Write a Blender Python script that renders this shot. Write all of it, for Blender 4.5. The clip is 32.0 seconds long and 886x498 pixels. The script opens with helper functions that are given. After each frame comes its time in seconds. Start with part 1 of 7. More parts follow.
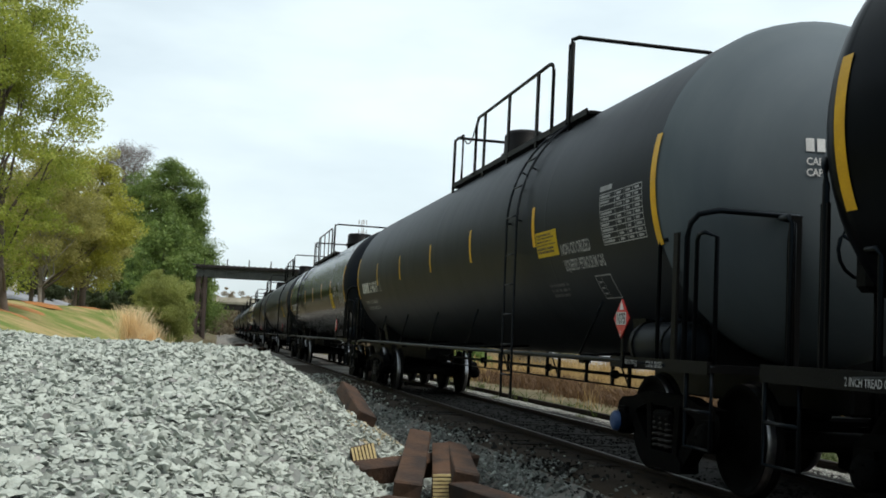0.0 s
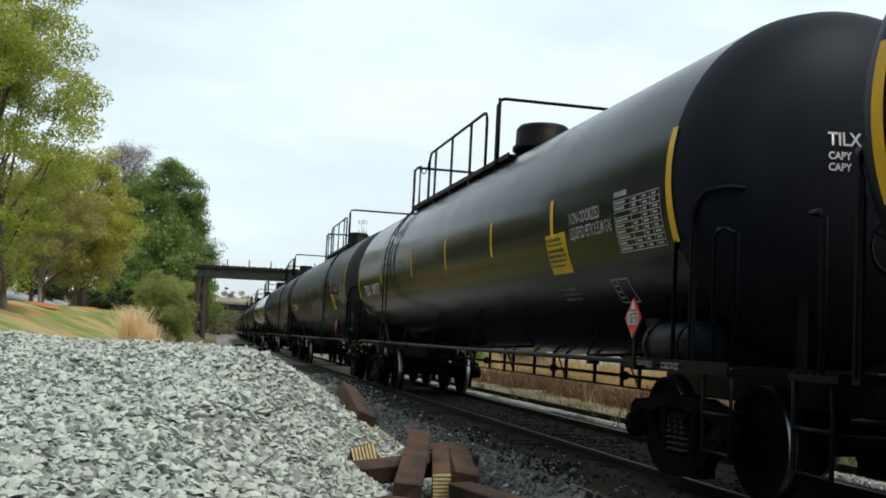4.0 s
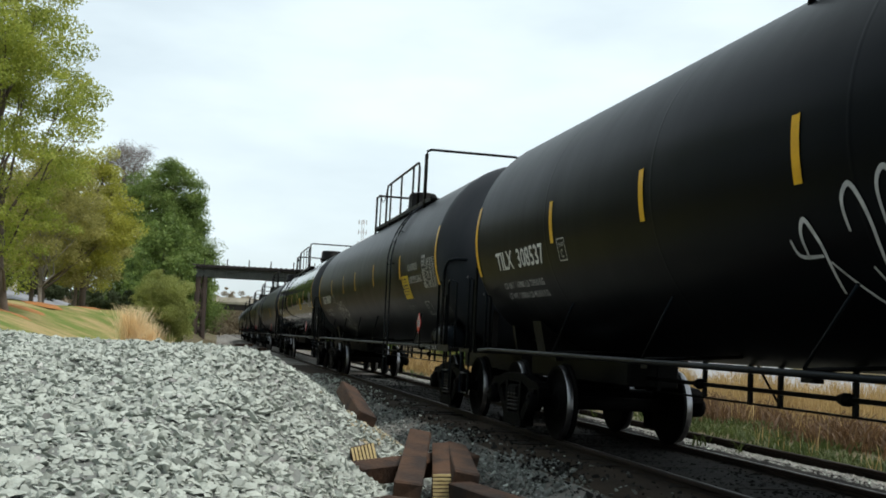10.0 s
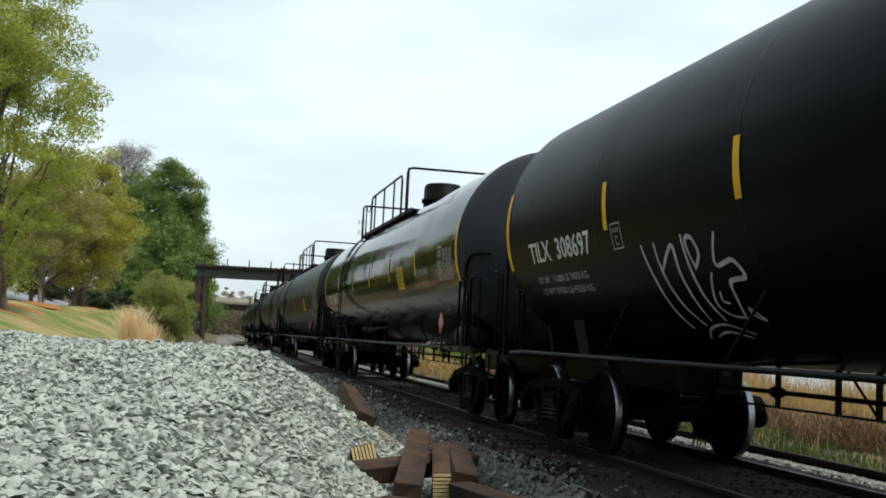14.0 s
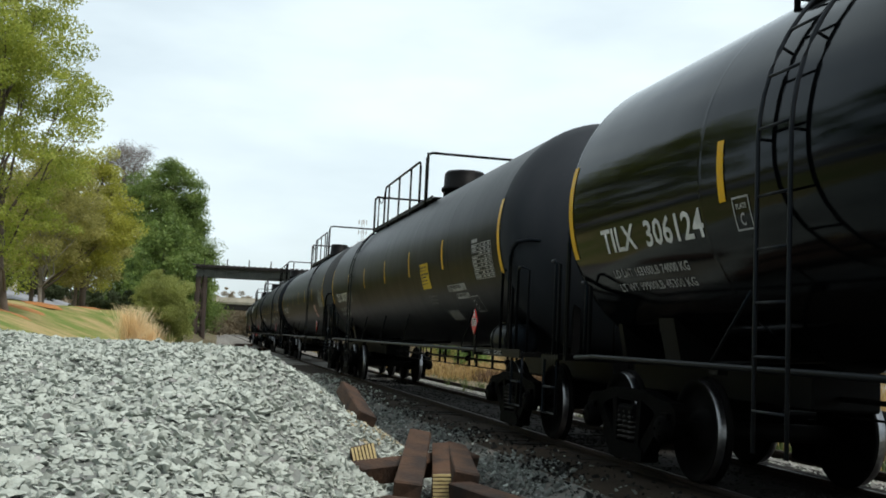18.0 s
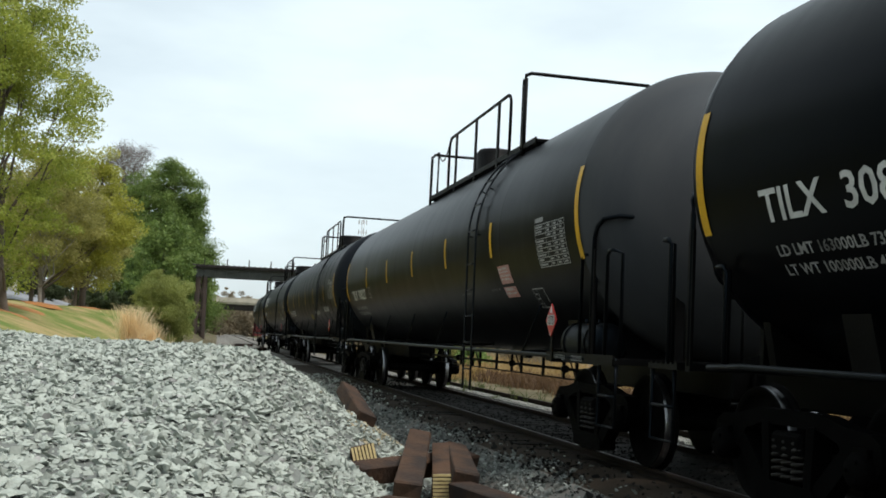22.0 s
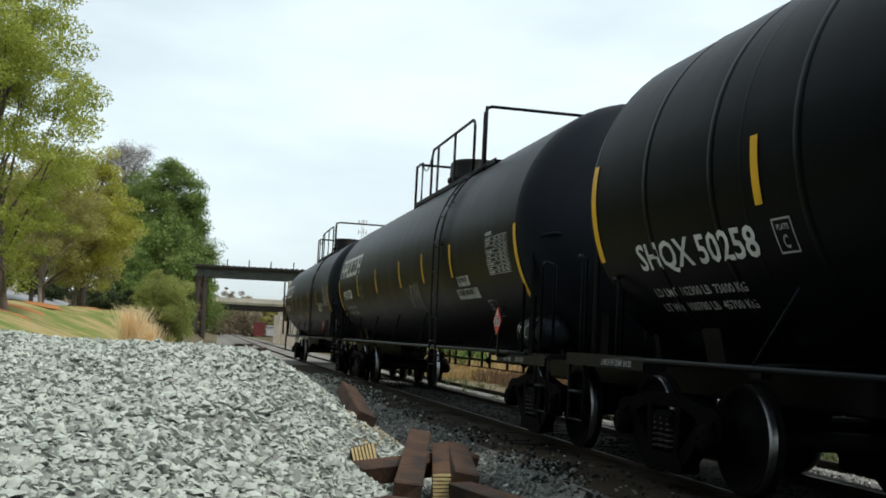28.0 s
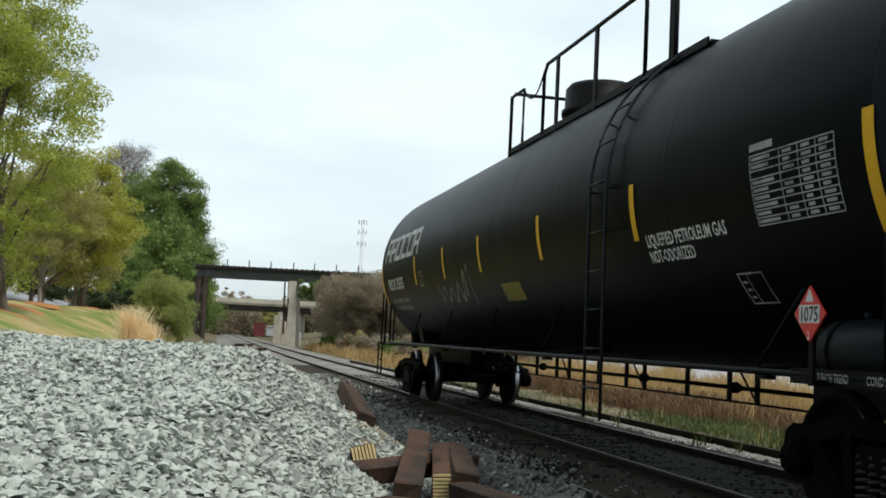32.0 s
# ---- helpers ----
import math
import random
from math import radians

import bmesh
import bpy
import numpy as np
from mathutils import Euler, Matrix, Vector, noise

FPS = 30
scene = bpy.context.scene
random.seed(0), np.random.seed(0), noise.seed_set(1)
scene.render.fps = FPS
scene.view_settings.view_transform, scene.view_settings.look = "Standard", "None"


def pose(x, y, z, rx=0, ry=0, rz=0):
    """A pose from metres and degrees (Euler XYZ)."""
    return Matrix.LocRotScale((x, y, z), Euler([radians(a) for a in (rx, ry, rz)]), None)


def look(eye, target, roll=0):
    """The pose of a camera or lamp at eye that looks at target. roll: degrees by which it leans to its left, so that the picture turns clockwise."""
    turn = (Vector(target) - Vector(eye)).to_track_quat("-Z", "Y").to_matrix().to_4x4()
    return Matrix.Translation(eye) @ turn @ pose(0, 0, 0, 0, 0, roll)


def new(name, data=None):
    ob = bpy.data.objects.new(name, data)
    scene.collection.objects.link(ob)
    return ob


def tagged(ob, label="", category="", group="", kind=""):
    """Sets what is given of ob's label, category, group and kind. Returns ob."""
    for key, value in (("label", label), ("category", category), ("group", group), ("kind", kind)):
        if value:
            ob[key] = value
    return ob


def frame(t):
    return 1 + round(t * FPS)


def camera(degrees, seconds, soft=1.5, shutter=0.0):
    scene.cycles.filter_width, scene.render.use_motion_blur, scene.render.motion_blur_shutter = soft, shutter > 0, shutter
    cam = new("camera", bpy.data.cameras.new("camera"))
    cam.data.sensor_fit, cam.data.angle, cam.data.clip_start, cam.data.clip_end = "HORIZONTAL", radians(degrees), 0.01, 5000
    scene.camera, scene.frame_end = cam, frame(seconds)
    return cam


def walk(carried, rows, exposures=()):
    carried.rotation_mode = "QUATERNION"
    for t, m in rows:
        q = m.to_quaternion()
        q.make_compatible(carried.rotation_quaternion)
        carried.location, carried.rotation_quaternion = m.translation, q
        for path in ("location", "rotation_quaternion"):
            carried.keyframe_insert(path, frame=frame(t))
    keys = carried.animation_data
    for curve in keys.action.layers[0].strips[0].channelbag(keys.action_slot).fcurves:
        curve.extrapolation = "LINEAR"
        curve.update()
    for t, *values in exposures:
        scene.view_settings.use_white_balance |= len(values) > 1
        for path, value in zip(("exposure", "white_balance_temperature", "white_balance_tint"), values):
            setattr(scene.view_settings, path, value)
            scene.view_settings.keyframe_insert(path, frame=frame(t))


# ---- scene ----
cam = camera(44.70, 32.0, soft=1.75)
EYE = (0.0, 0.0, 1.1344)
VIEW = look(EYE, (0.0, 0.99653, 1.1344 + 0.08326), 2.948)
walk(cam, [(0.0, VIEW), (32.0, VIEW)], exposures=[(0.0, 0.0), (32.0, 0.0)])

# ---- world, sun ----
SUN_DIR = Vector((0.52, -0.38, 1.30)).normalized()
world = bpy.data.worlds.new("sky")
scene.world = world
world.use_nodes = True
wn, wl = world.node_tree.nodes, world.node_tree.links
wn.clear()
w_out = wn.new("ShaderNodeOutputWorld")
w_bg = wn.new("ShaderNodeBackground")
w_sky = wn.new("ShaderNodeTexSky")
w_sky.sky_type = "NISHITA"
w_sky.sun_disc = False
w_sky.sun_elevation = math.asin(SUN_DIR.z)
w_sky.sun_rotation = math.atan2(SUN_DIR.x, SUN_DIR.y)
w_sky.dust_density = 2.5
w_co = wn.new("ShaderNodeTexCoord")
w_map = wn.new("ShaderNodeMapping")
w_map.inputs["Scale"].default_value = (1.0, 1.0, 3.2)
w_noise = wn.new("ShaderNodeTexNoise")
w_noise.inputs["Scale"].default_value = 2.3
w_noise.inputs["Detail"].default_value = 6.0
w_noise.inputs["Roughness"].default_value = 0.5
w_ramp = wn.new("ShaderNodeValToRGB")
w_ramp.color_ramp.elements[0].position = 0.28
w_ramp.color_ramp.elements[0].color = (0.52, 0.52, 0.52, 1)
w_ramp.color_ramp.elements[1].position = 0.66
w_ramp.color_ramp.elements[1].color = (0.97, 0.97, 0.97, 1)
w_mix = wn.new("ShaderNodeMix")
w_mix.data_type = "RGBA"
w_mix.inputs["B"].default_value = (8.35, 9.6, 10.0, 1)
w_bg.inputs["Strength"].default_value = 0.115
wl.new(w_co.outputs["Generated"], w_map.inputs["Vector"])
wl.new(w_map.outputs["Vector"], w_noise.inputs["Vector"])
wl.new(w_noise.outputs["Fac"], w_ramp.inputs["Fac"])
wl.new(w_ramp.outputs["Color"], w_mix.inputs["Factor"])
wl.new(w_sky.outputs["Color"], w_mix.inputs["A"])
wl.new(w_mix.outputs["Result"], w_bg.inputs["Color"])
wl.new(w_bg.outputs["Background"], w_out.inputs["Surface"])
sun = new("sun", bpy.data.lights.new("sun", "SUN"))
sun.data.energy = 3.1
sun.data.angle = radians(12.0)
sun.data.color = (1.0, 0.96, 0.9)
sun.matrix_world = look((0, 0, 60), Vector((0, 0, 60)) - SUN_DIR)


# ---- materials ----
def nmat(name):
    m = bpy.data.materials.new(name)
    m.use_nodes = True
    return m, m.node_tree.nodes, m.node_tree.links, m.node_tree.nodes["Principled BSDF"]


def surface(name, a, b, rough=0.8, scale=6.0, metal=0.0, bump=0.3, fine=60.0, dirt=None, dirt_at=0.6, island=0.0, obj=0.0, spec=0.5, bump_dist=0.01):
    """Two-tone noise material with fine grain, optional stains, random tone per piece, and bump."""
    m, n, l, bsdf = nmat(name)
    co = n.new("ShaderNodeTexCoord")
    big = n.new("ShaderNodeTexNoise")
    big.inputs["Scale"].default_value = scale
    big.inputs["Detail"].default_value = 5
    sm = n.new("ShaderNodeTexNoise")
    sm.inputs["Scale"].default_value = fine
    sm.inputs["Detail"].default_value = 3
    l.new(co.outputs["Object"], big.inputs["Vector"])
    l.new(co.outputs["Object"], sm.inputs["Vector"])
    mix = n.new("ShaderNodeMix")
    mix.data_type = "RGBA"
    mix.inputs["A"].default_value = (*a, 1)
    mix.inputs["B"].default_value = (*b, 1)
    cr = n.new("ShaderNodeMapRange")
    cr.inputs["From Min"].default_value = 0.32
    cr.inputs["From Max"].default_value = 0.68
    l.new(big.outputs["Fac"], cr.inputs["Value"])
    l.new(cr.outputs["Result"], mix.inputs["Factor"])
    out = mix.outputs["Result"]
    g = n.new("ShaderNodeMapRange")
    g.inputs["To Min"].default_value = 0.72
    g.inputs["To Max"].default_value = 1.28
    l.new(sm.outputs["Fac"], g.inputs["Value"])
    mul = n.new("ShaderNodeVectorMath")
    mul.operation = "SCALE"
    l.new(out, mul.inputs[0])
    l.new(g.outputs["Result"], mul.inputs["Scale"])
    out = mul.outputs["Vector"]
    if dirt:
        dn = n.new("ShaderNodeTexNoise")
        dn.inputs["Scale"].default_value = scale * 0.45
        dn.inputs["Detail"].default_value = 8
        dn.inputs["Roughness"].default_value = 0.65
        l.new(co.outputs["Object"], dn.inputs["Vector"])
        dr = n.new("ShaderNodeMapRange")
        dr.inputs["From Min"].default_value = dirt_at
        dr.inputs["From Max"].default_value = dirt_at + 0.12
        l.new(dn.outputs["Fac"], dr.inputs["Value"])
        dm = n.new("ShaderNodeMix")
        dm.data_type = "RGBA"
        dm.inputs["B"].default_value = (*dirt, 1)
        l.new(dr.outputs["Result"], dm.inputs["Factor"])
        l.new(out, dm.inputs["A"])
        out = dm.outputs["Result"]
    for amount, node, sock in ((island, "ShaderNodeNewGeometry", "Random Per Island"), (obj, "ShaderNodeObjectInfo", "Random")):
        if amount:
            r = n.new(node)
            rr = n.new("ShaderNodeMapRange")
            rr.inputs["To Min"].default_value = 1 - amount
            rr.inputs["To Max"].default_value = 1 + amount
            l.new(r.outputs[sock], rr.inputs["Value"])
            v = n.new("ShaderNodeVectorMath")
            v.operation = "SCALE"
            l.new(out, v.inputs[0])
            l.new(rr.outputs["Result"], v.inputs["Scale"])
            out = v.outputs["Vector"]
    l.new(out, bsdf.inputs["Base Color"])
    bsdf.inputs["Roughness"].default_value = rough
    bsdf.inputs["Metallic"].default_value = metal
    bsdf.inputs["Specular IOR Level"].default_value = spec
    if bump:
        bp = n.new("ShaderNodeBump")
        bp.inputs["Strength"].default_value = bump
        bp.inputs["Distance"].default_value = bump_dist
        l.new(sm.outputs["Fac"], bp.inputs["Height"])
        l.new(bp.outputs["Normal"], bsdf.inputs["Normal"])
    return m


def tank_paint(name, base, rough, dust, spec=0.06):
    """Weathered black tank paint: grime streaks down the sides, dust, faint waviness."""
    m, n, l, bsdf = nmat(name)
    co = n.new("ShaderNodeTexCoord")
    mp = n.new("ShaderNodeMapping")
    mp.inputs["Scale"].default_value = (0.5, 2.6, 0.35)
    l.new(co.outputs["Object"], mp.inputs["Vector"])
    streak = n.new("ShaderNodeTexNoise")
    streak.inputs["Scale"].default_value = 2.2
    streak.inputs["Detail"].default_value = 8
    streak.inputs["Roughness"].default_value = 0.6
    l.new(mp.outputs["Vector"], streak.inputs["Vector"])
    cloud = n.new("ShaderNodeTexNoise")
    cloud.inputs["Scale"].default_value = 0.7
    cloud.inputs["Detail"].default_value = 6
    l.new(co.outputs["Object"], cloud.inputs["Vector"])
    grain = n.new("ShaderNodeTexNoise")
    grain.inputs["Scale"].default_value = 90
    l.new(co.outputs["Object"], grain.inputs["Vector"])
    f = n.new("ShaderNodeMath")
    f.operation = "MULTIPLY"
    l.new(streak.outputs["Fac"], f.inputs[0])
    l.new(cloud.outputs["Fac"], f.inputs[1])
    mr = n.new("ShaderNodeMapRange")
    mr.inputs["From Min"].default_value = 0.14
    mr.inputs["From Max"].default_value = 0.42
    l.new(f.outputs["Value"], mr.inputs["Value"])
    mix = n.new("ShaderNodeMix")
    mix.data_type = "RGBA"
    mix.inputs["A"].default_value = (*base, 1)
    mix.inputs["B"].default_value = (*dust, 1)
    l.new(mr.outputs["Result"], mix.inputs["Factor"])
    l.new(mix.outputs["Result"], bsdf.inputs["Base Color"])
    sp = n.new("ShaderNodeMapRange")
    sp.inputs["From Min"].default_value = 0.3
    sp.inputs["From Max"].default_value = 0.7
    sp.inputs["To Min"].default_value = spec * 1.05
    sp.inputs["To Max"].default_value = spec * 0.94
    l.new(streak.outputs["Fac"], sp.inputs["Value"])
    l.new(sp.outputs["Result"], bsdf.inputs["Specular IOR Level"])
    bsdf.inputs["Specular Tint"].default_value = (0.46, 0.73, 1.0, 1)
    rr = n.new("ShaderNodeMapRange")
    rr.inputs["To Min"].default_value = rough * 0.9
    rr.inputs["To Max"].default_value = min(1.0, rough * 1.12)
    l.new(streak.outputs["Fac"], rr.inputs["Value"])
    l.new(rr.outputs["Result"], bsdf.inputs["Roughness"])
    bp = n.new("ShaderNodeBump")
    bp.inputs["Strength"].default_value = 0.06
    bp.inputs["Distance"].default_value = 0.004
    l.new(grain.outputs["Fac"], bp.inputs["Height"])
    wave = n.new("ShaderNodeTexNoise")
    wave.inputs["Scale"].default_value = 0.9
    wave.inputs["Detail"].default_value = 1
    l.new(co.outputs["Object"], wave.inputs["Vector"])
    b2 = n.new("ShaderNodeBump")
    b2.inputs["Strength"].default_value = 0.5
    b2.inputs["Distance"].default_value = 0.02
    l.new(wave.outputs["Fac"], b2.inputs["Height"])
    l.new(bp.outputs["Normal"], b2.inputs["Normal"])
    l.new(b2.outputs["Normal"], bsdf.inputs["Normal"])
    return m


MAT = {
    "girder": surface("dark_green_girder_paint", (0.045, 0.05, 0.043), (0.07, 0.074, 0.062), 0.7, 1.0, 0, 0.2, 20, (0.03, 0.022, 0.018), 0.62),
    "tank_matte": tank_paint("tank_paint_matte", (0.0013, 0.0016, 0.0024), 0.30, (0.0026, 0.0030, 0.0040), 0.032),
    "tank_grey": tank_paint("tank_paint_charcoal", (0.008, 0.0095, 0.0125), 0.42, (0.016, 0.0185, 0.0225), 0.072),
    "head_pale": tank_paint("pale_grey_tank_head", (0.075, 0.088, 0.096), 0.6, (0.10, 0.115, 0.122), 0.15),
    "head_dull": tank_paint("dull_grey_tank_head", (0.024, 0.026, 0.029), 0.5, (0.036, 0.038, 0.042), 0.08),
    "head_brown": tank_paint("mid_grey_tank_head", (0.048, 0.050, 0.053), 0.55, (0.066, 0.067, 0.068), 0.08),
    "head_dark": tank_paint("dark_grey_tank_head", (0.009, 0.010, 0.013), 0.5, (0.014, 0.0155, 0.018), 0.06),
    "tank_satin": tank_paint("tank_paint_satin", (0.0016, 0.0018, 0.0023), 0.17, (0.003, 0.0032, 0.0036), 0.088),
    "tank_gloss": tank_paint("tank_paint_gloss", (0.0013, 0.0015, 0.0018), 0.06, (0.0026, 0.0028, 0.003), 0.10),
    "tank_worn": tank_paint("tank_paint_worn", (0.0011, 0.0013, 0.0018), 0.34, (0.0024, 0.0027, 0.0033), 0.029),
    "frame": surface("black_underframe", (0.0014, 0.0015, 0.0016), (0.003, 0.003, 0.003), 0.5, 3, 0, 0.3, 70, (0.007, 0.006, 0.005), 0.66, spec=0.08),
    "pipe": tank_paint("handled_pipe_paint", (0.003, 0.0033, 0.0038), 0.4, (0.007, 0.007, 0.0075), 0.09),
    # ladder black is lifted to stand in for the sheen on the tank side
    "ladder": tank_paint("sheen_lifted_ladder_paint", (0.012, 0.0125, 0.014), 0.5, (0.02, 0.0205, 0.022), 0.10),
    "spring_steel": surface("dusty_spring_steel", (0.012, 0.011, 0.010), (0.026, 0.023, 0.020), 0.6, 9, 0.0, 0.2, 90, spec=0.2),
    "brown_dirt": surface("dark_brown_dirt", (0.020, 0.0145, 0.010), (0.034, 0.025, 0.017), 0.95, 2.5, 0, 0.6, 30, (0.010, 0.008, 0.006), 0.58, spec=0.1),
    "reservoir": tank_paint("reservoir_paint", (0.006, 0.007, 0.0085), 0.45, (0.013, 0.014, 0.016), 0.10),
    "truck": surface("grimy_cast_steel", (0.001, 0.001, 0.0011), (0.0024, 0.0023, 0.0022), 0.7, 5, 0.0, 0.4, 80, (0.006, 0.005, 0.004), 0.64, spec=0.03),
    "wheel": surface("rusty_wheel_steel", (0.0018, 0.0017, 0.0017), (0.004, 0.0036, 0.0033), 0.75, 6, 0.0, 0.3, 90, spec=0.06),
    "tread": surface("polished_wheel_tread", (0.36, 0.36, 0.37), (0.24, 0.24, 0.25), 0.34, 20, 1.0, 0.1, 120),
    "yellow": surface("yellow_reflective_tape", (0.66, 0.37, 0.01), (0.53, 0.29, 0.01), 0.35, 4, 0, 0.1, 90, (0.3, 0.2, 0.05), 0.68, spec=0.15),
    "blue_cap": surface("blue_bearing_paint", (0.01, 0.05, 0.16), (0.008, 0.03, 0.09), 0.5, 8, 0, 0.2, 60, (0.01, 0.01, 0.012), 0.62),
    "yellow_worn": surface("worn_yellow_decal", (0.20, 0.165, 0.025), (0.14, 0.12, 0.03), 0.6, 5, 0, 0.1, 60, (0.05, 0.045, 0.02), 0.6, spec=0.15),
    "yellow_decal": surface("yellow_decal", (0.54, 0.36, 0.008), (0.44, 0.29, 0.008), 0.5, 5, 0, 0.05, 60, spec=0.15),
    "white": surface("white_stencil_paint", (0.62, 0.62, 0.6), (0.42, 0.42, 0.41), 0.6, 7, 0, 0.05, 90, (0.12, 0.12, 0.12), 0.66),
    "white_faded": surface("faded_stencil_paint", (0.34, 0.34, 0.34), (0.2, 0.2, 0.2), 0.6, 6, 0, 0.05, 90, (0.06, 0.06, 0.06), 0.55),
    "chalk": surface("chalk_paint", (0.5, 0.5, 0.49), (0.3, 0.3, 0.3), 0.8, 8, 0, 0.05, 90, (0.08, 0.08, 0.08), 0.62),
    "grey_faded": surface("faded_grey_paint", (0.12, 0.12, 0.12), (0.07, 0.07, 0.07), 0.7, 6, 0, 0.05, 90),
    "black": surface("black_lettering", (0.01, 0.01, 0.01), (0.016, 0.016, 0.016), 0.6, 6, 0, 0.0),
    "red": surface("red_placard", (0.55, 0.025, 0.025), (0.42, 0.02, 0.02), 0.4, 6, 0, 0.05),
    "red_decal": surface("faded_red_decal", (0.42, 0.12, 0.1), (0.5, 0.3, 0.28), 0.5, 25, 0, 0.05),
    "rail": surface("brown_rail_steel", (0.024, 0.016, 0.012), (0.014, 0.011, 0.009), 0.75, 3, 0.0, 0.3, 60, spec=0.12),
    "railtop": surface("worn_rail_head", (0.12, 0.117, 0.114), (0.07, 0.065, 0.06), 0.45, 5, 0.9, 0.05, 80),
    # creosoted wood, darkened further to hold the train's shade
    "tie": surface("creosoted_tie_wood", (0.009, 0.0075, 0.0065), (0.016, 0.013, 0.010), 0.9, 3, 0, 0.6, 30, (0.006, 0.005, 0.0045), 0.6, obj=0.25, spec=0.1),
    "tie_old": surface("weathered_old_tie_wood", (0.066, 0.034, 0.018), (0.026, 0.0155, 0.011), 0.85, 3.5, 0, 0.8, 26, (0.016, 0.012, 0.010), 0.53, obj=0.3, spec=0.25),
    "plate": surface("yellowed_end_plate", (0.66, 0.52, 0.26), (0.46, 0.34, 0.15), 0.5, 12, 0.0, 0.2),
    "stone": surface("crushed_granite", (0.305, 0.332, 0.296), (0.375, 0.402, 0.356), 0.85, 5, 0, 0.4, 45, (0.245, 0.256, 0.23), 0.68, island=0.16),
    "rubble": surface("tan_broken_chips", (0.24, 0.20, 0.13), (0.34, 0.29, 0.19), 0.9, 6, 0, 0.3, 45, island=0.3),
    "stone_dark": surface("grimy_ballast_and_gap_shade", (0.10, 0.107, 0.098), (0.18, 0.19, 0.175), 0.9, 2.2, 0, 0.4, 45, (0.05, 0.046, 0.04), 0.62, island=0.36, spec=0.25),
    # near-black colour stands in for the train's shade on the ballast
    "stone_shaded": surface("oil_blackened_ballast", (0.009, 0.009, 0.0088), (0.019, 0.0185, 0.017), 0.9, 2.2, 0, 0.4, 45, (0.006, 0.0055, 0.005), 0.55, island=0.4, spec=0.1),
    "stone_light": surface("pale_ballast_sun_tone", (0.27, 0.27, 0.255), (0.38, 0.375, 0.355), 0.9, 3, 0, 0.3, 45, island=0.3),
    "steel_bridge": surface("rusted_bridge_steel", (0.045, 0.032, 0.026), (0.07, 0.046, 0.035), 0.8, 1.2, 0.1, 0.3, 20, (0.02, 0.015, 0.014), 0.6),
    "bridge_dark": surface("dark_deck_timber", (0.02, 0.017, 0.016), (0.035, 0.028, 0.025), 0.85, 1.5, 0, 0.3, 20),
    "concrete": surface("weathered_concrete", (0.5, 0.455, 0.37), (0.36, 0.33, 0.27), 0.9, 0.8, 0, 0.3, 12, (0.16, 0.14, 0.12), 0.6),
    "asphalt": surface("pale_asphalt_road", (0.16, 0.165, 0.175), (0.22, 0.225, 0.235), 0.9, 0.6, 0, 0.3, 20),
    "lot": surface("pale_concrete_lot", (0.22, 0.225, 0.23), (0.29, 0.295, 0.30), 0.9, 0.5, 0, 0.2, 20),
    "mulch": surface("orange_pine_straw", (0.36, 0.15, 0.04), (0.25, 0.11, 0.035), 0.95, 3, 0, 0.8, 20),
    "bark": surface("grey_brown_bark", (0.14, 0.11, 0.085), (0.085, 0.065, 0.05), 0.95, 3, 0, 0.9, 20),
    "bark_pale": surface("pale_bark", (0.3, 0.27, 0.23), (0.2, 0.18, 0.15), 0.95, 3, 0, 0.6, 20),
    "house": surface("cream_siding", (0.62, 0.57, 0.46), (0.54, 0.5, 0.41), 0.8, 1, 0, 0.1, 10),
    "roof": surface("grey_shingle", (0.09, 0.085, 0.08), (0.13, 0.125, 0.12), 0.9, 3, 0, 0.5, 20),
    "maroon": surface("maroon_panel", (0.13, 0.02, 0.02), (0.1, 0.018, 0.018), 0.5, 2, 0, 0.1),
    "pale_wall": surface("pale_grey_wall", (0.5, 0.5, 0.5), (0.4, 0.4, 0.41), 0.8, 0.5, 0, 0.1),
}
gl, gn_, gll, gb = nmat("dark_window_glass")
gb.inputs["Base Color"].default_value = (0.02, 0.025, 0.03, 1)
gb.inputs["Roughness"].default_value = 0.08
MAT["glass"] = gl


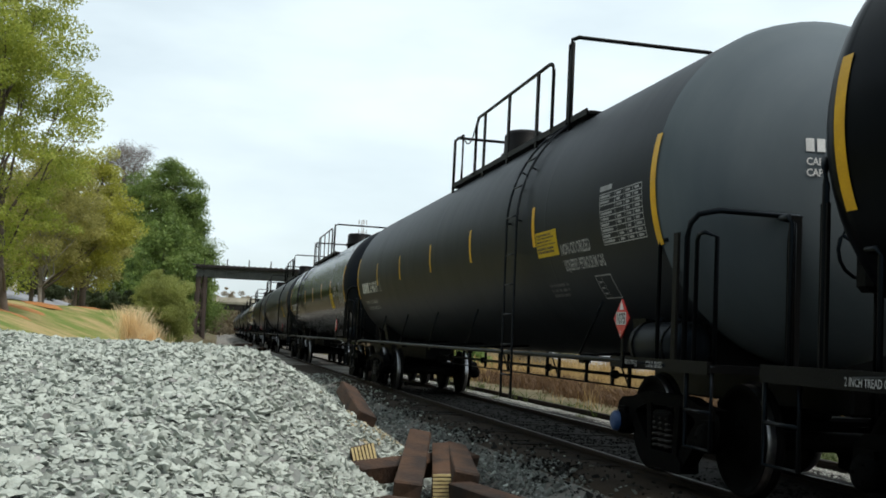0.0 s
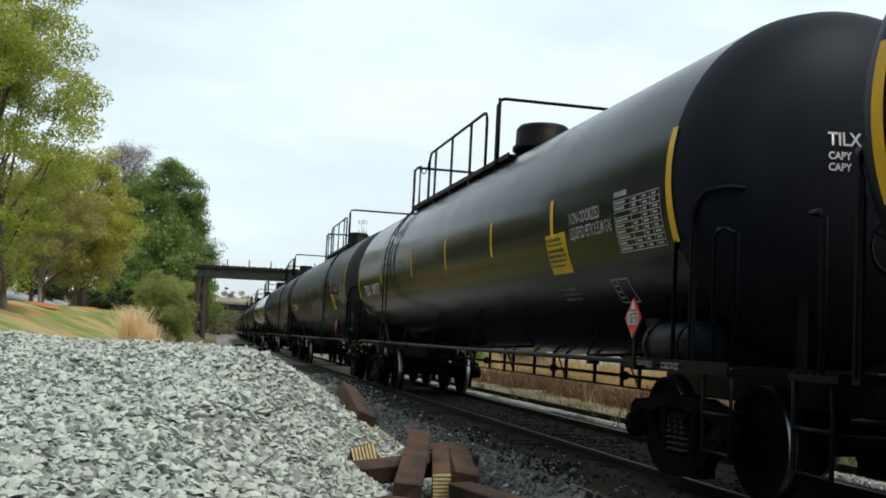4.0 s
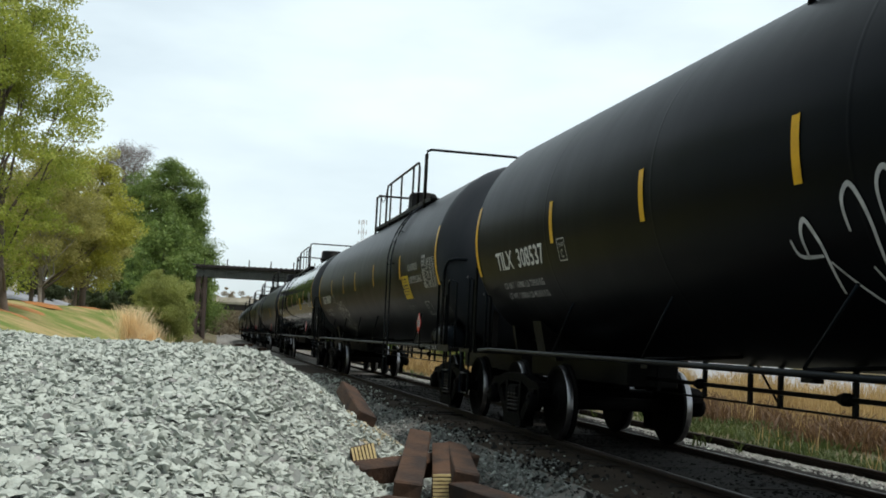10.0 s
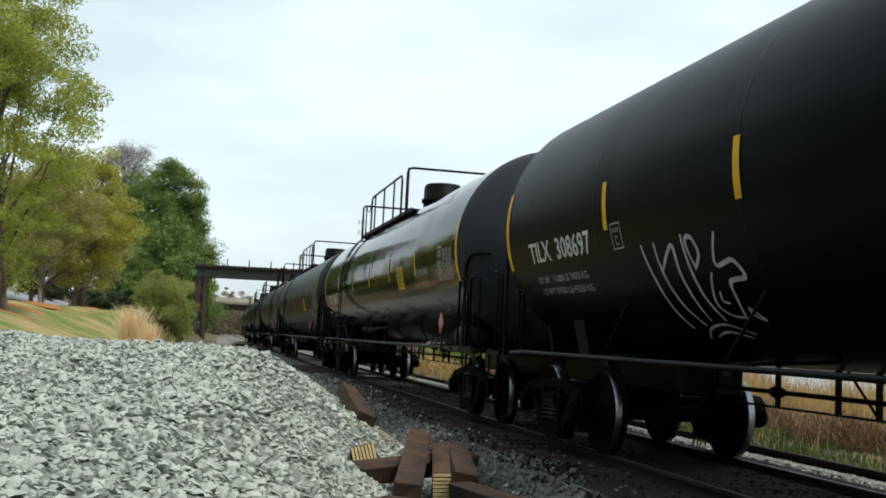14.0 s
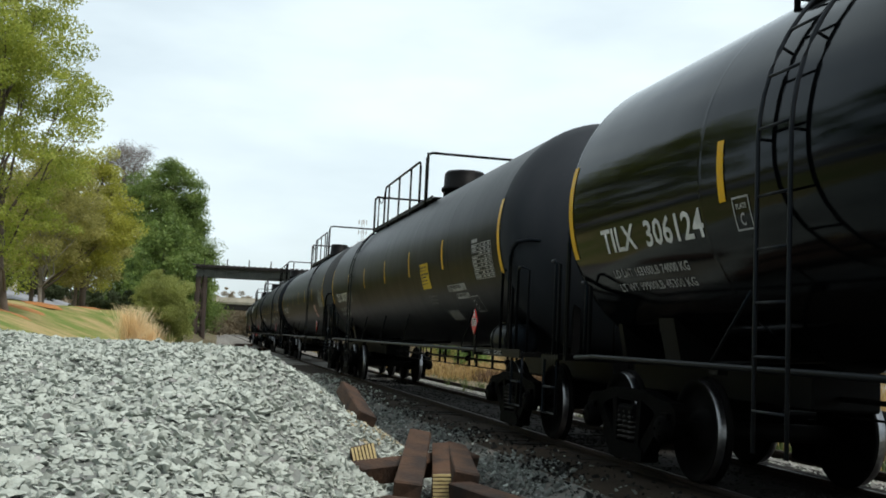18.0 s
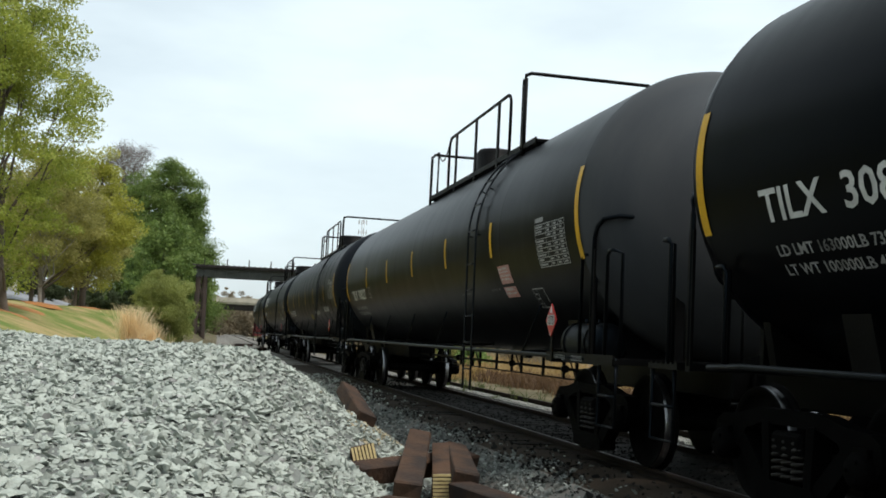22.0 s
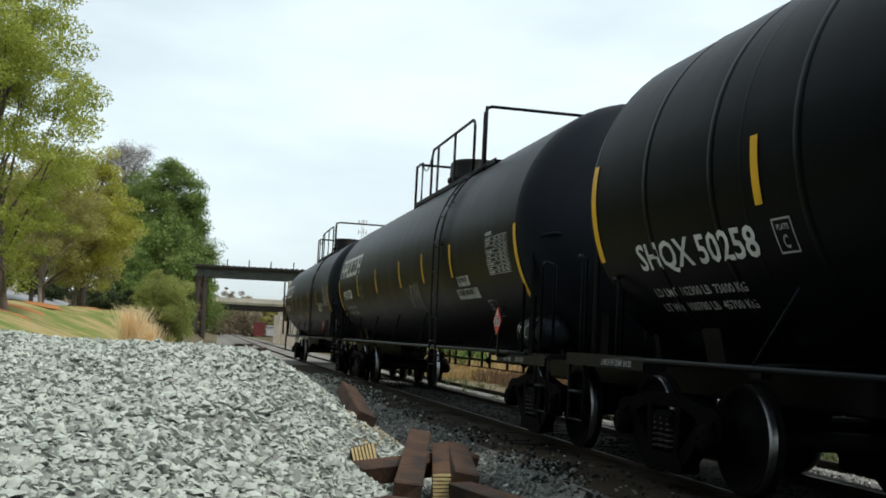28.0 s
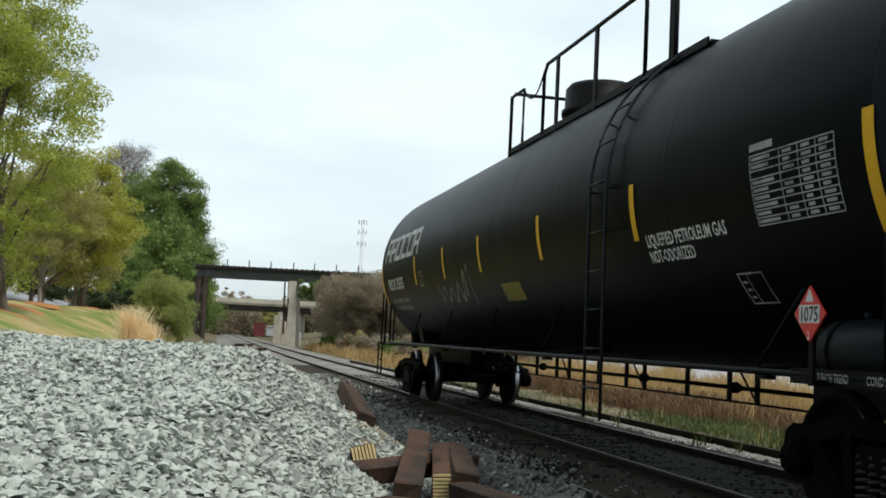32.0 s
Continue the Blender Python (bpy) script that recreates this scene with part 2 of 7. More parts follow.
def foliage(name, a, b, c, clump=1.2):
    """Leaf colour varying leaf by leaf and in clumps; light passes through."""
    m, n, l, bsdf = nmat(name)
    geo = n.new("ShaderNodeNewGeometry")
    ramp = n.new("ShaderNodeValToRGB")
    ramp.color_ramp.elements[0].color = (*a, 1)
    ramp.color_ramp.elements[1].color = (*c, 1)
    e = ramp.color_ramp.elements.new(0.5)
    e.color = (*b, 1)
    co = n.new("ShaderNodeTexCoord")
    no = n.new("ShaderNodeTexNoise")
    no.inputs["Scale"].default_value = clump
    no.inputs["Detail"].default_value = 3
    l.new(co.outputs["Object"], no.inputs["Vector"])
    ad = n.new("ShaderNodeMath")
    ad.operation = "MULTIPLY_ADD"
    ad.inputs[1].default_value = 0.45
    l.new(geo.outputs["Random Per Island"], ad.inputs[0])
    mr = n.new("ShaderNodeMapRange")
    mr.inputs["From Min"].default_value = 0.3
    mr.inputs["From Max"].default_value = 0.7
    mr.inputs["To Max"].default_value = 0.6
    l.new(no.outputs["Fac"], mr.inputs["Value"])
    l.new(mr.outputs["Result"], ad.inputs[2])
    l.new(ad.outputs["Value"], ramp.inputs["Fac"])
    l.new(ramp.outputs["Color"], bsdf.inputs["Base Color"])
    bsdf.inputs["Roughness"].default_value = 0.6
    tr = n.new("ShaderNodeBsdfTranslucent")
    l.new(ramp.outputs["Color"], tr.inputs["Color"])
    ms = n.new("ShaderNodeMixShader")
    ms.inputs["Fac"].default_value = 0.48
    l.new(bsdf.outputs["BSDF"], ms.inputs[1])
    l.new(tr.outputs["BSDF"], ms.inputs[2])
    l.new(ms.outputs["Shader"], n["Material Output"].inputs["Surface"])
    return m


MAT["leaf_yellow"] = foliage("spring_yellow_green_leaf", (0.20, 0.21, 0.032), (0.36, 0.36, 0.05), (0.52, 0.49, 0.10), 0.7)
MAT["leaf_green"] = foliage("fresh_green_leaf", (0.135, 0.18, 0.026), (0.30, 0.35, 0.052), (0.50, 0.51, 0.11), 1.1)
MAT["leaf_pine"] = foliage("dark_evergreen_needles", (0.065, 0.11, 0.024), (0.145, 0.215, 0.05), (0.27, 0.34, 0.095), 0.6)
MAT["leaf_olive"] = foliage("olive_shrub_leaf", (0.19, 0.185, 0.055), (0.33, 0.31, 0.095), (0.46, 0.43, 0.15), 0.8)
MAT["leaf_hedge"] = foliage("dark_hedge_leaf", (0.03, 0.045, 0.018), (0.055, 0.075, 0.028), (0.09, 0.11, 0.045), 0.8)
MAT["leaf_bare"] = foliage("bare_twigs", (0.13, 0.11, 0.1), (0.2, 0.175, 0.16), (0.27, 0.24, 0.22), 0.4)
MAT["leaf_brown"] = foliage("leafless_brown_scrub", (0.17, 0.135, 0.085), (0.25, 0.205, 0.135), (0.33, 0.275, 0.19), 0.25)
MAT["straw"] = foliage("dry_broomsedge", (0.72, 0.53, 0.29), (0.88, 0.71, 0.44), (0.94, 0.83, 0.6), 1.5)
MAT["leaf_bush"] = foliage("thin_green_bush_leaf", (0.155, 0.175, 0.05), (0.265, 0.295, 0.08), (0.39, 0.415, 0.13), 0.8)
MAT["grass"] = foliage("green_grass_blades", (0.036, 0.055, 0.013), (0.066, 0.09, 0.022), (0.11, 0.13, 0.04), 1.0)
MAT["straw_brown"] = foliage("brown_broomsedge", (0.22, 0.135, 0.048), (0.40, 0.265, 0.105), (0.62, 0.45, 0.21), 0.8)
MAT["grass_brown"] = foliage("red_brown_dead_grass", (0.07, 0.038, 0.018), (0.12, 0.066, 0.03), (0.19, 0.115, 0.055), 0.8)


# ---- helpers for building ----
def mesh_of(bm, name, mats, smooth=False):
    me = bpy.data.meshes.new(name)
    bm.to_mesh(me)
    bm.free()
    for m in (mats if isinstance(mats, (list, tuple)) else [mats]):
        me.materials.append(m)
    if smooth:
        for p in me.polygons:
            p.use_smooth = True
    return me


def part(name, bm, material, parent, label="", smooth=False):
    """Links a bmesh as one mesh object under a thing or part."""
    ob = new(name, bm if isinstance(bm, bpy.types.Mesh) else mesh_of(bm, name, material, smooth))
    ob.parent = parent
    if label:
        ob["label"] = label
    return ob


def thing(name, label, category, group="", kind="", at=None):
    ob = new(name)
    if at is not None:
        ob.matrix_basis = at
    return tagged(ob, label, category, group, kind)


def box(bm, x0, x1, y0, y1, z0, z1, mat=0, bevel=0.0):
    vs = [bm.verts.new((x, y, z)) for x in (x0, x1) for y in (y0, y1) for z in (z0, z1)]
    fs = [bm.faces.new([vs[i] for i in q]) for q in ((0, 1, 3, 2), (4, 6, 7, 5), (0, 4, 5, 1), (2, 3, 7, 6), (0, 2, 6, 4), (1, 5, 7, 3))]
    for f in fs:
        f.material_index = mat
    if bevel:
        es = list({e for f in fs for e in f.edges})
        bmesh.ops.bevel(bm, geom=es, offset=bevel, segments=1, affect="EDGES")
    return bm


def tube(bm, pts, r, n=8, mat=0, caps=True):
    """A round bar through the points."""
    pts = [Vector(p) for p in pts]
    rings = []
    for i, p in enumerate(pts):
        a = pts[max(i - 1, 0)]
        b = pts[min(i + 1, len(pts) - 1)]
        d = (b - a).normalized()
        up = Vector((0, 0, 1)) if abs(d.z) < 0.92 else Vector((1, 0, 0))
        u = d.cross(up).normalized()
        v = d.cross(u)
        rings.append([bm.verts.new(p + r * (math.cos(2 * math.pi * k / n) * u + math.sin(2 * math.pi * k / n) * v)) for k in range(n)])
    for a, b in zip(rings, rings[1:]):
        for k in range(n):
            f = bm.faces.new((a[k], a[(k + 1) % n], b[(k + 1) % n], b[k]))
            f.material_index = mat
            f.smooth = True
    if caps:
        for ring in (rings[0][::-1], rings[-1]):
            bm.faces.new(ring).material_index = mat
    return bm


def lathe(bm, prof, axis="X", n=32, centre=(0, 0, 0), mat=0, smooth=True):
    """Turns a profile of (along, radius) round an axis."""
    rings = []
    cx, cy, cz = centre
    for a, r in prof:
        ring = []
        for k in range(n):
            c, s = math.cos(2 * math.pi * k / n), math.sin(2 * math.pi * k / n)
            if axis == "X":
                v = (cx + a, cy + r * c, cz + r * s)
            elif axis == "Y":
                v = (cx + r * c, cy + a, cz + r * s)
            else:
                v = (cx + r * c, cy + r * s, cz + a)
            ring.append(bm.verts.new(v))
        rings.append(ring)
    for a, b in zip(rings, rings[1:]):
        for k in range(n):
            f = bm.faces.new((a[k], a[(k + 1) % n], b[(k + 1) % n], b[k]))
            f.material_index = mat
            f.smooth = smooth
    for ring in (rings[0][::-1], rings[-1]):
        f = bm.faces.new(ring)
        f.material_index = mat
    return bm


def prism(bm, outline, axis, a, b, mat=0):
    """An outline of 2D points pushed from a to b along an axis: X uses (y, z), Y uses (x, z), Z uses (x, y)."""
    def at(p, w):
        return {"X": (w, p[0], p[1]), "Y": (p[0], w, p[1]), "Z": (p[0], p[1], w)}[axis]
    lo = [bm.verts.new(at(p, a)) for p in outline]
    hi = [bm.verts.new(at(p, b)) for p in outline]
    k = len(outline)
    for i in range(k):
        bm.faces.new((lo[i], lo[(i + 1) % k], hi[(i + 1) % k], hi[i])).material_index = mat
    bm.faces.new(lo[::-1]).material_index = mat
    bm.faces.new(hi).material_index = mat
    return bm


def tidy(bm):
    bmesh.ops.recalc_face_normals(bm, faces=bm.faces)
    return bm


def from_arrays(name, verts, faces, mats, index=None, smooth=False):
    """A mesh from numpy arrays with faces that all have the same number of corners."""
    me = bpy.data.meshes.new(name)
    nv, (nf, k) = len(verts), faces.shape
    me.vertices.add(nv)
    me.vertices.foreach_set("co", np.asarray(verts, np.float32).ravel())
    me.loops.add(nf * k)
    me.loops.foreach_set("vertex_index", np.asarray(faces, np.int32).ravel())
    me.polygons.add(nf)
    me.polygons.foreach_set("loop_start", np.arange(0, nf * k, k, dtype=np.int32))
    if index is not None:
        me.polygons.foreach_set("material_index", np.asarray(index, np.int32))
    me.polygons.foreach_set("use_smooth", np.full(nf, smooth))
    for m in (mats if isinstance(mats, (list, tuple)) else [mats]):
        me.materials.append(m)
    me.update(calc_edges=True)
    me.validate()
    return me


# ---- the line of the track ----
HEADING, BEND, BEND_FAR, GRADE = 0.22382, 0.000233, -0.000275, -0.00197


def heading(s):
    s = np.asarray(s, float)
    return HEADING - BEND * np.clip(s, 0, 400) - BEND_FAR * np.clip(s - 110, 0, 290)


_S = np.arange(-300.0, 4000.0, 0.5)
_H = heading(_S)
_X = np.cumsum(-np.sin(_H)) * 0.5
_Y = np.cumsum(np.cos(_H)) * 0.5
_X += 5.3788 - np.interp(0, _S, _X)
_Y += 0.0 - np.interp(0, _S, _Y)


def grade(s):
    return GRADE * np.clip(np.asarray(s, float), -20, 400)


def on_track(s, l=0.0, z=0.0):
    """World point at station s, l metres to the camera's side of the centre line, z over the rail heads."""
    h = heading(s)
    return np.stack([np.interp(s, _S, _X) - l * np.cos(h), np.interp(s, _S, _Y) - l * np.sin(h), z + grade(s)], -1)


def to_track(x, y):
    c, s_ = math.cos(HEADING), math.sin(HEADING)
    s = -(x - 5.3788) * s_ + y * c
    for _ in range(4):
        h = float(heading(s))
        px, py = float(np.interp(s, _S, _X)), float(np.interp(s, _S, _Y))
        s += -(x - px) * math.sin(h) + (y - py) * math.cos(h)
    h = float(heading(s))
    px, py = float(np.interp(s, _S, _X)), float(np.interp(s, _S, _Y))
    return s, -(x - px) * math.cos(h) - (y - py) * math.sin(h)


def track_pose(s, l=0.0, z=0.0, turn=0.0):
    p = on_track(s, l, z)
    return pose(*[float(v) for v in p], math.degrees(math.atan(GRADE)) if -20 < s < 400 else 0, 0, math.degrees(float(heading(s))) + turn)


# ---- ground ----
def sstep(x, a, b):
    t = np.clip((np.asarray(x, float) - a) / (np.asarray(b, float) - a), 0, 1)
    return t * t * (3 - 2 * t)


def ground_sl(s, l):
    """Height of the ground under the rail heads' level at track place (s, l)."""
    s, l = np.asarray(s, float), np.asarray(l, float)
    z = -0.085 + 0.055 * sstep(-l, 0.78, 0.92) - 0.40 * sstep(l, 1.45, 2.9) - 0.44 * sstep(-l, 1.9, 3.8)
    fade = sstep(s, 8, 30) * (1 - sstep(s, 112, 170) * 0.55)
    z = z + fade * (2.35 * sstep(l - 4.0, 0, 10.4 - 5.0 * sstep(s, 38, 62)) + 2.3 * sstep(l, 13, 26) + 3.0 * sstep(l, 40, 160))
    z = z + sstep(s, 70, 120) * sstep(-l, 9, 26) * 2.4 * (1 - sstep(s, 300, 500))
    z = z - 0.5 * sstep(-l, 24, 60) * (1 - sstep(s, 60, 90))
    return z


def ground_at(x, y):
    s, l = to_track(x, y)
    return float(ground_sl(s, l) + grade(s))


gs = np.unique(np.concatenate([np.arange(-290, -40, 25), np.arange(-40, 4, 4), np.arange(4, 60, 1.5), np.arange(60, 180, 4), np.arange(180, 420, 16), np.array([480, 600, 800, 1100, 1500, 2200, 3500])]))
gl_ = np.unique(np.concatenate([-np.array([2600, 1500, 800, 450, 280, 180, 130, 100, 80, 66, 54, 44, 36]), np.arange(-30, -4, 2), np.arange(-4, 5, 0.3), np.arange(5, 40, 1.5), np.arange(40, 170, 10), np.array([200, 280, 450, 800, 1500, 2600])]))
GSS, GLL = np.meshgrid(gs, gl_, indexing="ij")
gz = ground_sl(GSS, GLL)
rng = np.random.default_rng(4)
gz = gz + np.where((GLL > 10) | (GLL < -6), rng.normal(0, 0.03, gz.shape), rng.normal(0, 0.006, gz.shape))
gp = on_track(GSS.ravel(), GLL.ravel(), gz.ravel())
na, nb = len(gs), len(gl_)
ii = (np.arange(na - 1)[:, None] * nb + np.arange(nb - 1)[None, :]).ravel()
gf = np.stack([ii, ii + nb, ii + nb + 1, ii + 1], 1)
# materials by strip: dirt, lawn, dry grass, far
cs = (GSS[:-1, :-1] + GSS[1:, 1:]) / 2
cl = (GLL[:-1, :-1] + GLL[1:, 1:]) / 2


def ground_mat(name, a, b, c, s1, s2):
    m, n, l, bsdf = nmat(name)
    co = n.new("ShaderNodeTexCoord")
    n1 = n.new("ShaderNodeTexNoise")
    n1.inputs["Scale"].default_value = s1
    n1.inputs["Detail"].default_value = 6
    n2 = n.new("ShaderNodeTexNoise")
    n2.inputs["Scale"].default_value = s2
    n2.inputs["Detail"].default_value = 5
    for q in (n1, n2):
        l.new(co.outputs["Object"], q.inputs["Vector"])
    r = n.new("ShaderNodeValToRGB")
    r.color_ramp.elements[0].position = 0.36
    r.color_ramp.elements[0].color = (*a, 1)
    r.color_ramp.elements[1].position = 0.64
    r.color_ramp.elements[1].color = (*c, 1)
    e = r.color_ramp.elements.new(0.5)
    e.color = (*b, 1)
    l.new(n1.outputs["Fac"], r.inputs["Fac"])
    g = n.new("ShaderNodeMapRange")
    g.inputs["To Min"].default_value = 0.6
    g.inputs["To Max"].default_value = 1.4
    l.new(n2.outputs["Fac"], g.inputs["Value"])
    v = n.new("ShaderNodeVectorMath")
    v.operation = "SCALE"
    l.new(r.outputs["Color"], v.inputs[0])
    l.new(g.outputs["Result"], v.inputs["Scale"])
    l.new(v.outputs["Vector"], bsdf.inputs["Base Color"])
    bsdf.inputs["Roughness"].default_value = 0.95
    bsdf.inputs["Specular IOR Level"].default_value = 0.12
    bp = n.new("ShaderNodeBump")
    bp.inputs["Strength"].default_value = 0.5
    bp.inputs["Distance"].default_value = 0.04
    l.new(n2.outputs["Fac"], bp.inputs["Height"])
    l.new(bp.outputs["Normal"], bsdf.inputs["Normal"])
    return m


MAT["lawn"] = ground_mat("patchy_spring_lawn", (0.11, 0.155, 0.035), (0.19, 0.19, 0.065), (0.31, 0.24, 0.115), 0.7, 12)
MAT["dry"] = ground_mat("dry_grass_ground", (0.06, 0.062, 0.028), (0.095, 0.078, 0.045), (0.14, 0.115, 0.07), 0.5, 8)
MAT["bed"] = ground_mat("cinder_and_gravel_ground", (0.06, 0.057, 0.05), (0.11, 0.103, 0.092), (0.17, 0.16, 0.145), 0.9, 14)
# shade under the train is put into this bed colour
MAT["shaded_bed"] = ground_mat("shade_dark_track_bed", (0.007, 0.0065, 0.006), (0.013, 0.012, 0.0105), (0.022, 0.020, 0.017), 0.8, 16)
MAT["pale_gravel"] = ground_mat("pale_gravel_shoulder", (0.19, 0.183, 0.168), (0.25, 0.243, 0.222), (0.32, 0.312, 0.29), 1.2, 16)
MAT["tan_bed"] = ground_mat("tan_gravel_bed", (0.105, 0.098, 0.086), (0.155, 0.147, 0.13), (0.21, 0.20, 0.182), 0.7, 14)
gi = np.full(cs.shape, 2)
gi[(cl > 5.5) & (cs > 14)] = 0
gi[(cl > 3.4) & (cl < 7.0) & (cs > 42)] = 2
gi[(cl > 3.4) & (cl < 9) & (cs > 70)] = 2
gi[(cl < -3.4)] = 1
gi[(cl > 4.4) & (cl < 8.5) & (cs > 38)] = 1
gi[(cl > -4.6) & (cl < 4.4) & (cs > 24)] = 5
# strips under the train take the bed colour with shade in it
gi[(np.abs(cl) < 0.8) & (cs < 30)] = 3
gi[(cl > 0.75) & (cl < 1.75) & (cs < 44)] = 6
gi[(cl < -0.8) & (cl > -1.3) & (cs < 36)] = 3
# sunlit strip of the far shoulder, its brightness put into a paler colour
gi[(cl < -1.3) & (cl > -1.6) & (cs < 36)] = 4
gi[(cl < -1.55) & (cl > -3.4) & (cs < 24)] = 2
ground = new("ground", from_arrays("ground", gp, gf, [MAT["lawn"], MAT["dry"], MAT["bed"], MAT["shaded_bed"], MAT["pale_gravel"], MAT["tan_bed"], MAT["brown_dirt"]], gi.ravel(), True))
tagged(ground, "wide ground of gravel, patchy lawn and dry grass beside the railway", "ground", kind="structure")

# ---- rails ----
RAIL = [(-0.07, -0.172), (0.07, -0.172), (0.07, -0.160), (0.012, -0.143), (0.009, -0.045), (0.036, -0.034), (0.036, -0.007), (0.029, 0.0), (0.016, 0.001), (-0.004, 0.001), (-0.029, 0.0), (-0.036, -0.007), (-0.036, -0.034), (-0.009, -0.045), (-0.012, -0.143), (-0.07, -0.160)]


def rail_run(name, l0, stations, label, drop=0.0, mats=("rail", "railtop"), turn=0.0):
    prof = np.array(RAIL)
    pts = []
    for s in stations:
        pts.append(on_track(np.full(len(prof), s), l0 - prof[:, 0] + turn * (s - stations[0]), prof[:, 1] + drop))
    v = np.concatenate(pts)
    k, m = len(prof), len(stations)
    f, idx = [], []
    for i in range(m - 1):
        for j in range(k):
            f.append((i * k + j, i * k + (j + 1) % k, (i + 1) * k + (j + 1) % k, (i + 1) * k + j))
            idx.append(1 if j == 8 else 0)
    ob = new(name, from_arrays(name, v, np.array(f), [MAT[mats[0]], MAT[mats[1]]], idx))
    return tagged(ob, label, "rail", "rails of the track", "structure")


st = np.concatenate([np.arange(-290, -10, 20), np.arange(-10, 120, 4), np.arange(120, 420, 10)]).astype(float)
rail_run("rail_near", 0.7525, st, "long brown steel rail with a polished head")
rail_run("rail_far", -0.7525, st, "long brown steel rail with a polished head")
spare = rail_run("spare_rail", -1.52, np.arange(2, 52, 2.0), "dark rusty spare rail lying along the ballast shoulder", drop=0.065, mats=("rail", "rail"))
spare["kind"] = "stuff"
spare["group"] = ""
spare["category"] = "spare rail"

# ---- gravel stones ----
def stone_kinds(count, seed):
    kinds = []
    r = np.random.default_rng(seed)
    for _ in range(count):
        bm = bmesh.new()
        for _ in range(9):
            v = r.normal(0, 1, 3)
            v = v / np.linalg.norm(v) * r.uniform(0.75, 1.05) * np.array([1.0, 0.8, 0.62])
            bm.verts.new(v)
        bmesh.ops.convex_hull(bm, input=bm.verts)
        bmesh.ops.triangulate(bm, faces=bm.faces)
        used = [v for v in bm.verts if v.link_faces]
        ix = {v: i for i, v in enumerate(used)}
        kinds.append((np.array([v.co for v in used]), np.array([[ix[v] for v in f.verts] for f in bm.faces])))
        bm.free()
    return kinds


STONES = stone_kinds(7, 3)


def stone_field(name, pts, radii, mats, label, category, seed, flat=0.5, pick=None, thin=1.0):
    r = np.random.default_rng(seed)
    V, F, I = [], [], []
    base = 0
    which = r.integers(0, len(STONES), len(pts))
    for k, (sv, sf) in enumerate(STONES):
        sel = np.where(which == k)[0]
        if not len(sel):
            continue
        n = len(sel)
        q = r.normal(0, 1, (n, 4))
        q[:, 1:3] *= flat
        q /= np.linalg.norm(q, axis=1)[:, None]
        w, x, y, z = q.T
        R = np.stack([1 - 2 * (y * y + z * z), 2 * (x * y - z * w), 2 * (x * z + y * w), 2 * (x * y + z * w), 1 - 2 * (x * x + z * z), 2 * (y * z - x * w), 2 * (x * z - y * w), 2 * (y * z + x * w), 1 - 2 * (x * x + y * y)], 1).reshape(n, 3, 3)
        sc = radii[sel][:, None] * r.uniform(0.75, 1.25, (n, 3)) * np.array([1.0, 1.0, thin])
        vv = np.einsum("nij,nvj->nvi", R, sv[None] * sc[:, None, :]) + pts[sel][:, None, :]
        V.append(vv.reshape(-1, 3))
        F.append((sf[None] + (np.arange(n) * len(sv))[:, None, None] + base).reshape(-1, 3))
        I.append(np.repeat(np.zeros(n, int) if pick is None else pick[sel], len(sf)))
        base += n * len(sv)
    ob = new(name, from_arrays(name, np.concatenate(V), np.concatenate(F), mats, np.concatenate(I)))
    return tagged(ob, label, category, kind="stuff")


# the loose ballast heap beside the track
def heap(x, y):
    """Height of the gravel heap's top over z = 0 of the world."""
    s, l = to_track(x, y)
    return heap_sl(s, l)


def heap_sl(s, l):
    s, l = np.asarray(s, float), np.asarray(l, float)
    foot = np.interp(s, [7.0, 9.0, 10.3, 11.6, 12.3, 13.4, 15.0, 22.0], [4.4, 3.6, 3.15, 3.12, 2.95, 2.35, 2.2, 2.7]) + 0.05 * np.sin(s * 2.3)
    rise = np.clip((l - foot) * 0.64, -0.2, None)
    front = -0.28 + np.clip(s - 3.6, 0, None) * 0.135 + np.clip(s - 3.6, None, 0) * 0.4
    ridge = 0.97 + 0.012 * (l - 6) - 0.030 * np.abs(s - 13) - 0.10 * np.clip(s - 15, 0, None) - 0.14 * np.clip(s - 17, 0, None) - 0.05 * np.clip(s - 12.5, 0, 4) * sstep(6.2 - l, 0, 2.2) - 0.03 * np.sin(l * 1.1 + 1)
    left = 3 - np.clip(l - 13, 0, None) * 0.4
    side = -0.48 + rise
    k = 14.0
    stack = np.stack([side + 0 * front, front + 0 * side, ridge + 0 * side, left + 0 * side])
    h = -np.log(np.exp(-k * stack).sum(0)) / k
    return h + 0.04 * np.sin(1.7 * s + 0.6 * l) * np.cos(1.3 * l) + 0.02 * np.sin(4.1 * s) * np.sin(3.7 * l + 1)


hs, hl = np.meshgrid(np.arange(2.0, 30, 0.22), np.arange(2.2, 16, 0.22), indexing="ij")
hz = heap_sl(hs, hl)
hp = on_track(hs.ravel(), hl.ravel(), np.maximum(hz, -0.9).ravel())
na, nb = hs.shape
ii = (np.arange(na - 1)[:, None] * nb + np.arange(nb - 1)[None, :]).ravel()
# dark core sheet: shade in the gaps between stones is put into its colour
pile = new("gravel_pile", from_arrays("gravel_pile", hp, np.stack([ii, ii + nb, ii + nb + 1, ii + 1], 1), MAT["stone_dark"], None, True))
tagged(pile, "large heap of loose grey crushed granite ballast", "gravel pile", kind="stuff")

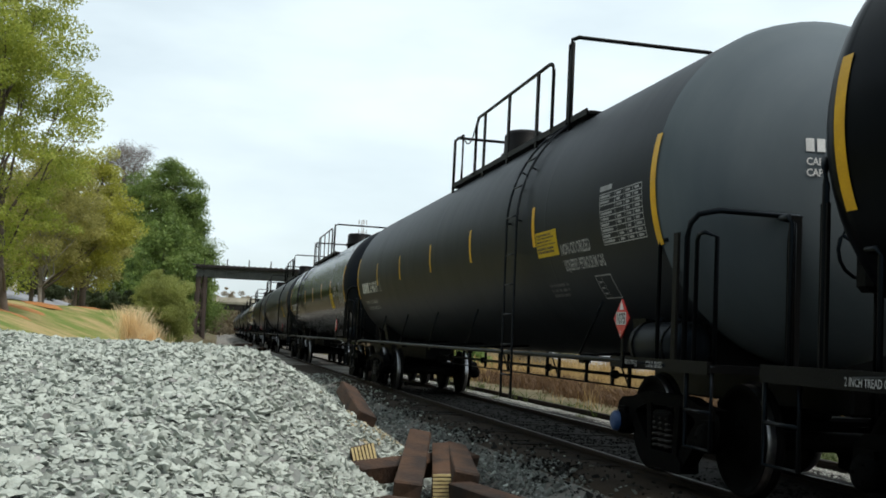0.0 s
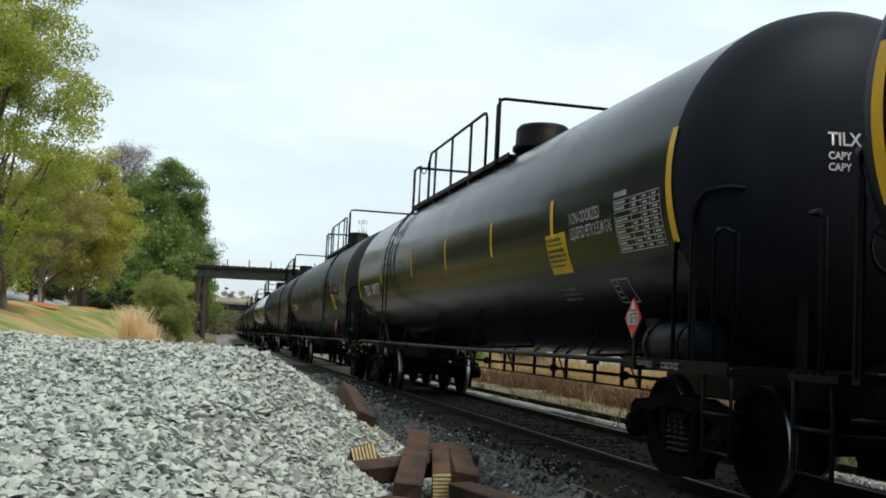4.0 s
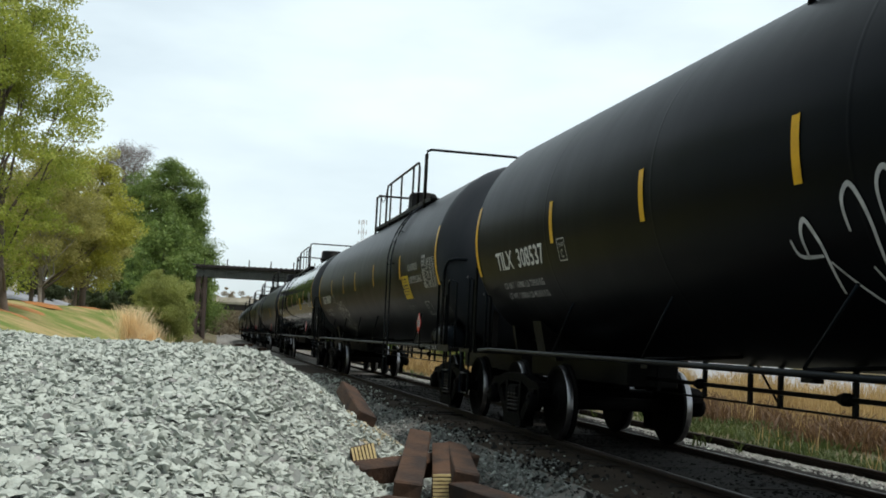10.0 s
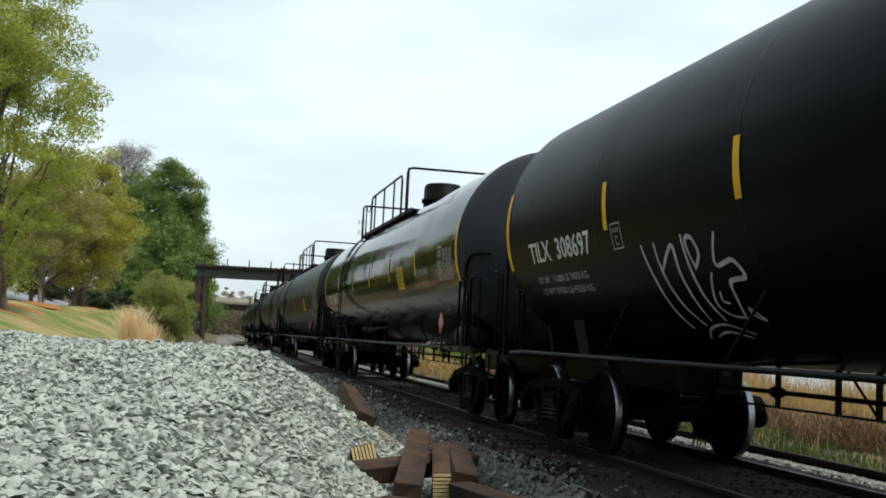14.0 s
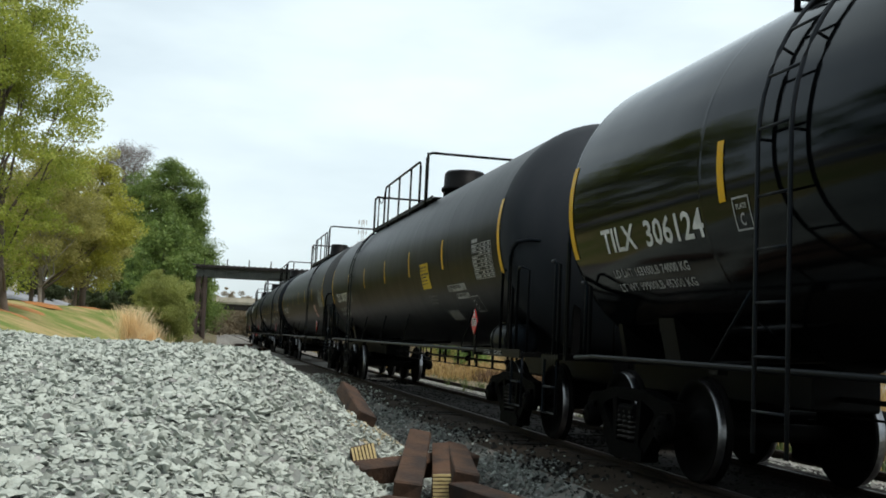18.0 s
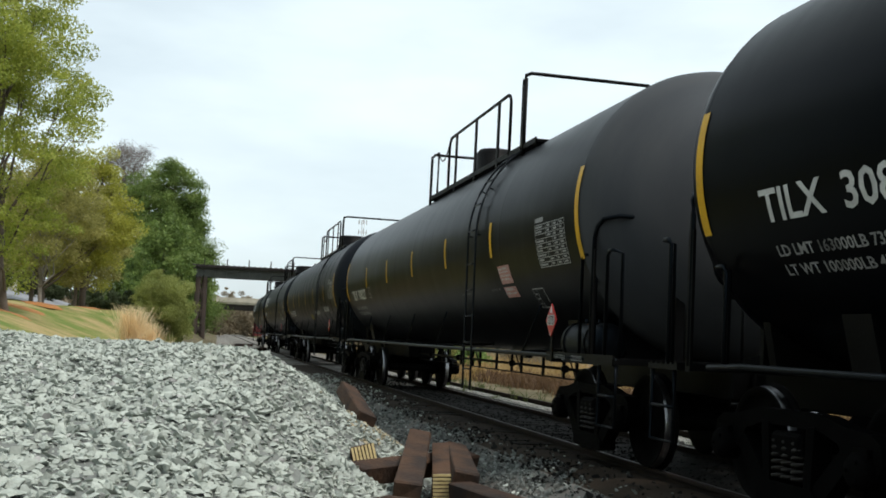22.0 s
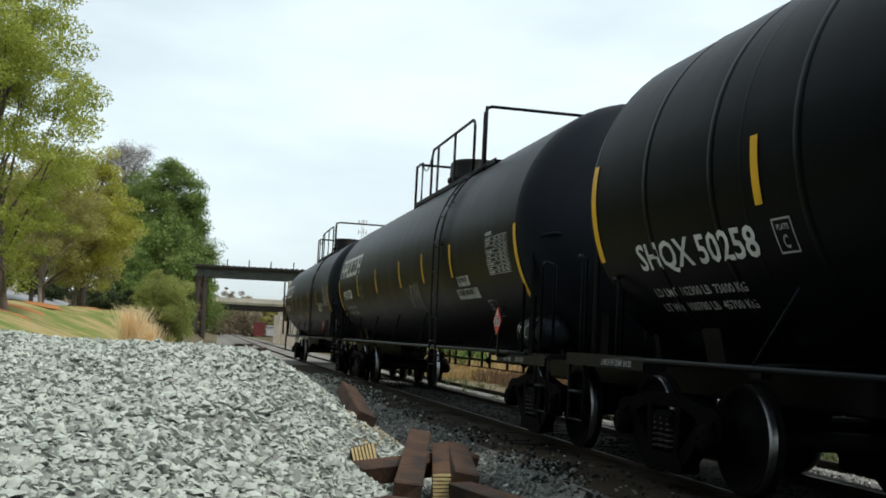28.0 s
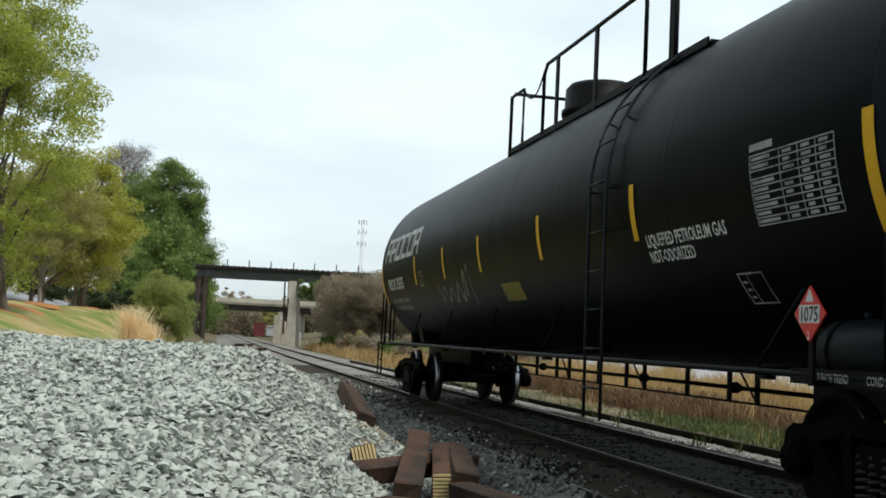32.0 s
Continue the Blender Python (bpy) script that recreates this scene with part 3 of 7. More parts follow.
rs = np.random.default_rng(11)
n = 94000
ps = 2.6 + 15.2 * rs.random(n) ** 0.95
pl = rs.uniform(2.2, 11.6, n)
pz = heap_sl(ps, pl)
keep = (pz > ground_sl(ps, pl) - 0.03) & (pl < 5.4 + 0.36 * ps)
ps, pl, pz = ps[keep], pl[keep], pz[keep]
rad = rs.lognormal(math.log(0.043), 0.27, len(ps)).clip(0.022, 0.075)
pp = on_track(ps, pl, pz + rs.normal(0.0, 0.014, len(ps)))
stone_field("gravel", pp, rad, [MAT["stone"], MAT["stone_light"]], "loose grey crushed granite stones covering the heap", "gravel", 12, pick=(rs.random(len(ps)) < 0.02).astype(int), flat=0.24, thin=0.74)

# ballast along the near side of the track
n = 42000
ps = 6.0 + 30.0 * rs.random(n) ** 1.8
pl = rs.uniform(0.95, 3.7, n)
pz = ground_sl(ps, pl)
keep = (heap_sl(ps, pl) < pz + 0.03) & (rs.random(n) < 0.10 + 0.9 * sstep(pl + 0.25 * np.sin(ps * 1.7) + 0.1 * np.sin(ps * 5.3), 1.35, 2.0))
ps, pl, pz = ps[keep], pl[keep], pz[keep]
rad = rs.lognormal(math.log(0.027), 0.3, len(ps)).clip(0.012, 0.055)
# darkest stones by the rail carry the train's shade, fading out along the track
stone_field("ballast", on_track(ps, pl, pz + rs.normal(0.002, 0.010, len(ps))), rad, [MAT["stone_dark"], MAT["stone"], MAT["stone_shaded"]], "grimy dark grey track ballast beside the rail", "ballast", 13, pick=np.where(rs.random(len(ps)) < (0.92 - 0.92 * sstep(pl, 1.2, 2.1)) * (1 - sstep(ps, 18, 30)), 2, (rs.random(len(ps)) < 0.06 + 0.5 * sstep(pl, 2.2, 3.2) + 0.5 * sstep(ps, 18, 28)).astype(int)))
# paler stones along the far shoulder, sunlight put into their colour
n = 7000
ps = 6.0 + 40.0 * rs.random(n) ** 1.4
pl = rs.uniform(-1.46, -1.08, n)
rad = rs.lognormal(math.log(0.016), 0.35, n).clip(0.008, 0.032)
stone_field("ballast", on_track(ps, pl, ground_sl(ps, pl) + 0.002), rad, [MAT["stone_light"], MAT["stone"]], "pale sunlit ballast on the far shoulder of the track", "ballast", 14, pick=(rs.random(n) < 0.4).astype(int))
# stones between the rails, coloured near-black for the shade under the train
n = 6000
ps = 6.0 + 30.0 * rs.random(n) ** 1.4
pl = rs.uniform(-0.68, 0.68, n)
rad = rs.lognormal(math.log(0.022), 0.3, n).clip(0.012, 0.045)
stone_field("ballast", on_track(ps, pl, ground_sl(ps, pl) + 0.0), rad, [MAT["stone_shaded"]], "black ballast between the rails with the train's shade in its colour", "ballast", 15)


# ---- trees and plants ----
def leaf_cloud(name, centres, radii, count, size, mat, seed, squash=0.8, droop=0.0, slim=0.5, core=0.45):
    """Many small leaf blades in clumps round the centres."""
    r = np.random.default_rng(seed)
    centres = np.asarray(centres, float)
    radii = np.asarray(radii, float)
    w = radii ** 2
    which = r.choice(len(centres), count, p=w / w.sum())
    d = r.normal(0, 1, (count, 3))
    d /= np.linalg.norm(d, axis=1)[:, None]
    rr = radii[which] * r.random(count) ** core
    c = centres[which] + d * rr[:, None] * np.array([1, 1, squash])
    a = r.normal(0, 1, (count, 3))
    a[:, 2] -= droop
    a /= np.linalg.norm(a, axis=1)[:, None]
    b = np.cross(a, r.normal(0, 1, (count, 3)))
    b /= np.linalg.norm(b, axis=1)[:, None]
    sz = size * r.uniform(0.6, 1.4, count)[:, None]
    v = np.stack([c - a * sz, c + b * sz * slim, c + a * sz, c - b * sz * slim], 1).reshape(-1, 3)
    return from_arrays(name, v, np.arange(count * 4).reshape(-1, 4), mat)


def limb(bm, a, b, r0, r1, bend, r, n=6, steps=4):
    a, b = Vector(a), Vector(b)
    pts = []
    for i in range(steps + 1):
        t = i / steps
        p = a.lerp(b, t)
        if 0 < i < steps:
            p += Vector((r.uniform(-bend, bend), r.uniform(-bend, bend), r.uniform(-bend, bend) * 0.5))
        pts.append(p)
    rings = []
    for i, p in enumerate(pts):
        q = pts[min(i + 1, steps)] - pts[max(i - 1, 0)]
        d = q.normalized()
        up = Vector((0, 0, 1)) if abs(d.z) < 0.9 else Vector((1, 0, 0))
        u = d.cross(up).normalized()
        v = d.cross(u)
        rad = r0 + (r1 - r0) * i / steps
        rings.append([bm.verts.new(p + rad * (math.cos(2 * math.pi * k / n) * u + math.sin(2 * math.pi * k / n) * v)) for k in range(n)])
    for x, y in zip(rings, rings[1:]):
        for k in range(n):
            bm.faces.new((x[k], x[(k + 1) % n], y[(k + 1) % n], y[k])).smooth = True
    return pts


def tree(name, label, x, y, height, crown_r, clear, leaf, leaves, leaf_size, seed, bark="bark", trunk_r=0.16, clumps=40, clump_r=1.0, lean=(0, 0), category="tree", base=None, group="", shape="round", squash=0.8, slim=0.5, limbs=9):
    """A broadleaf tree: tapered trunk, limbs reaching to clumps, and a crown of loose leaf clumps."""
    r = random.Random(seed)
    z0 = ground_at(x, y) - 0.1 if base is None else base
    t = thing(name, label, category, group, at=pose(x, y, z0))
    top = height
    cz = (clear + top) / 2
    hz = (top - clear) / 2
    centres, radii = [], []
    while len(centres) < clumps:
        p = Vector((r.uniform(-1, 1), r.uniform(-1, 1), r.uniform(-1, 1)))
        if p.length > 1 or p.length < 0.25:
            continue
        wide = 1.0
        if shape == "cone":
            wide = max(0.12, 0.5 - 0.5 * p.z)
            if p.x * p.x + p.y * p.y > wide:
                continue
        elif shape == "vase":
            wide = 0.75 + 0.25 * p.z
        elif shape == "dome":
            wide = 1.0 - 0.22 * p.z
        k = r.uniform(0.8, 1.08)
        centres.append((lean[0] + p.x * crown_r * wide * k, lean[1] + p.y * crown_r * wide * k, cz + p.z * hz * k))
        radii.append(clump_r * r.uniform(0.5, 1.25))
    bm = bmesh.new()
    tp = limb(bm, (0, 0, -0.2), (lean[0] * 0.6, lean[1] * 0.6, clear + (top - clear) * (0.9 if shape == "cone" else 0.55)), trunk_r, trunk_r * 0.35, 0.12 if shape != "cone" else 0.04, r, 8, 6)
    pick = sorted(range(len(centres)), key=lambda i: r.random())[:limbs]
    for i in pick:
        c = centres[i]
        at = min(max(clear * 0.8, c[2] - 0.9 * crown_r), clear + (top - clear) * 0.5)
        f = at / (tp[-1].z + 0.2)
        s = tp[0].lerp(tp[-1], min(1, max(0.1, f)))
        end = limb(bm, s, c, trunk_r * 0.42, trunk_r * 0.08, 0.25, r, 5, 4)
        for _ in range(3):
            j = end[2].lerp(end[4], r.random())
            limb(bm, j, j + Vector((r.uniform(-1, 1), r.uniform(-1, 1), r.uniform(-0.2, 1))) * clump_r * 1.1, trunk_r * 0.12, 0.008, 0.1, r, 4, 2)
    part("trunk", bm, MAT[bark], t)
    part("crown", leaf_cloud("crown", centres, radii, leaves, leaf_size, MAT[leaf], seed, squash, 0, slim), None, t)
    return t


def conifer(name, label, x, y, height, spread, seed, leaves=26000, base=None, low=0.06, mat="leaf_pine", size=0.22):
    """Evergreen with whorls of drooping, uneven boughs."""
    r = random.Random(seed)
    z0 = ground_at(x, y) - 0.1 if base is None else base
    t = thing(name, label, "tree", at=pose(x, y, z0))
    bm = bmesh.new()
    limb(bm, (0, 0, -0.2), (0.1, 0.1, height * 0.97), 0.24, 0.03, 0.06, r, 8, 6)
    centres, radii = [], []
    z = height * low
    while z < height * 0.98:
        f = 1 - z / height
        reach = spread * (0.34 + 0.80 * f ** 0.5) * r.uniform(0.75, 1.1)
        for k in range(r.randint(4, 6)):
            a = r.uniform(0, 2 * math.pi)
            rr = reach * r.uniform(0.55, 1.15)
            tip = Vector((rr * math.cos(a), rr * math.sin(a), z + rr * r.uniform(-0.12, 0.28)))
            limb(bm, (0, 0, z), tip, 0.05 + 0.04 * f, 0.01, 0.1, r, 4, 3)
            for q in (0.45, 0.72, 0.98):
                centres.append((tip.x * q, tip.y * q, z + (tip.z - z) * q))
                radii.append((0.045 + 0.05 * f) * height * r.uniform(0.6, 1.2) * 0.9)
        z += height * 0.036 * r.uniform(0.7, 1.3)
    part("trunk", bm, MAT["bark"], t)
    part("crown", leaf_cloud("crown", centres, np.array(radii) * 1.35, leaves, size, MAT[mat], seed, 0.75, 0, 0.2, 0.75), None, t)
    return t


def blades(name, centres, heights, per, mat, seed, spread=0.25, width=0.010, fan=0.28):
    """Clumps of upright grass stems, each a slim bent blade."""
    r = np.random.default_rng(seed)
    c = np.repeat(np.asarray(centres, float), per, 0)
    h = np.repeat(np.asarray(heights, float), per) * r.uniform(0.55, 1.1, len(c))
    c = c + np.stack([r.normal(0, spread, len(c)), r.normal(0, spread, len(c)), np.zeros(len(c))], 1)
    ang = r.uniform(0, 2 * np.pi, len(c))
    dirv = np.stack([np.cos(ang), np.sin(ang)], 1)
    off = r.normal(0, fan, (len(c), 2)) * h[:, None]
    w = width * r.uniform(0.6, 1.6, len(c))[:, None]
    def lv(f, b, ww):
        p = c.copy()
        p[:, :2] += off * b
        p[:, 2] += h * f
        side = np.concatenate([dirv * w * ww, np.zeros((len(c), 1))], 1)
        return p - side, p + side
    a0, a1 = lv(0, 0, 1)
    b0, b1 = lv(0.55, 0.3, 0.9)
    d0, d1 = lv(1.0, 1.0, 0.5)
    n = len(c)
    v = np.stack([a0, a1, b0, b1, d0, d1], 1).reshape(-1, 3)
    i = np.arange(n)[:, None] * 6
    f = np.concatenate([i + np.array([[0, 1, 3, 2]]), i + np.array([[2, 3, 5, 4]])])
    return from_arrays(name, v, f, MAT[mat])


def G(x, y):
    return ground_at(x, y)


tree("street_tree", "tall leafy tree with fresh light green spring leaves", -13.75, 34.4, 14.6, 4.3, 0.7, "leaf_green", 150000, 0.05, 21, trunk_r=0.14, clumps=420, clump_r=0.72, lean=(-2.0, 0.0), limbs=46, shape="dome", group="trees on the lawn", squash=0.55)
tree("street_tree", "young tree with sparse olive spring leaves and a pale trunk", -16.64, 45.0, 7.2, 2.5, 1.3, "leaf_olive", 26000, 0.055, 22, bark="bark_pale", trunk_r=0.09, clumps=120, clump_r=0.6, group="trees on the lawn", limbs=18, squash=0.55)
tree("street_tree", "rounded tree with olive-brown spring leaves", -19.3, 52.0, 7.2, 2.7, 1.2, "leaf_olive", 44000, 0.058, 23, trunk_r=0.17, clumps=160, clump_r=0.7, group="trees on the lawn", shape="dome", limbs=18, squash=0.55)
tree("street_tree", "rounded tree with bright yellow-green spring leaves", -18.1, 54.6, 8.2, 2.3, 1.2, "leaf_yellow", 46000, 0.058, 24, trunk_r=0.19, clumps=150, clump_r=0.7, group="trees on the lawn", shape="dome", limbs=18, squash=0.6)
tree("street_tree", "rounded tree with olive spring leaves and a pale trunk", -19.6, 59.2, 6.9, 2.4, 1.2, "leaf_olive", 28000, 0.065, 25, trunk_r=0.1, bark="bark_pale", clumps=110, clump_r=0.7, group="trees on the lawn", shape="dome", squash=0.6)
tree("street_tree", "rounded tree with yellow-green spring leaves", -23.4, 69.0, 7.4, 2.9, 1.3, "leaf_yellow", 30000, 0.07, 26, trunk_r=0.14, clumps=110, clump_r=0.75, group="trees on the lawn", shape="dome", squash=0.6)
tree("street_tree", "rounded tree with olive spring leaves", -23.5, 62.0, 7.6, 3.2, 1.4, "leaf_olive", 14000, 0.10, 27, trunk_r=0.15, clumps=70, clump_r=0.8, group="trees on the lawn", shape="dome")
# unseen trees added beside and behind the viewer; dark leaves deepen the tank reflections
for i, (tx, ty, hh, leaf) in enumerate(((-17, 22, 11, "leaf_pine"), (-16, 11, 12, "leaf_hedge"), (-17, 0, 11, "leaf_pine"), (-16, -11, 12, "leaf_hedge"), (-17, -23, 11, "leaf_pine"), (-22, 17, 12, "leaf_hedge"), (-22, 5, 12, "leaf_pine"), (-24, -8, 12, "leaf_hedge"), (-17, -36, 12, "leaf_hedge"))):
    tree("street_tree", "unseen dark-leaved tree added to darken the tank reflections", tx, ty, hh, 4.4, 1.8, leaf, 7000, 0.17, 200 + i, trunk_r=0.17, clumps=60, clump_r=1.1, group="trees on the lawn", limbs=8)
conifer("evergreen", "tall dark green conifer with uneven drooping boughs", -33.3, 131.5, 20.8, 5.0, 31, leaves=95000, base=0.3, size=0.20)
conifer("evergreen", "dark green conifer with uneven drooping boughs", -32.0, 133.0, 17.2, 4.0, 32, leaves=80000, base=0.2, size=0.20)
conifer("evergreen", "dark green conifer with uneven drooping boughs", -37.0, 134.0, 20.2, 5.4, 33, leaves=80000, base=0.4, size=0.22)
tree("lawn_tree", "broad green tree at the edge of the woods", -24.6, 95.0, 9.0, 2.6, 0.4, "leaf_pine", 16000, 0.14, 34, trunk_r=0.16, clumps=80, clump_r=0.9, limbs=12)
tree("lawn_tree", "broad green tree beside the bridge tower", -25.6, 102.0, 7.6, 2.0, 0.4, "leaf_pine", 12000, 0.13, 36, trunk_r=0.12, clumps=60, clump_r=0.75, limbs=10)
tree("bare_tree", "grey leafless tree with fine twigs", -43.6, 145.0, 26.2, 3.4, 11.0, "leaf_bare", 16000, 0.5, 41, trunk_r=0.2, clumps=80, clump_r=1.7, slim=0.03, limbs=44, category="bare tree", base=1.0)
tree("shrub", "olive green rounded shrub beside the heap", -12.45, 48.4, 3.75, 1.45, 0.35, "leaf_bush", 60000, 0.032, 42, trunk_r=0.06, clumps=140, clump_r=0.40, category="shrub", limbs=14, base=-0.25)
tree("shrub", "bright green shrub beside the trestle", -13.4, 55.5, 2.6, 0.8, 0.2, "leaf_pine", 9000, 0.06, 43, trunk_r=0.04, clumps=40, clump_r=0.35, category="shrub", base=-0.2)
for i, (sx, sy, hh, rr, lf) in enumerate(((-27.9, 124, 8.5, 1.5, "leaf_pine"), (-29.5, 127, 9, 2.2, "leaf_pine"), (-33.5, 121, 9, 3.0, "leaf_pine"), (-37, 132, 11, 3.5, "leaf_olive"), (-30.5, 137, 9.5, 1.8, "leaf_pine"), (-40.5, 165, 11, 3.0, "leaf_pine"), (-53, 262, 12.5, 4.2, "leaf_brown"), (-47, 266, 11.5, 4.0, "leaf_brown"), (-42, 270, 9.0, 3.4, "leaf_olive"))):
    tree("shrub", "tangled scrub tree by the railway bridge", sx, sy, hh, rr, 0.5, lf, 7000, 0.16, 50 + i, trunk_r=0.1, clumps=50, clump_r=0.8, category="scrub", limbs=10)

# dry grass tufts on the slope beyond the heap
rg = np.random.default_rng(7)


def tuft(x, y, w, h, count, per, seed, label):
    r = np.random.default_rng(seed)
    c = np.stack([x + r.normal(0, w, count), y + r.normal(0, w, count)], 1)
    z = np.array([G(a, b) for a, b in c])
    ob = new("grass_tuft", blades("grass_tuft", np.column_stack([c, z]), np.full(count, h), per, "straw", seed, 0.12, 0.007, 0.22))
    return tagged(ob, label, "dry grass", kind="stuff")


tuft(-10.85, 38.4, 0.15, 1.55, 26, 40, 61, "tall tuft of straw-coloured dry broomsedge")
tuft(-10.35, 38.8, 0.17, 1.15, 26, 36, 62, "tall tuft of straw-coloured dry broomsedge")
tuft(-9.75, 39.4, 0.2, 0.75, 18, 34, 63, "low tuft of straw-coloured dry broomsedge")
# broomsedge field beyond the train
n = 2600
fs = 6 + 70 * rg.random(n) ** 1.3
fl = -(7.3 + 13 * rg.random(n) ** 0.9)
keep = (np.sin(fs * 0.9 + fl * 0.5) + np.sin(fl * 1.3 - fs * 0.31) + rg.normal(0, 0.5, n) - 0.8 * (1 - sstep(-fl, 7.3, 8.6))) > -0.2
fs, fl = fs[keep], fl[keep]
fh = rg.uniform(0.55, 1.2, len(fs)) * (0.5 + 0.5 * sstep(-fl, 7.3, 9.0)) * (0.85 + 0.35 * np.sin(fs * 1.15 + fl * 0.6) * np.sin(fs * 0.37 - fl * 0.9 + 1))
field = new("dry_grass_field", blades("dry_grass_field", on_track(fs, fl, ground_sl(fs, fl)), fh, 26, "straw_brown", 65, 0.28, 0.008, 0.22))
tagged(field, "field of straw-coloured dry broomsedge beyond the track", "dry grass", kind="stuff")
n = 1500
fs = 8 + 62 * rg.random(n) ** 1.2
fl = -(6.6 + 2.6 * rg.random(n))
keep = (np.sin(fs * 0.47 + 0.4) + 0.7 * np.sin(fs * 1.3 + fl)) > -0.75
fs, fl = fs[keep], fl[keep]
under = new("brown_grass", blades("brown_grass", on_track(fs, fl, ground_sl(fs, fl)), rg.uniform(0.2, 0.6, len(fs)), 30, "grass_brown", 69, 0.32, 0.012, 0.45))
tagged(under, "low tangled red-brown dead grass at the field's edge", "dry grass", kind="stuff")
n = 10
fs, fl = rg.uniform(9, 30, n), -rg.uniform(3.0, 6.2, n)
stalks = new("dry_stalks", blades("dry_stalks", on_track(fs, fl, ground_sl(fs, fl)), rg.uniform(0.35, 0.7, n), 9, "straw_brown", 70, 0.10, 0.005, 0.14))
tagged(stalks, "thin straw-coloured stalks standing beside the track", "dry grass", kind="stuff")
n = 900
fs = 45 + 75 * rg.random(n)
fl = -(5.5 + 7 * rg.random(n))
bank = new("bank_grass", blades("bank_grass", on_track(fs, fl, ground_sl(fs, fl)), rg.uniform(0.3, 1.0, n), 22, "straw_brown", 68, 0.5, 0.02, 0.3))
tagged(bank, "tan and brown weeds along the far bank of the track", "weeds", kind="stuff")
n = 1500
fs = 6 + 50 * rg.random(n) ** 1.4
fl = -(3.0 + 5.6 * rg.random(n))
keep = (((fs - 22.5) / 4.5) ** 2 + ((fl + 6.6) / 1.7) ** 2 < 1) | (((fs - 16) / 3) ** 2 + ((fl + 4.6) / 0.9) ** 2 < 1) | (rg.random(n) < 0.04)
fs, fl = fs[keep], fl[keep]
weeds = new("green_weeds", blades("green_weeds", on_track(fs, fl, ground_sl(fs, fl)), rg.uniform(0.06, 0.22, len(fs)), 34, "grass", 66, 0.3, 0.012, 0.4))
tagged(weeds, "patches of green weeds among the dry grass", "weeds", kind="stuff")
n = 45
fs, fl = rg.uniform(8, 40, n), -rg.uniform(1.0, 3.4, n)
shoots = new("weed_shoots", blades("weed_shoots", on_track(fs, fl, ground_sl(fs, fl)), rg.uniform(0.08, 0.3, n), 9, "grass", 67, 0.05, 0.008, 0.5))
tagged(shoots, "small weeds sprouting along the spare rail", "weeds", kind="stuff")

# scrub and bank to the right of the bridge
for i in range(30):
    s = 100 + (i % 10) * 7 + rg.uniform(-2, 2)
    l = -(12.5 + (i // 10) * 6 + rg.uniform(-1.5, 1.5))
    p = on_track(s, l, 0)
    tree("scrub_tree", "leafless brown scrub tree with a pale trunk", float(p[0]), float(p[1]), rg.uniform(6.5, 8.8), 2.8, 1.6, "leaf_brown", 9000, 0.17, 300 + i, bark="bark_pale", trunk_r=0.11, clumps=60, clump_r=1.0, category="scrub tree", slim=0.22, limbs=8, group="bare scrub on the bank")
for i, (bx, by) in enumerate(((-10.9, 109.5), (-9.9, 107), (-8.4, 108), (-6.4, 106.5), (-4.2, 108), (-9.4, 104), (-7.2, 103.5))):
    tree("scrub_tree", "leafless brown scrub tree with a pale trunk", bx, by, rg.uniform(7.6, 8.4), 2.0, 2.2, "leaf_brown", 11000, 0.12, 380 + i, bark="bark_pale", trunk_r=0.09, clumps=60, clump_r=0.8, category="scrub tree", slim=0.2, limbs=8, group="bare scrub on the bank")
for i in range(22):
    s = 52 + i * 3.2 + rg.uniform(-1.5, 1.5)
    l = -(6.8 + rg.uniform(0, 4.5))
    p = on_track(s, l, 0)
    tree("shrub", "low green and tan shrub on the bank", float(p[0]), float(p[1]), rg.uniform(1.2, 2.2), 1.1, 0.1, ("leaf_pine", "leaf_brown", "leaf_olive")[i % 3], 3500, 0.09, 340 + i, trunk_r=0.04, clumps=24, clump_r=0.45, category="shrub", limbs=6, group="shrubs on the bank")


# ---- far woods that close the horizon ----
def woods(name, label, pts, height, count, size, mat, seed):
    r = np.random.default_rng(seed)
    a = np.asarray(pts, float)
    seg = r.integers(0, len(a) - 1, count)
    t = r.random((count, 1))
    c = a[seg] * (1 - t) + a[seg + 1] * t
    c = c + r.normal(0, 4, (count, 2))
    hh = height * (0.75 + 0.3 * np.sin(c[:, :1] * 0.09 + 1) * np.sin(c[:, 1:] * 0.07)) * (1 + 0.12 * r.normal(0, 1, (count, 1)))
    z = np.array([G(x, y) for x, y in c])[:, None] + hh * r.random((count, 1)) ** 1.25
    c3 = np.concatenate([c, z], 1)
    ob = new(name, leaf_cloud(name, c3, np.full(count, 1.6), count * 11, size, MAT[mat], seed + 1, 0.9))
    return tagged(ob, label, "woods", kind="stuff")


def on_l(s, l):
    p = on_track(s, l)
    return (float(p[0]), float(p[1]))


woods("far_woods", "far brown and grey leafless woods", [on_l(300, 60), on_l(330, 15), on_l(345, -8), on_l(330, -40), on_l(280, -90)], 15, 3600, 0.7, "leaf_brown", 71)
woods("far_woods", "far green woods behind the houses", [on_l(-60, 95), on_l(30, 90), on_l(110, 85), on_l(170, 60), on_l(240, 45)], 13, 3600, 0.6, "leaf_olive", 72)
woods("far_woods", "far leafless woods beyond the field", [on_l(-140, -80), on_l(-40, -85), on_l(40, -90), on_l(110, -75), on_l(200, -70)], 9, 3600, 0.55, "leaf_brown", 73)
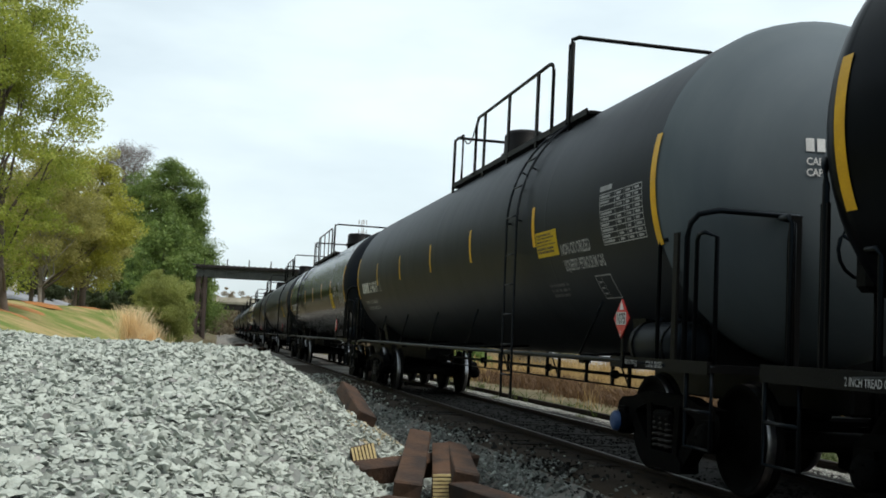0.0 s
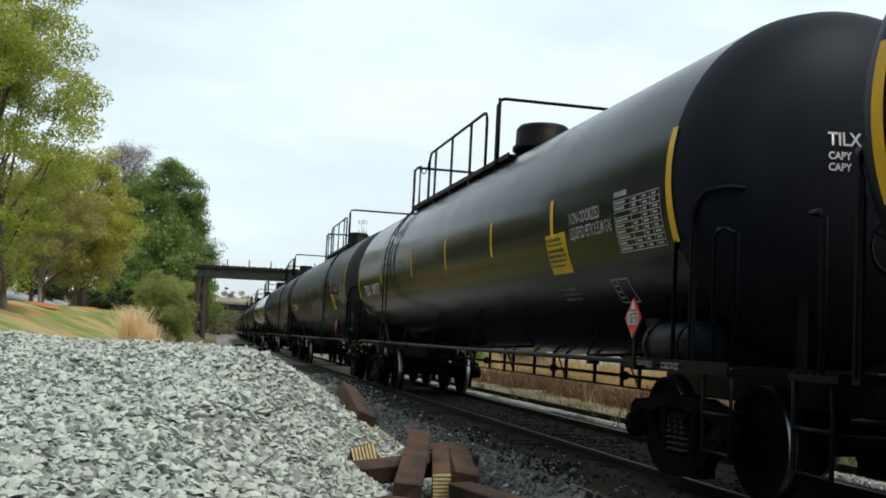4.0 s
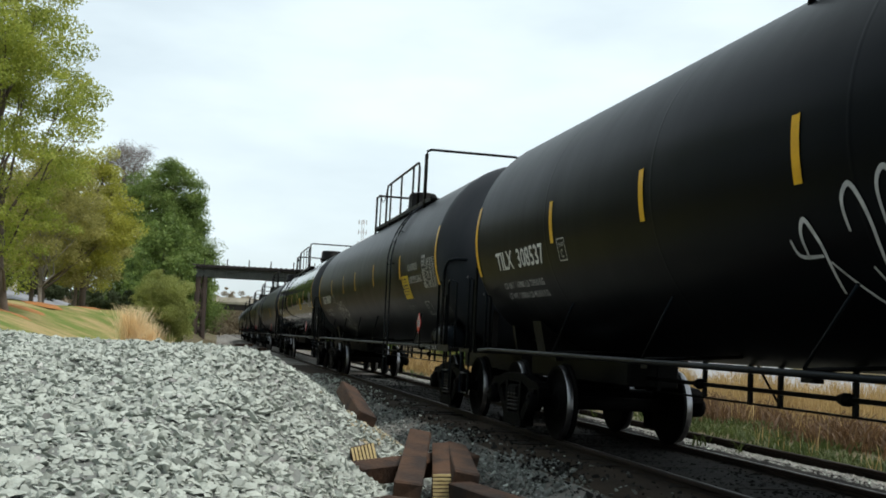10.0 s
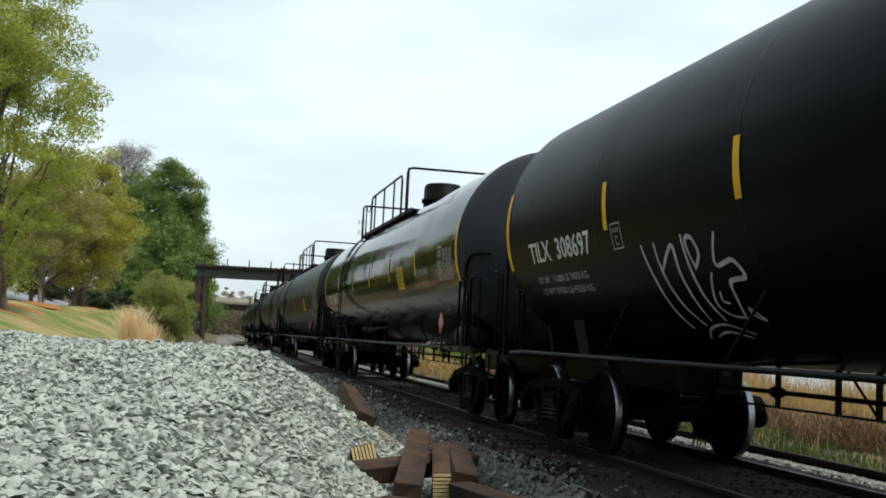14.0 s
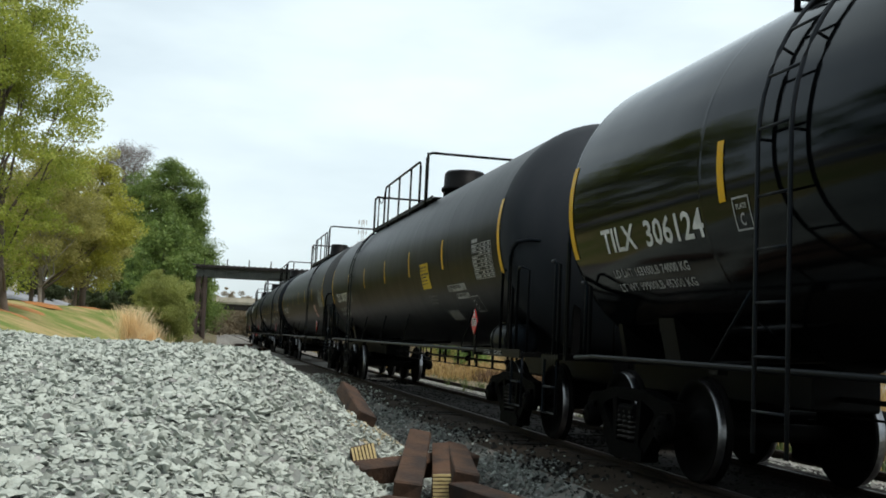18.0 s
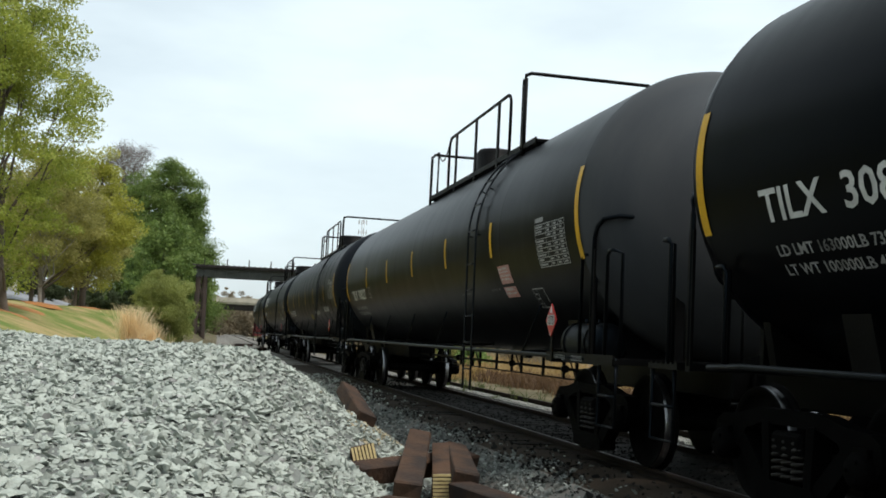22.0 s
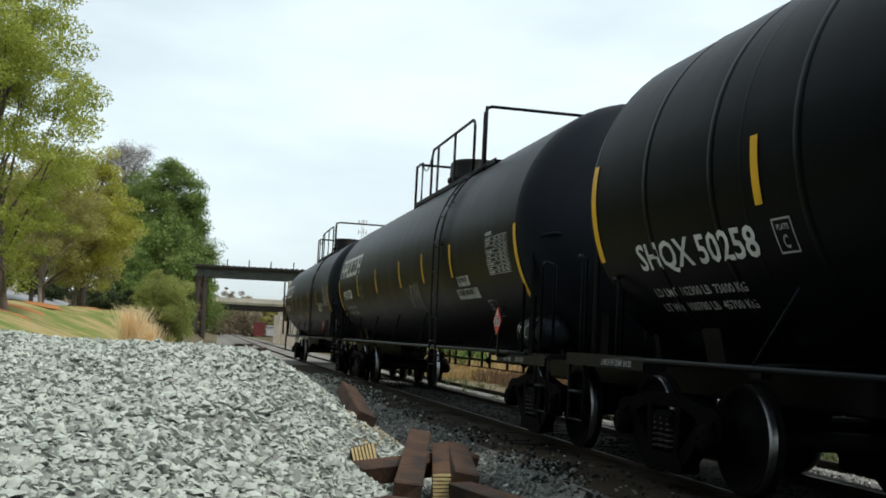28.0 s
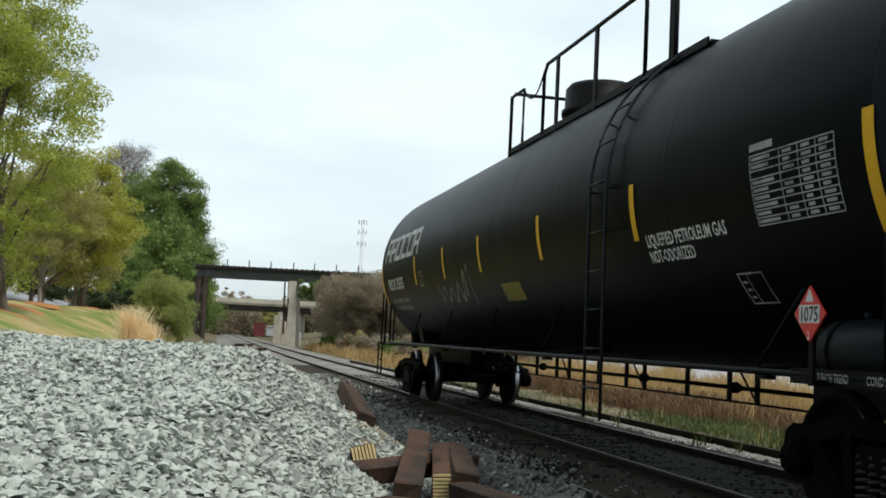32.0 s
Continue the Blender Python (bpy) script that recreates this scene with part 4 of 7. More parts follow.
woods("far_woods", "woods behind the viewer", [on_l(-250, 50), on_l(-140, 45), on_l(-90, 60), on_l(-60, 95)], 13, 1600, 0.7, "leaf_olive", 74)

# ---- bridges ----
def bridge():
    t = thing("railway_bridge", "dark steel deck-girder bridge on a steel tower and a concrete pier", "bridge")
    y = 115.0
    x0, x1 = -26.4, -7.5
    bm = bmesh.new()
    for yy in (y - 1.0, y + 1.0):
        box(bm, x0, x1, yy - 0.03, yy + 0.03, 6.45, 7.35)
        box(bm, x0, x1, yy - 0.18, yy + 0.18, 7.33, 7.37)
        box(bm, x0, x1, yy - 0.18, yy + 0.18, 6.42, 6.46)
        k = 0
        while x0 + k * 1.2 < x1:
            box(bm, x0 + k * 1.2, x0 + k * 1.2 + 0.08, yy - 0.12, yy + 0.12, 6.46, 7.33)
            k += 1
    part("girder", tidy(bm), MAT["girder"], t)
    bm = bmesh.new()
    box(bm, x0, x1, y - 1.6, y + 1.6, 7.37, 7.62)
    k = 0
    while x0 + k * 0.55 < x1:
        box(bm, x0 + k * 0.55, x0 + k * 0.55 + 0.25, y - 1.8, y + 1.8, 7.5, 7.7)
        k += 1
    part("deck", tidy(bm), MAT["bridge_dark"], t, "dark timber tie deck")
    for px in (-25.0, -22.6, -20.3, -18.0, -15.6, -13.4, -11.1, -8.8):
        bm = bmesh.new()
        box(bm, px - 0.05, px + 0.05, y - 1.75, y - 1.65, 7.6, 8.35)
        part("post", tidy(bm), MAT["bridge_dark"], t)
    for yy, dx in ((y - 1.0, 0.0), (y + 1.4, -0.75)):
        for px, lean in ((-25.55 + dx, -0.15), (-24.9 + dx, 0.1)):
            bm = bmesh.new()
            prism(bm, [(px - 0.16, 6.45), (px + 0.16, 6.45), (px + 0.16 + lean, -0.2), (px - 0.16 + lean, -0.2)], "Y", yy - 0.16, yy + 0.16)
            part("tower_leg", tidy(bm), MAT["steel_bridge"], t, "rusty steel tower leg")
        for za, zb in ((5.6, 3.6), (3.6, 1.4), (1.4, 0.2)):
            bm = bmesh.new()
            tube(bm, [(-25.6 + dx, yy, za), (-24.85 + dx, yy, zb)], 0.06, 5)
            tube(bm, [(-24.85 + dx, yy, za), (-25.65 + dx, yy, zb)], 0.06, 5)
            tube(bm, [(-25.7 + dx, yy, za), (-24.75 + dx, yy, za)], 0.07, 5)
            part("brace", tidy(bm), MAT["steel_bridge"], t)
    bm = bmesh.new()
    prism(bm, [(-16.0, -0.6), (-15.0, -0.6), (-15.15, 4.6), (-15.9, 4.6)], "Y", y - 1.6, y + 1.6)
    box(bm, -16.0, -15.2, y - 1.6, y + 1.6, 4.6, 6.42)
    part("pier", tidy(bm), MAT["concrete"], t, "weathered pale concrete pier")
    bm = bmesh.new()
    prism(bm, [(-18.4, -0.5), (-18.4, 2.6), (-15.9, 0.9), (-15.9, -0.5)], "Y", y + 10.0, y + 10.6)
    box(bm, -19.0, -18.3, y + 9.4, y + 11.4, -0.5, 2.9)
    part("wing_wall", tidy(bm), MAT["concrete"], t)
    for px in (-17.4, -16.95, -16.2):
        bm = bmesh.new()
        tube(bm, [(px, y + 6, 0.8), (px + 0.15, y + 4, 6.5)], 0.10, 6)
        part("steel_column", tidy(bm), MAT["steel_bridge"], t)
    return t


bridge()


def road_bridge():
    t = thing("road_bridge", "pale concrete road bridge over the railway far off", "bridge")
    y = 233.0
    bm = bmesh.new()
    box(bm, -75, -14, y - 5, y + 5, 6.2, 6.75)
    part("deck", tidy(bm), MAT["concrete"], t)
    bm = bmesh.new()
    box(bm, -75, -14, y - 5.3, y - 5.0, 6.6, 7.6)
    part("parapet", tidy(bm), MAT["concrete"], t)
    for yy in (-4, -1.5, 1.5, 4):
        bm = bmesh.new()
        box(bm, -75, -14, y + yy - 0.3, y + yy + 0.3, 5.1, 6.2)
        part("beam", tidy(bm), MAT["bridge_dark"], t)
    for px in (-51.5, -33.6, -30.0):
        bm = bmesh.new()
        box(bm, px - 0.5, px + 0.5, y - 4.5, y + 4.5, -1.0, 5.1)
        part("pier", tidy(bm), MAT["concrete"], t)
    return t


road_bridge()
# ivy on the abutment
iv = np.random.default_rng(9)
ivy = new("ivy", leaf_cloud("ivy", [(-13.7 + iv.uniform(-1.1, 1.2), 113.2 + iv.uniform(-0.3, 0.3), 5.5 + iv.uniform(-1.0, 1.0)) for _ in range(50)], [0.3] * 50, 9000, 0.07, MAT["leaf_pine"], 91))
tagged(ivy, "bright green ivy hanging on the bridge abutment", "ivy", kind="stuff")


def cell_tower():
    t = thing("cell_tower", "tall grey lattice cell tower far off", "tower", at=pose(-31.8, 418.8, 0))
    bm = bmesh.new()
    for a in range(3):
        x, y = 0.55 * math.cos(a * 2.094), 0.55 * math.sin(a * 2.094)
        tube(bm, [(x, y, -1), (x, y, 46)], 0.09, 5)
    part("mast", tidy(bm), MAT["pale_wall"], t)
    bm = bmesh.new()
    for k in range(46):
        a, b = k % 3, (k + 1) % 3
        tube(bm, [(0.55 * math.cos(a * 2.094), 0.55 * math.sin(a * 2.094), k), (0.55 * math.cos(b * 2.094), 0.55 * math.sin(b * 2.094), k + 1)], 0.05, 4)
    part("lattice", tidy(bm), MAT["pale_wall"], t)
    for z in (36.5, 41.0, 45.0):
        for a in range(4):
            bm = bmesh.new()
            x, y = 1.5 * math.cos(a * 1.571 + 0.3), 1.5 * math.sin(a * 1.571 + 0.3)
            tube(bm, [(0, 0, z), (x, y, z)], 0.07, 4)
            box(bm, x - 0.18, x + 0.18, y - 0.12, y + 0.12, z - 0.9, z + 0.9)
            part("antenna", tidy(bm), MAT["pale_wall"], t)
    return t


cell_tower()


# ---- street, house, parked things on the left ----
def strip(name, pts, width, mat, label, lift=0.05):
    v, f = [], []
    for i, (x, y) in enumerate(pts):
        a, b = pts[max(i - 1, 0)], pts[min(i + 1, len(pts) - 1)]
        d = Vector((b[0] - a[0], b[1] - a[1], 0)).normalized()
        nrm = Vector((-d.y, d.x, 0))
        for sgn in (-1, 1):
            px, py = x + nrm.x * sgn * width / 2, y + nrm.y * sgn * width / 2
            v.append((px, py, G(px, py) + lift))
    for i in range(len(pts) - 1):
        f.append((2 * i, 2 * i + 1, 2 * i + 3, 2 * i + 2))
    ob = new(name, from_arrays(name, np.array(v), np.array(f), MAT[mat]))
    return tagged(ob, label, "road", kind="structure")


strip("road", [on_l(s, 18.7) for s in range(-120, 130, 4)], 5.6, "asphalt", "pale grey asphalt street beyond the lawn trees", 0.12)
strip("pavement", [on_l(s, -34.0) for s in range(-100, 140, 5)], 22.0, "lot", "pale grey asphalt lot beyond the dry field", 0.1)


def house(x, y, z, turn, w, d, h, label):
    t = thing("house", label, "house", at=pose(x, y, z, 0, 0, turn))
    bm = bmesh.new()
    box(bm, -w / 2, w / 2, -d / 2, d / 2, -1.5, h)
    part("wall", tidy(bm), MAT["house"], t)
    bm = bmesh.new()
    prism(bm, [(-d / 2 - 0.5, h), (d / 2 + 0.5, h), (0, h + d * 0.32)], "X", -w / 2 - 0.4, w / 2 + 0.4)
    part("roof", tidy(bm), MAT["roof"], t)
    for k in range(int(w // 2.6)):
        wx = -w / 2 + 1.6 + k * 2.6
        bm = bmesh.new()
        box(bm, wx - 0.5, wx + 0.5, -d / 2 - 0.03, -d / 2 + 0.02, 1.0, 2.3)
        win = part("window", tidy(bm), MAT["pale_wall"], t)
        bm = bmesh.new()
        box(bm, wx - 0.42, wx + 0.42, -d / 2 - 0.05, -d / 2 - 0.032, 1.08, 2.22)
        part("pane", tidy(bm), MAT["glass"], win)
    return t


house(-42.6, 90.0, 3.4, 8, 12.0, 8.0, 3.0, "cream-walled house with a grey roof across the street")
house(-60.0, 60.0, 4.0, 40, 13.0, 8.0, 3.0, "cream-walled house with a grey roof behind trees")
for i, (hx, hy) in enumerate(((-37.6, 90), (-35.2, 90.5), (-33.0, 91), (-30.8, 92), (-28.6, 93), (-26.4, 94.5), (-24.4, 96.5), (-39.8, 89.6))):
    tree("hedge_shrub", "dark green rounded hedge shrub by the street", hx, hy, 2.4, 1.9, 0.1, "leaf_hedge", 5000, 0.10, 400 + i, trunk_r=0.05, clumps=30, clump_r=0.5, category="shrub", limbs=5, group="hedge shrubs")


def mulch(x, y, r, seed):
    q = random.Random(seed)
    bm = bmesh.new()
    mid = bm.verts.new((0, 0, 0.07))
    rings = []
    for f, z in ((0.45, 0.06), (0.8, 0.05), (1.0, -0.04)):
        rings.append([bm.verts.new((r * f * (1 + q.uniform(-.1, .1)) * math.cos(k * 0.3927), r * f * (1 + q.uniform(-.1, .1)) * math.sin(k * 0.3927), z + (G(x + r * f * math.cos(k * 0.3927), y + r * f * math.sin(k * 0.3927)) - G(x, y)))) for k in range(16)])
    for k in range(16):
        bm.faces.new((mid, rings[0][k], rings[0][(k + 1) % 16]))
        for a, b in zip(rings, rings[1:]):
            bm.faces.new((a[k], b[k], b[(k + 1) % 16], a[(k + 1) % 16]))
    ob = new("mulch_ring", mesh_of(tidy(bm), "mulch_ring", MAT["mulch"], True))
    ob.matrix_basis = pose(x, y, G(x, y))
    return tagged(ob, "ring of orange pine-straw mulch round a tree", "mulch", "mulch rings", "stuff")


for i, (mx, my, mr) in enumerate(((-13.75, 34.4, 0.85), (-15.2, 39.5, 0.9), (-16.6, 44.8, 0.9), (-17.8, 53.0, 1.1), (-18.9, 59.2, 1.1), (-22.6, 69.0, 1.2))):
    mulch(mx, my, mr, i)


def boxcar(x, y, z):
    t = thing("storage_container", "maroon storage container by the far crossing", "container", at=pose(x, y, z, 0, 0, 8))
    bm = bmesh.new()
    box(bm, -1.3, 1.3, -1.2, 1.2, -1.4, 1.7)
    part("body", tidy(bm), MAT["maroon"], t)
    bm = bmesh.new()
    for k in range(7):
        box(bm, -1.2 + k * 0.38, -1.1 + k * 0.38, -1.25, -1.2, 0.1, 1.6)
    part("rib", tidy(bm), MAT["maroon"], t)
    return t


boxcar(-42.6, 256.5, 1.1)
t_ = thing("white_shed", "small white shed by the far crossing", "shed", at=pose(-39.9, 257, 0.3))
bm = bmesh.new()
box(bm, -0.9, 0.9, -1, 1, -0.5, 1.6)
part("wall", tidy(bm), MAT["pale_wall"], t_)
bm = bmesh.new()
prism(bm, [(-1.2, 1.6), (1.2, 1.6), (0, 2.0)], "X", -1.0, 1.0)
part("roof", tidy(bm), MAT["roof"], t_)

# ---- ties of the track ----
tie_track = thing("track_ties", "creosoted wooden ties under the rails, darkened for the train's shade", "ties", kind="structure")
TIE_MESHES = []
for k in range(3):
    bm = bmesh.new()
    box(bm, -1.3, 1.3, -0.115, 0.115, -0.18, 0.0, bevel=0.012)
    for v in bm.verts:
        v.co += Vector((random.uniform(-.02, .02), random.uniform(-.008, .008), random.uniform(-.006, .004)))
    TIE_MESHES.append(mesh_of(tidy(bm), "tie", MAT["tie"]))
k = 0
s = 3.0
while s < 118:
    o = part("tie", TIE_MESHES[k % 3], None, tie_track)
    o.matrix_basis = track_pose(s, 0.0, -0.082 - 0.022 * float(sstep(s, 24, 34)) + 0.006 * math.sin(k * 1.9), 1.2 * math.sin(k * 2.7))
    s += 0.535
    k += 1


# ---- discarded ties beside the heap ----
def loose_tie(a, b, roll, label, plate=0):
    """An old tie from end a to end b; plate marks which end wears a toothed end plate."""
    a, b = Vector(a), Vector(b)
    d = (b - a).normalized()
    u = d.cross(Vector((0, 0, 1))).normalized()
    w = u.cross(d)
    m = Matrix((u, d, w)).transposed().to_4x4()
    ob = thing("old_tie", label, "railway tie", "discarded ties", at=Matrix.Translation((a + b) / 2) @ m @ pose(0, 0, 0, 0, roll, 0))
    L = (b - a).length / 2
    bm = bmesh.new()
    box(bm, -0.115, 0.115, -L, L, -0.09, 0.09, bevel=0.014)
    r = random.Random(int(abs(a.x * 1000)))
    for v in bm.verts:
        v.co += Vector((r.uniform(-.008, .008), r.uniform(-.015, .015), r.uniform(-.008, .008)))
    part("timber", tidy(bm), MAT["tie_old"], ob)
    for end in ((-1,) if plate == 1 else (1,) if plate == 2 else ()):
        bm = bmesh.new()
        for k in range(7):
            x = -0.10 + k * 0.0333
            box(bm, x - 0.011, x + 0.011, end * (L + 0.004), end * (L + 0.016), -0.082, 0.082)
        tagged(part("end_plate", tidy(bm), MAT["plate"], ob, "toothed metal anti-split end plate"), kind="stuff")
    return ob


OLD = "rusty brown weathered wooden railway tie beside the gravel heap"
loose_tie((-0.78, 12.4, 0.15), (-1.18, 14.3, 0.40), 24, OLD)
loose_tie((-0.655, 10.45, 0.0), (-0.80, 12.2, -0.30), -16, "dark wooden railway tie with a toothed plate on its end", 1)
loose_tie((-0.72, 9.95, -0.13), (0.40, 11.7, -0.14), 14, OLD)
loose_tie((-0.19, 8.9, -0.13), (-0.15, 11.4, 0.09), 6, OLD)
loose_tie((0.10, 9.72, -0.17), (0.085, 11.5, -0.06), 87, "dark wooden railway tie with a toothed plate on its end", 1)
loose_tie((0.30, 9.55, -0.10), (0.24, 11.7, -0.06), 10, OLD)
loose_tie((-0.40, 8.52, -0.20), (1.0, 7.85, -0.20), 0, OLD)
loose_tie((0.26, 9.5, -0.18), (1.25, 6.9, -0.12), 5, OLD)
for dx, dy, dz, turn in ((0.0, 0.0, 0.10, 0.1), (0.25, 0.35, 0.28, -0.25), (-0.3, 0.5, 0.12, 0.35), (4.21, -15.91, 0.12, 1.1)):
    tx, ty = -15.45 + dx, 84.59 + dy
    tz = ground_at(tx, ty) + dz
    q = 0.75 if dx < 2 else 0.5
    loose_tie((tx - q * math.cos(turn), ty - q * math.sin(turn), tz), (tx + q * math.cos(turn), ty + q * math.sin(turn), tz + 0.06), 10, "broken dark railway tie dumped on the gravel")
# tan broken rubble beside the ties
n = 500
rp = np.stack([rs.normal(-0.66, 0.17, n), rs.normal(13.4, 0.75, n)], 1)
rz = np.array([max(heap(x, y), ground_at(x, y)) for x, y in rp])
stone_field("rubble", np.column_stack([rp, rz + 0.01]), rs.uniform(0.012, 0.04, n), [MAT["rubble"]], "pale tan chips of broken stone and wood by the ties", "rubble", 16)


# ---- the train ----
R_TANK, Z_TANK = 1.53, 2.584
KNOTS = [0.0, 8.0, 16.0, 24.0, 32.0]
SPEEDS = [5.028, 5.224, 5.511, 6.106, 6.698]


def travelled(t):
    """Metres that the train has rolled since the clip's start."""
    d = 0.0
    for a, b, u, v in zip(KNOTS, KNOTS[1:], SPEEDS, SPEEDS[1:]):
        if t > a:
            e = min(t, b)
            w = u + (v - u) * (e - a) / (b - a)
            d += (e - a) * (u + w) / 2
    return d


def skin(u, a, out=0.004):
    """Point on the tank's camera-facing skin: u metres along it, a radians up from its middle."""
    r = R_TANK + out
    return (-r * math.cos(a), u, Z_TANK + r * math.sin(a))


def skin_bm(bm, out=0.004, step=0.07):
    """Bends a flat drawing (x along the car to its front, y up from the middle line) onto the skin."""
    ys = [v.co.y for v in bm.verts]
    y = math.floor(min(ys) / step) * step + step
    while y < max(ys):
        bmesh.ops.bisect_plane(bm, geom=bm.verts[:] + bm.edges[:] + bm.faces[:], plane_co=(0, y, 0), plane_no=(0, 1, 0))
        y += step
    for v in bm.verts:
        v.co = skin(-v.co.x, v.co.y / R_TANK, out)
    return tidy_out(bm)


def tidy_out(bm):
    bm.normal_update()
    for f in bm.faces:
        if f.normal.x > 0:
            f.normal_flip()
    return bm


def flat_rect(bm, x0, x1, y0, y1, mat=0):
    f = bm.faces.new([bm.verts.new((x, y, 0)) for x, y in ((x0, y0), (x1, y0), (x1, y1), (x0, y1))])
    f.material_index = mat
    return bm


def flat_text(body, size, squeeze=0.85):
    """A flat bmesh of the words, from x = 0 and y = 0 up."""
    if body.startswith("#"):
        count = body.count("#")
        rest = body[count:].strip()
        bm = flat_text(rest, size, 1.0) if rest else bmesh.new()
        for v in bm.verts:
            v.co.x += (count + 0.3) * size * 0.7
        for k in range(count):
            flat_rect(bm, k * size * 0.7, k * size * 0.7 + size * 0.52, 0, size * 0.72)
        for v in bm.verts:
            v.co.x *= squeeze
        return bm
    cu = bpy.data.curves.new("words", "FONT")
    cu.body = body
    cu.size = size
    cu.resolution_u = 2
    cu.offset = size * 0.018
    ob = bpy.data.objects.new("words", cu)
    me = ob.to_mesh()
    bm = bmesh.new()
    bm.from_mesh(me)
    ob.to_mesh_clear()
    bpy.data.objects.remove(ob)
    bpy.data.curves.remove(cu)
    for v in bm.verts:
        v.co.x *= squeeze
        v.co.z = 0
    return bm


def words(car, name, body, u, a, size, mat, width=None, label="", squeeze=0.8):
    """Words on the skin; u is where they begin, a the angle of their foot."""
    bm = flat_text(body, size, squeeze)
    if width:
        w = max(v.co.x for v in bm.verts)
        for v in bm.verts:
            v.co.x *= width / w
    for v in bm.verts:
        v.co.x -= u
        v.co.y += a * R_TANK
    return part(name, skin_bm(bm), MAT[mat], car, label)


def bars(car, name, u, a, rows, width, height, mat, label, seed=0, gap=0.45):
    """Rows of unreadable small lettering as short bars."""
    r = random.Random(seed)
    bm = bmesh.new()
    pitch = height / rows
    for i in range(rows):
        x, y = 0.0, height - (i + 1) * pitch
        while x < width * (1 if i < rows - 1 else 0.8):
            w = pitch * r.uniform(0.26, 0.36)
            flat_rect(bm, x - u, x + w - u, y + a * R_TANK, y + pitch * (1 - gap) + a * R_TANK)
            x += w + pitch * (0.12 if r.random() < 0.8 else r.uniform(0.5, 1.1))
    return tagged(part(name, skin_bm(bm), MAT[mat], car, label), kind="stuff")


def stroke(bm, pts, w):
    """A brushed line through flat points."""
    L, Rr = [], []
    for i, p in enumerate(pts):
        a, b = pts[max(i - 1, 0)], pts[min(i + 1, len(pts) - 1)]
        dx, dy = b[0] - a[0], b[1] - a[1]
        q = math.hypot(dx, dy) or 1.0
        ww = w * (0.6 + 0.4 * math.sin(math.pi * (i + 1) / (len(pts) + 1)))
        L.append(bm.verts.new((p[0] - dy / q * ww, p[1] + dx / q * ww, 0)))
        Rr.append(bm.verts.new((p[0] + dy / q * ww, p[1] - dx / q * ww, 0)))
    for i in range(len(pts) - 1):
        bm.faces.new((L[i], L[i + 1], Rr[i + 1], Rr[i]))


def zigzag(car, u, a, n, width, height, w, mat="chalk", seed=2, label="thin white sprayed graffiti scribble"):
    r = random.Random(seed)
    bm = bmesh.new()
    pts = []
    for i in range(n * 8 + 1):
        t = i / (n * 8)
        ph = t * n * math.pi
        pts.append((width * t + 0.16 * width / n * math.sin(2 * ph) + r.uniform(-.01, .01) - u, height * (0.5 + 0.5 * math.sin(ph)) * (0.7 + 0.3 * math.sin(3.1 * t + seed)) + a * R_TANK - 0.15 * t * height))
    stroke(bm, pts, w)
    return part("graffiti", skin_bm(bm, 0.006, 0.15), MAT[mat], car, label)


# -- shared meshes --
def wheelset_mesh():
    bm = bmesh.new()
    tidy(lathe(bm, [(-1.05, 0.07), (-0.86, 0.07), (-0.86, 0.085), (0.86, 0.085), (0.86, 0.07), (1.05, 0.07)], "X", 14))
    for sx in (-1, 1):
        b2 = bmesh.new()
        prof = [(0.66, 0.13), (0.665, 0.42), (0.682, 0.482), (0.70, 0.486), (0.715, 0.462), (0.72, 0.4575), (0.742, 0.4565), (0.775, 0.4545), (0.815, 0.452), (0.82, 0.44), (0.80, 0.40), (0.765, 0.38), (0.745, 0.2), (0.80, 0.17), (0.80, 0.10)]
        lathe(b2, [(sx * a, r) for a, r in prof], "X", 40)
        for f in b2.faces:
            c = f.calc_center_median()
            rr = math.hypot(c.y, c.z)
            if 0.44 < rr < 0.475 and 0.735 < abs(c.x) < 0.80:
                f.material_index = 1
        tidy(b2)
        tmp = mesh_of(b2, "tmp", [])
        bm.from_mesh(tmp)
        bpy.data.meshes.remove(tmp)
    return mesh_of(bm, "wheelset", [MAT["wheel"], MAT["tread"]])


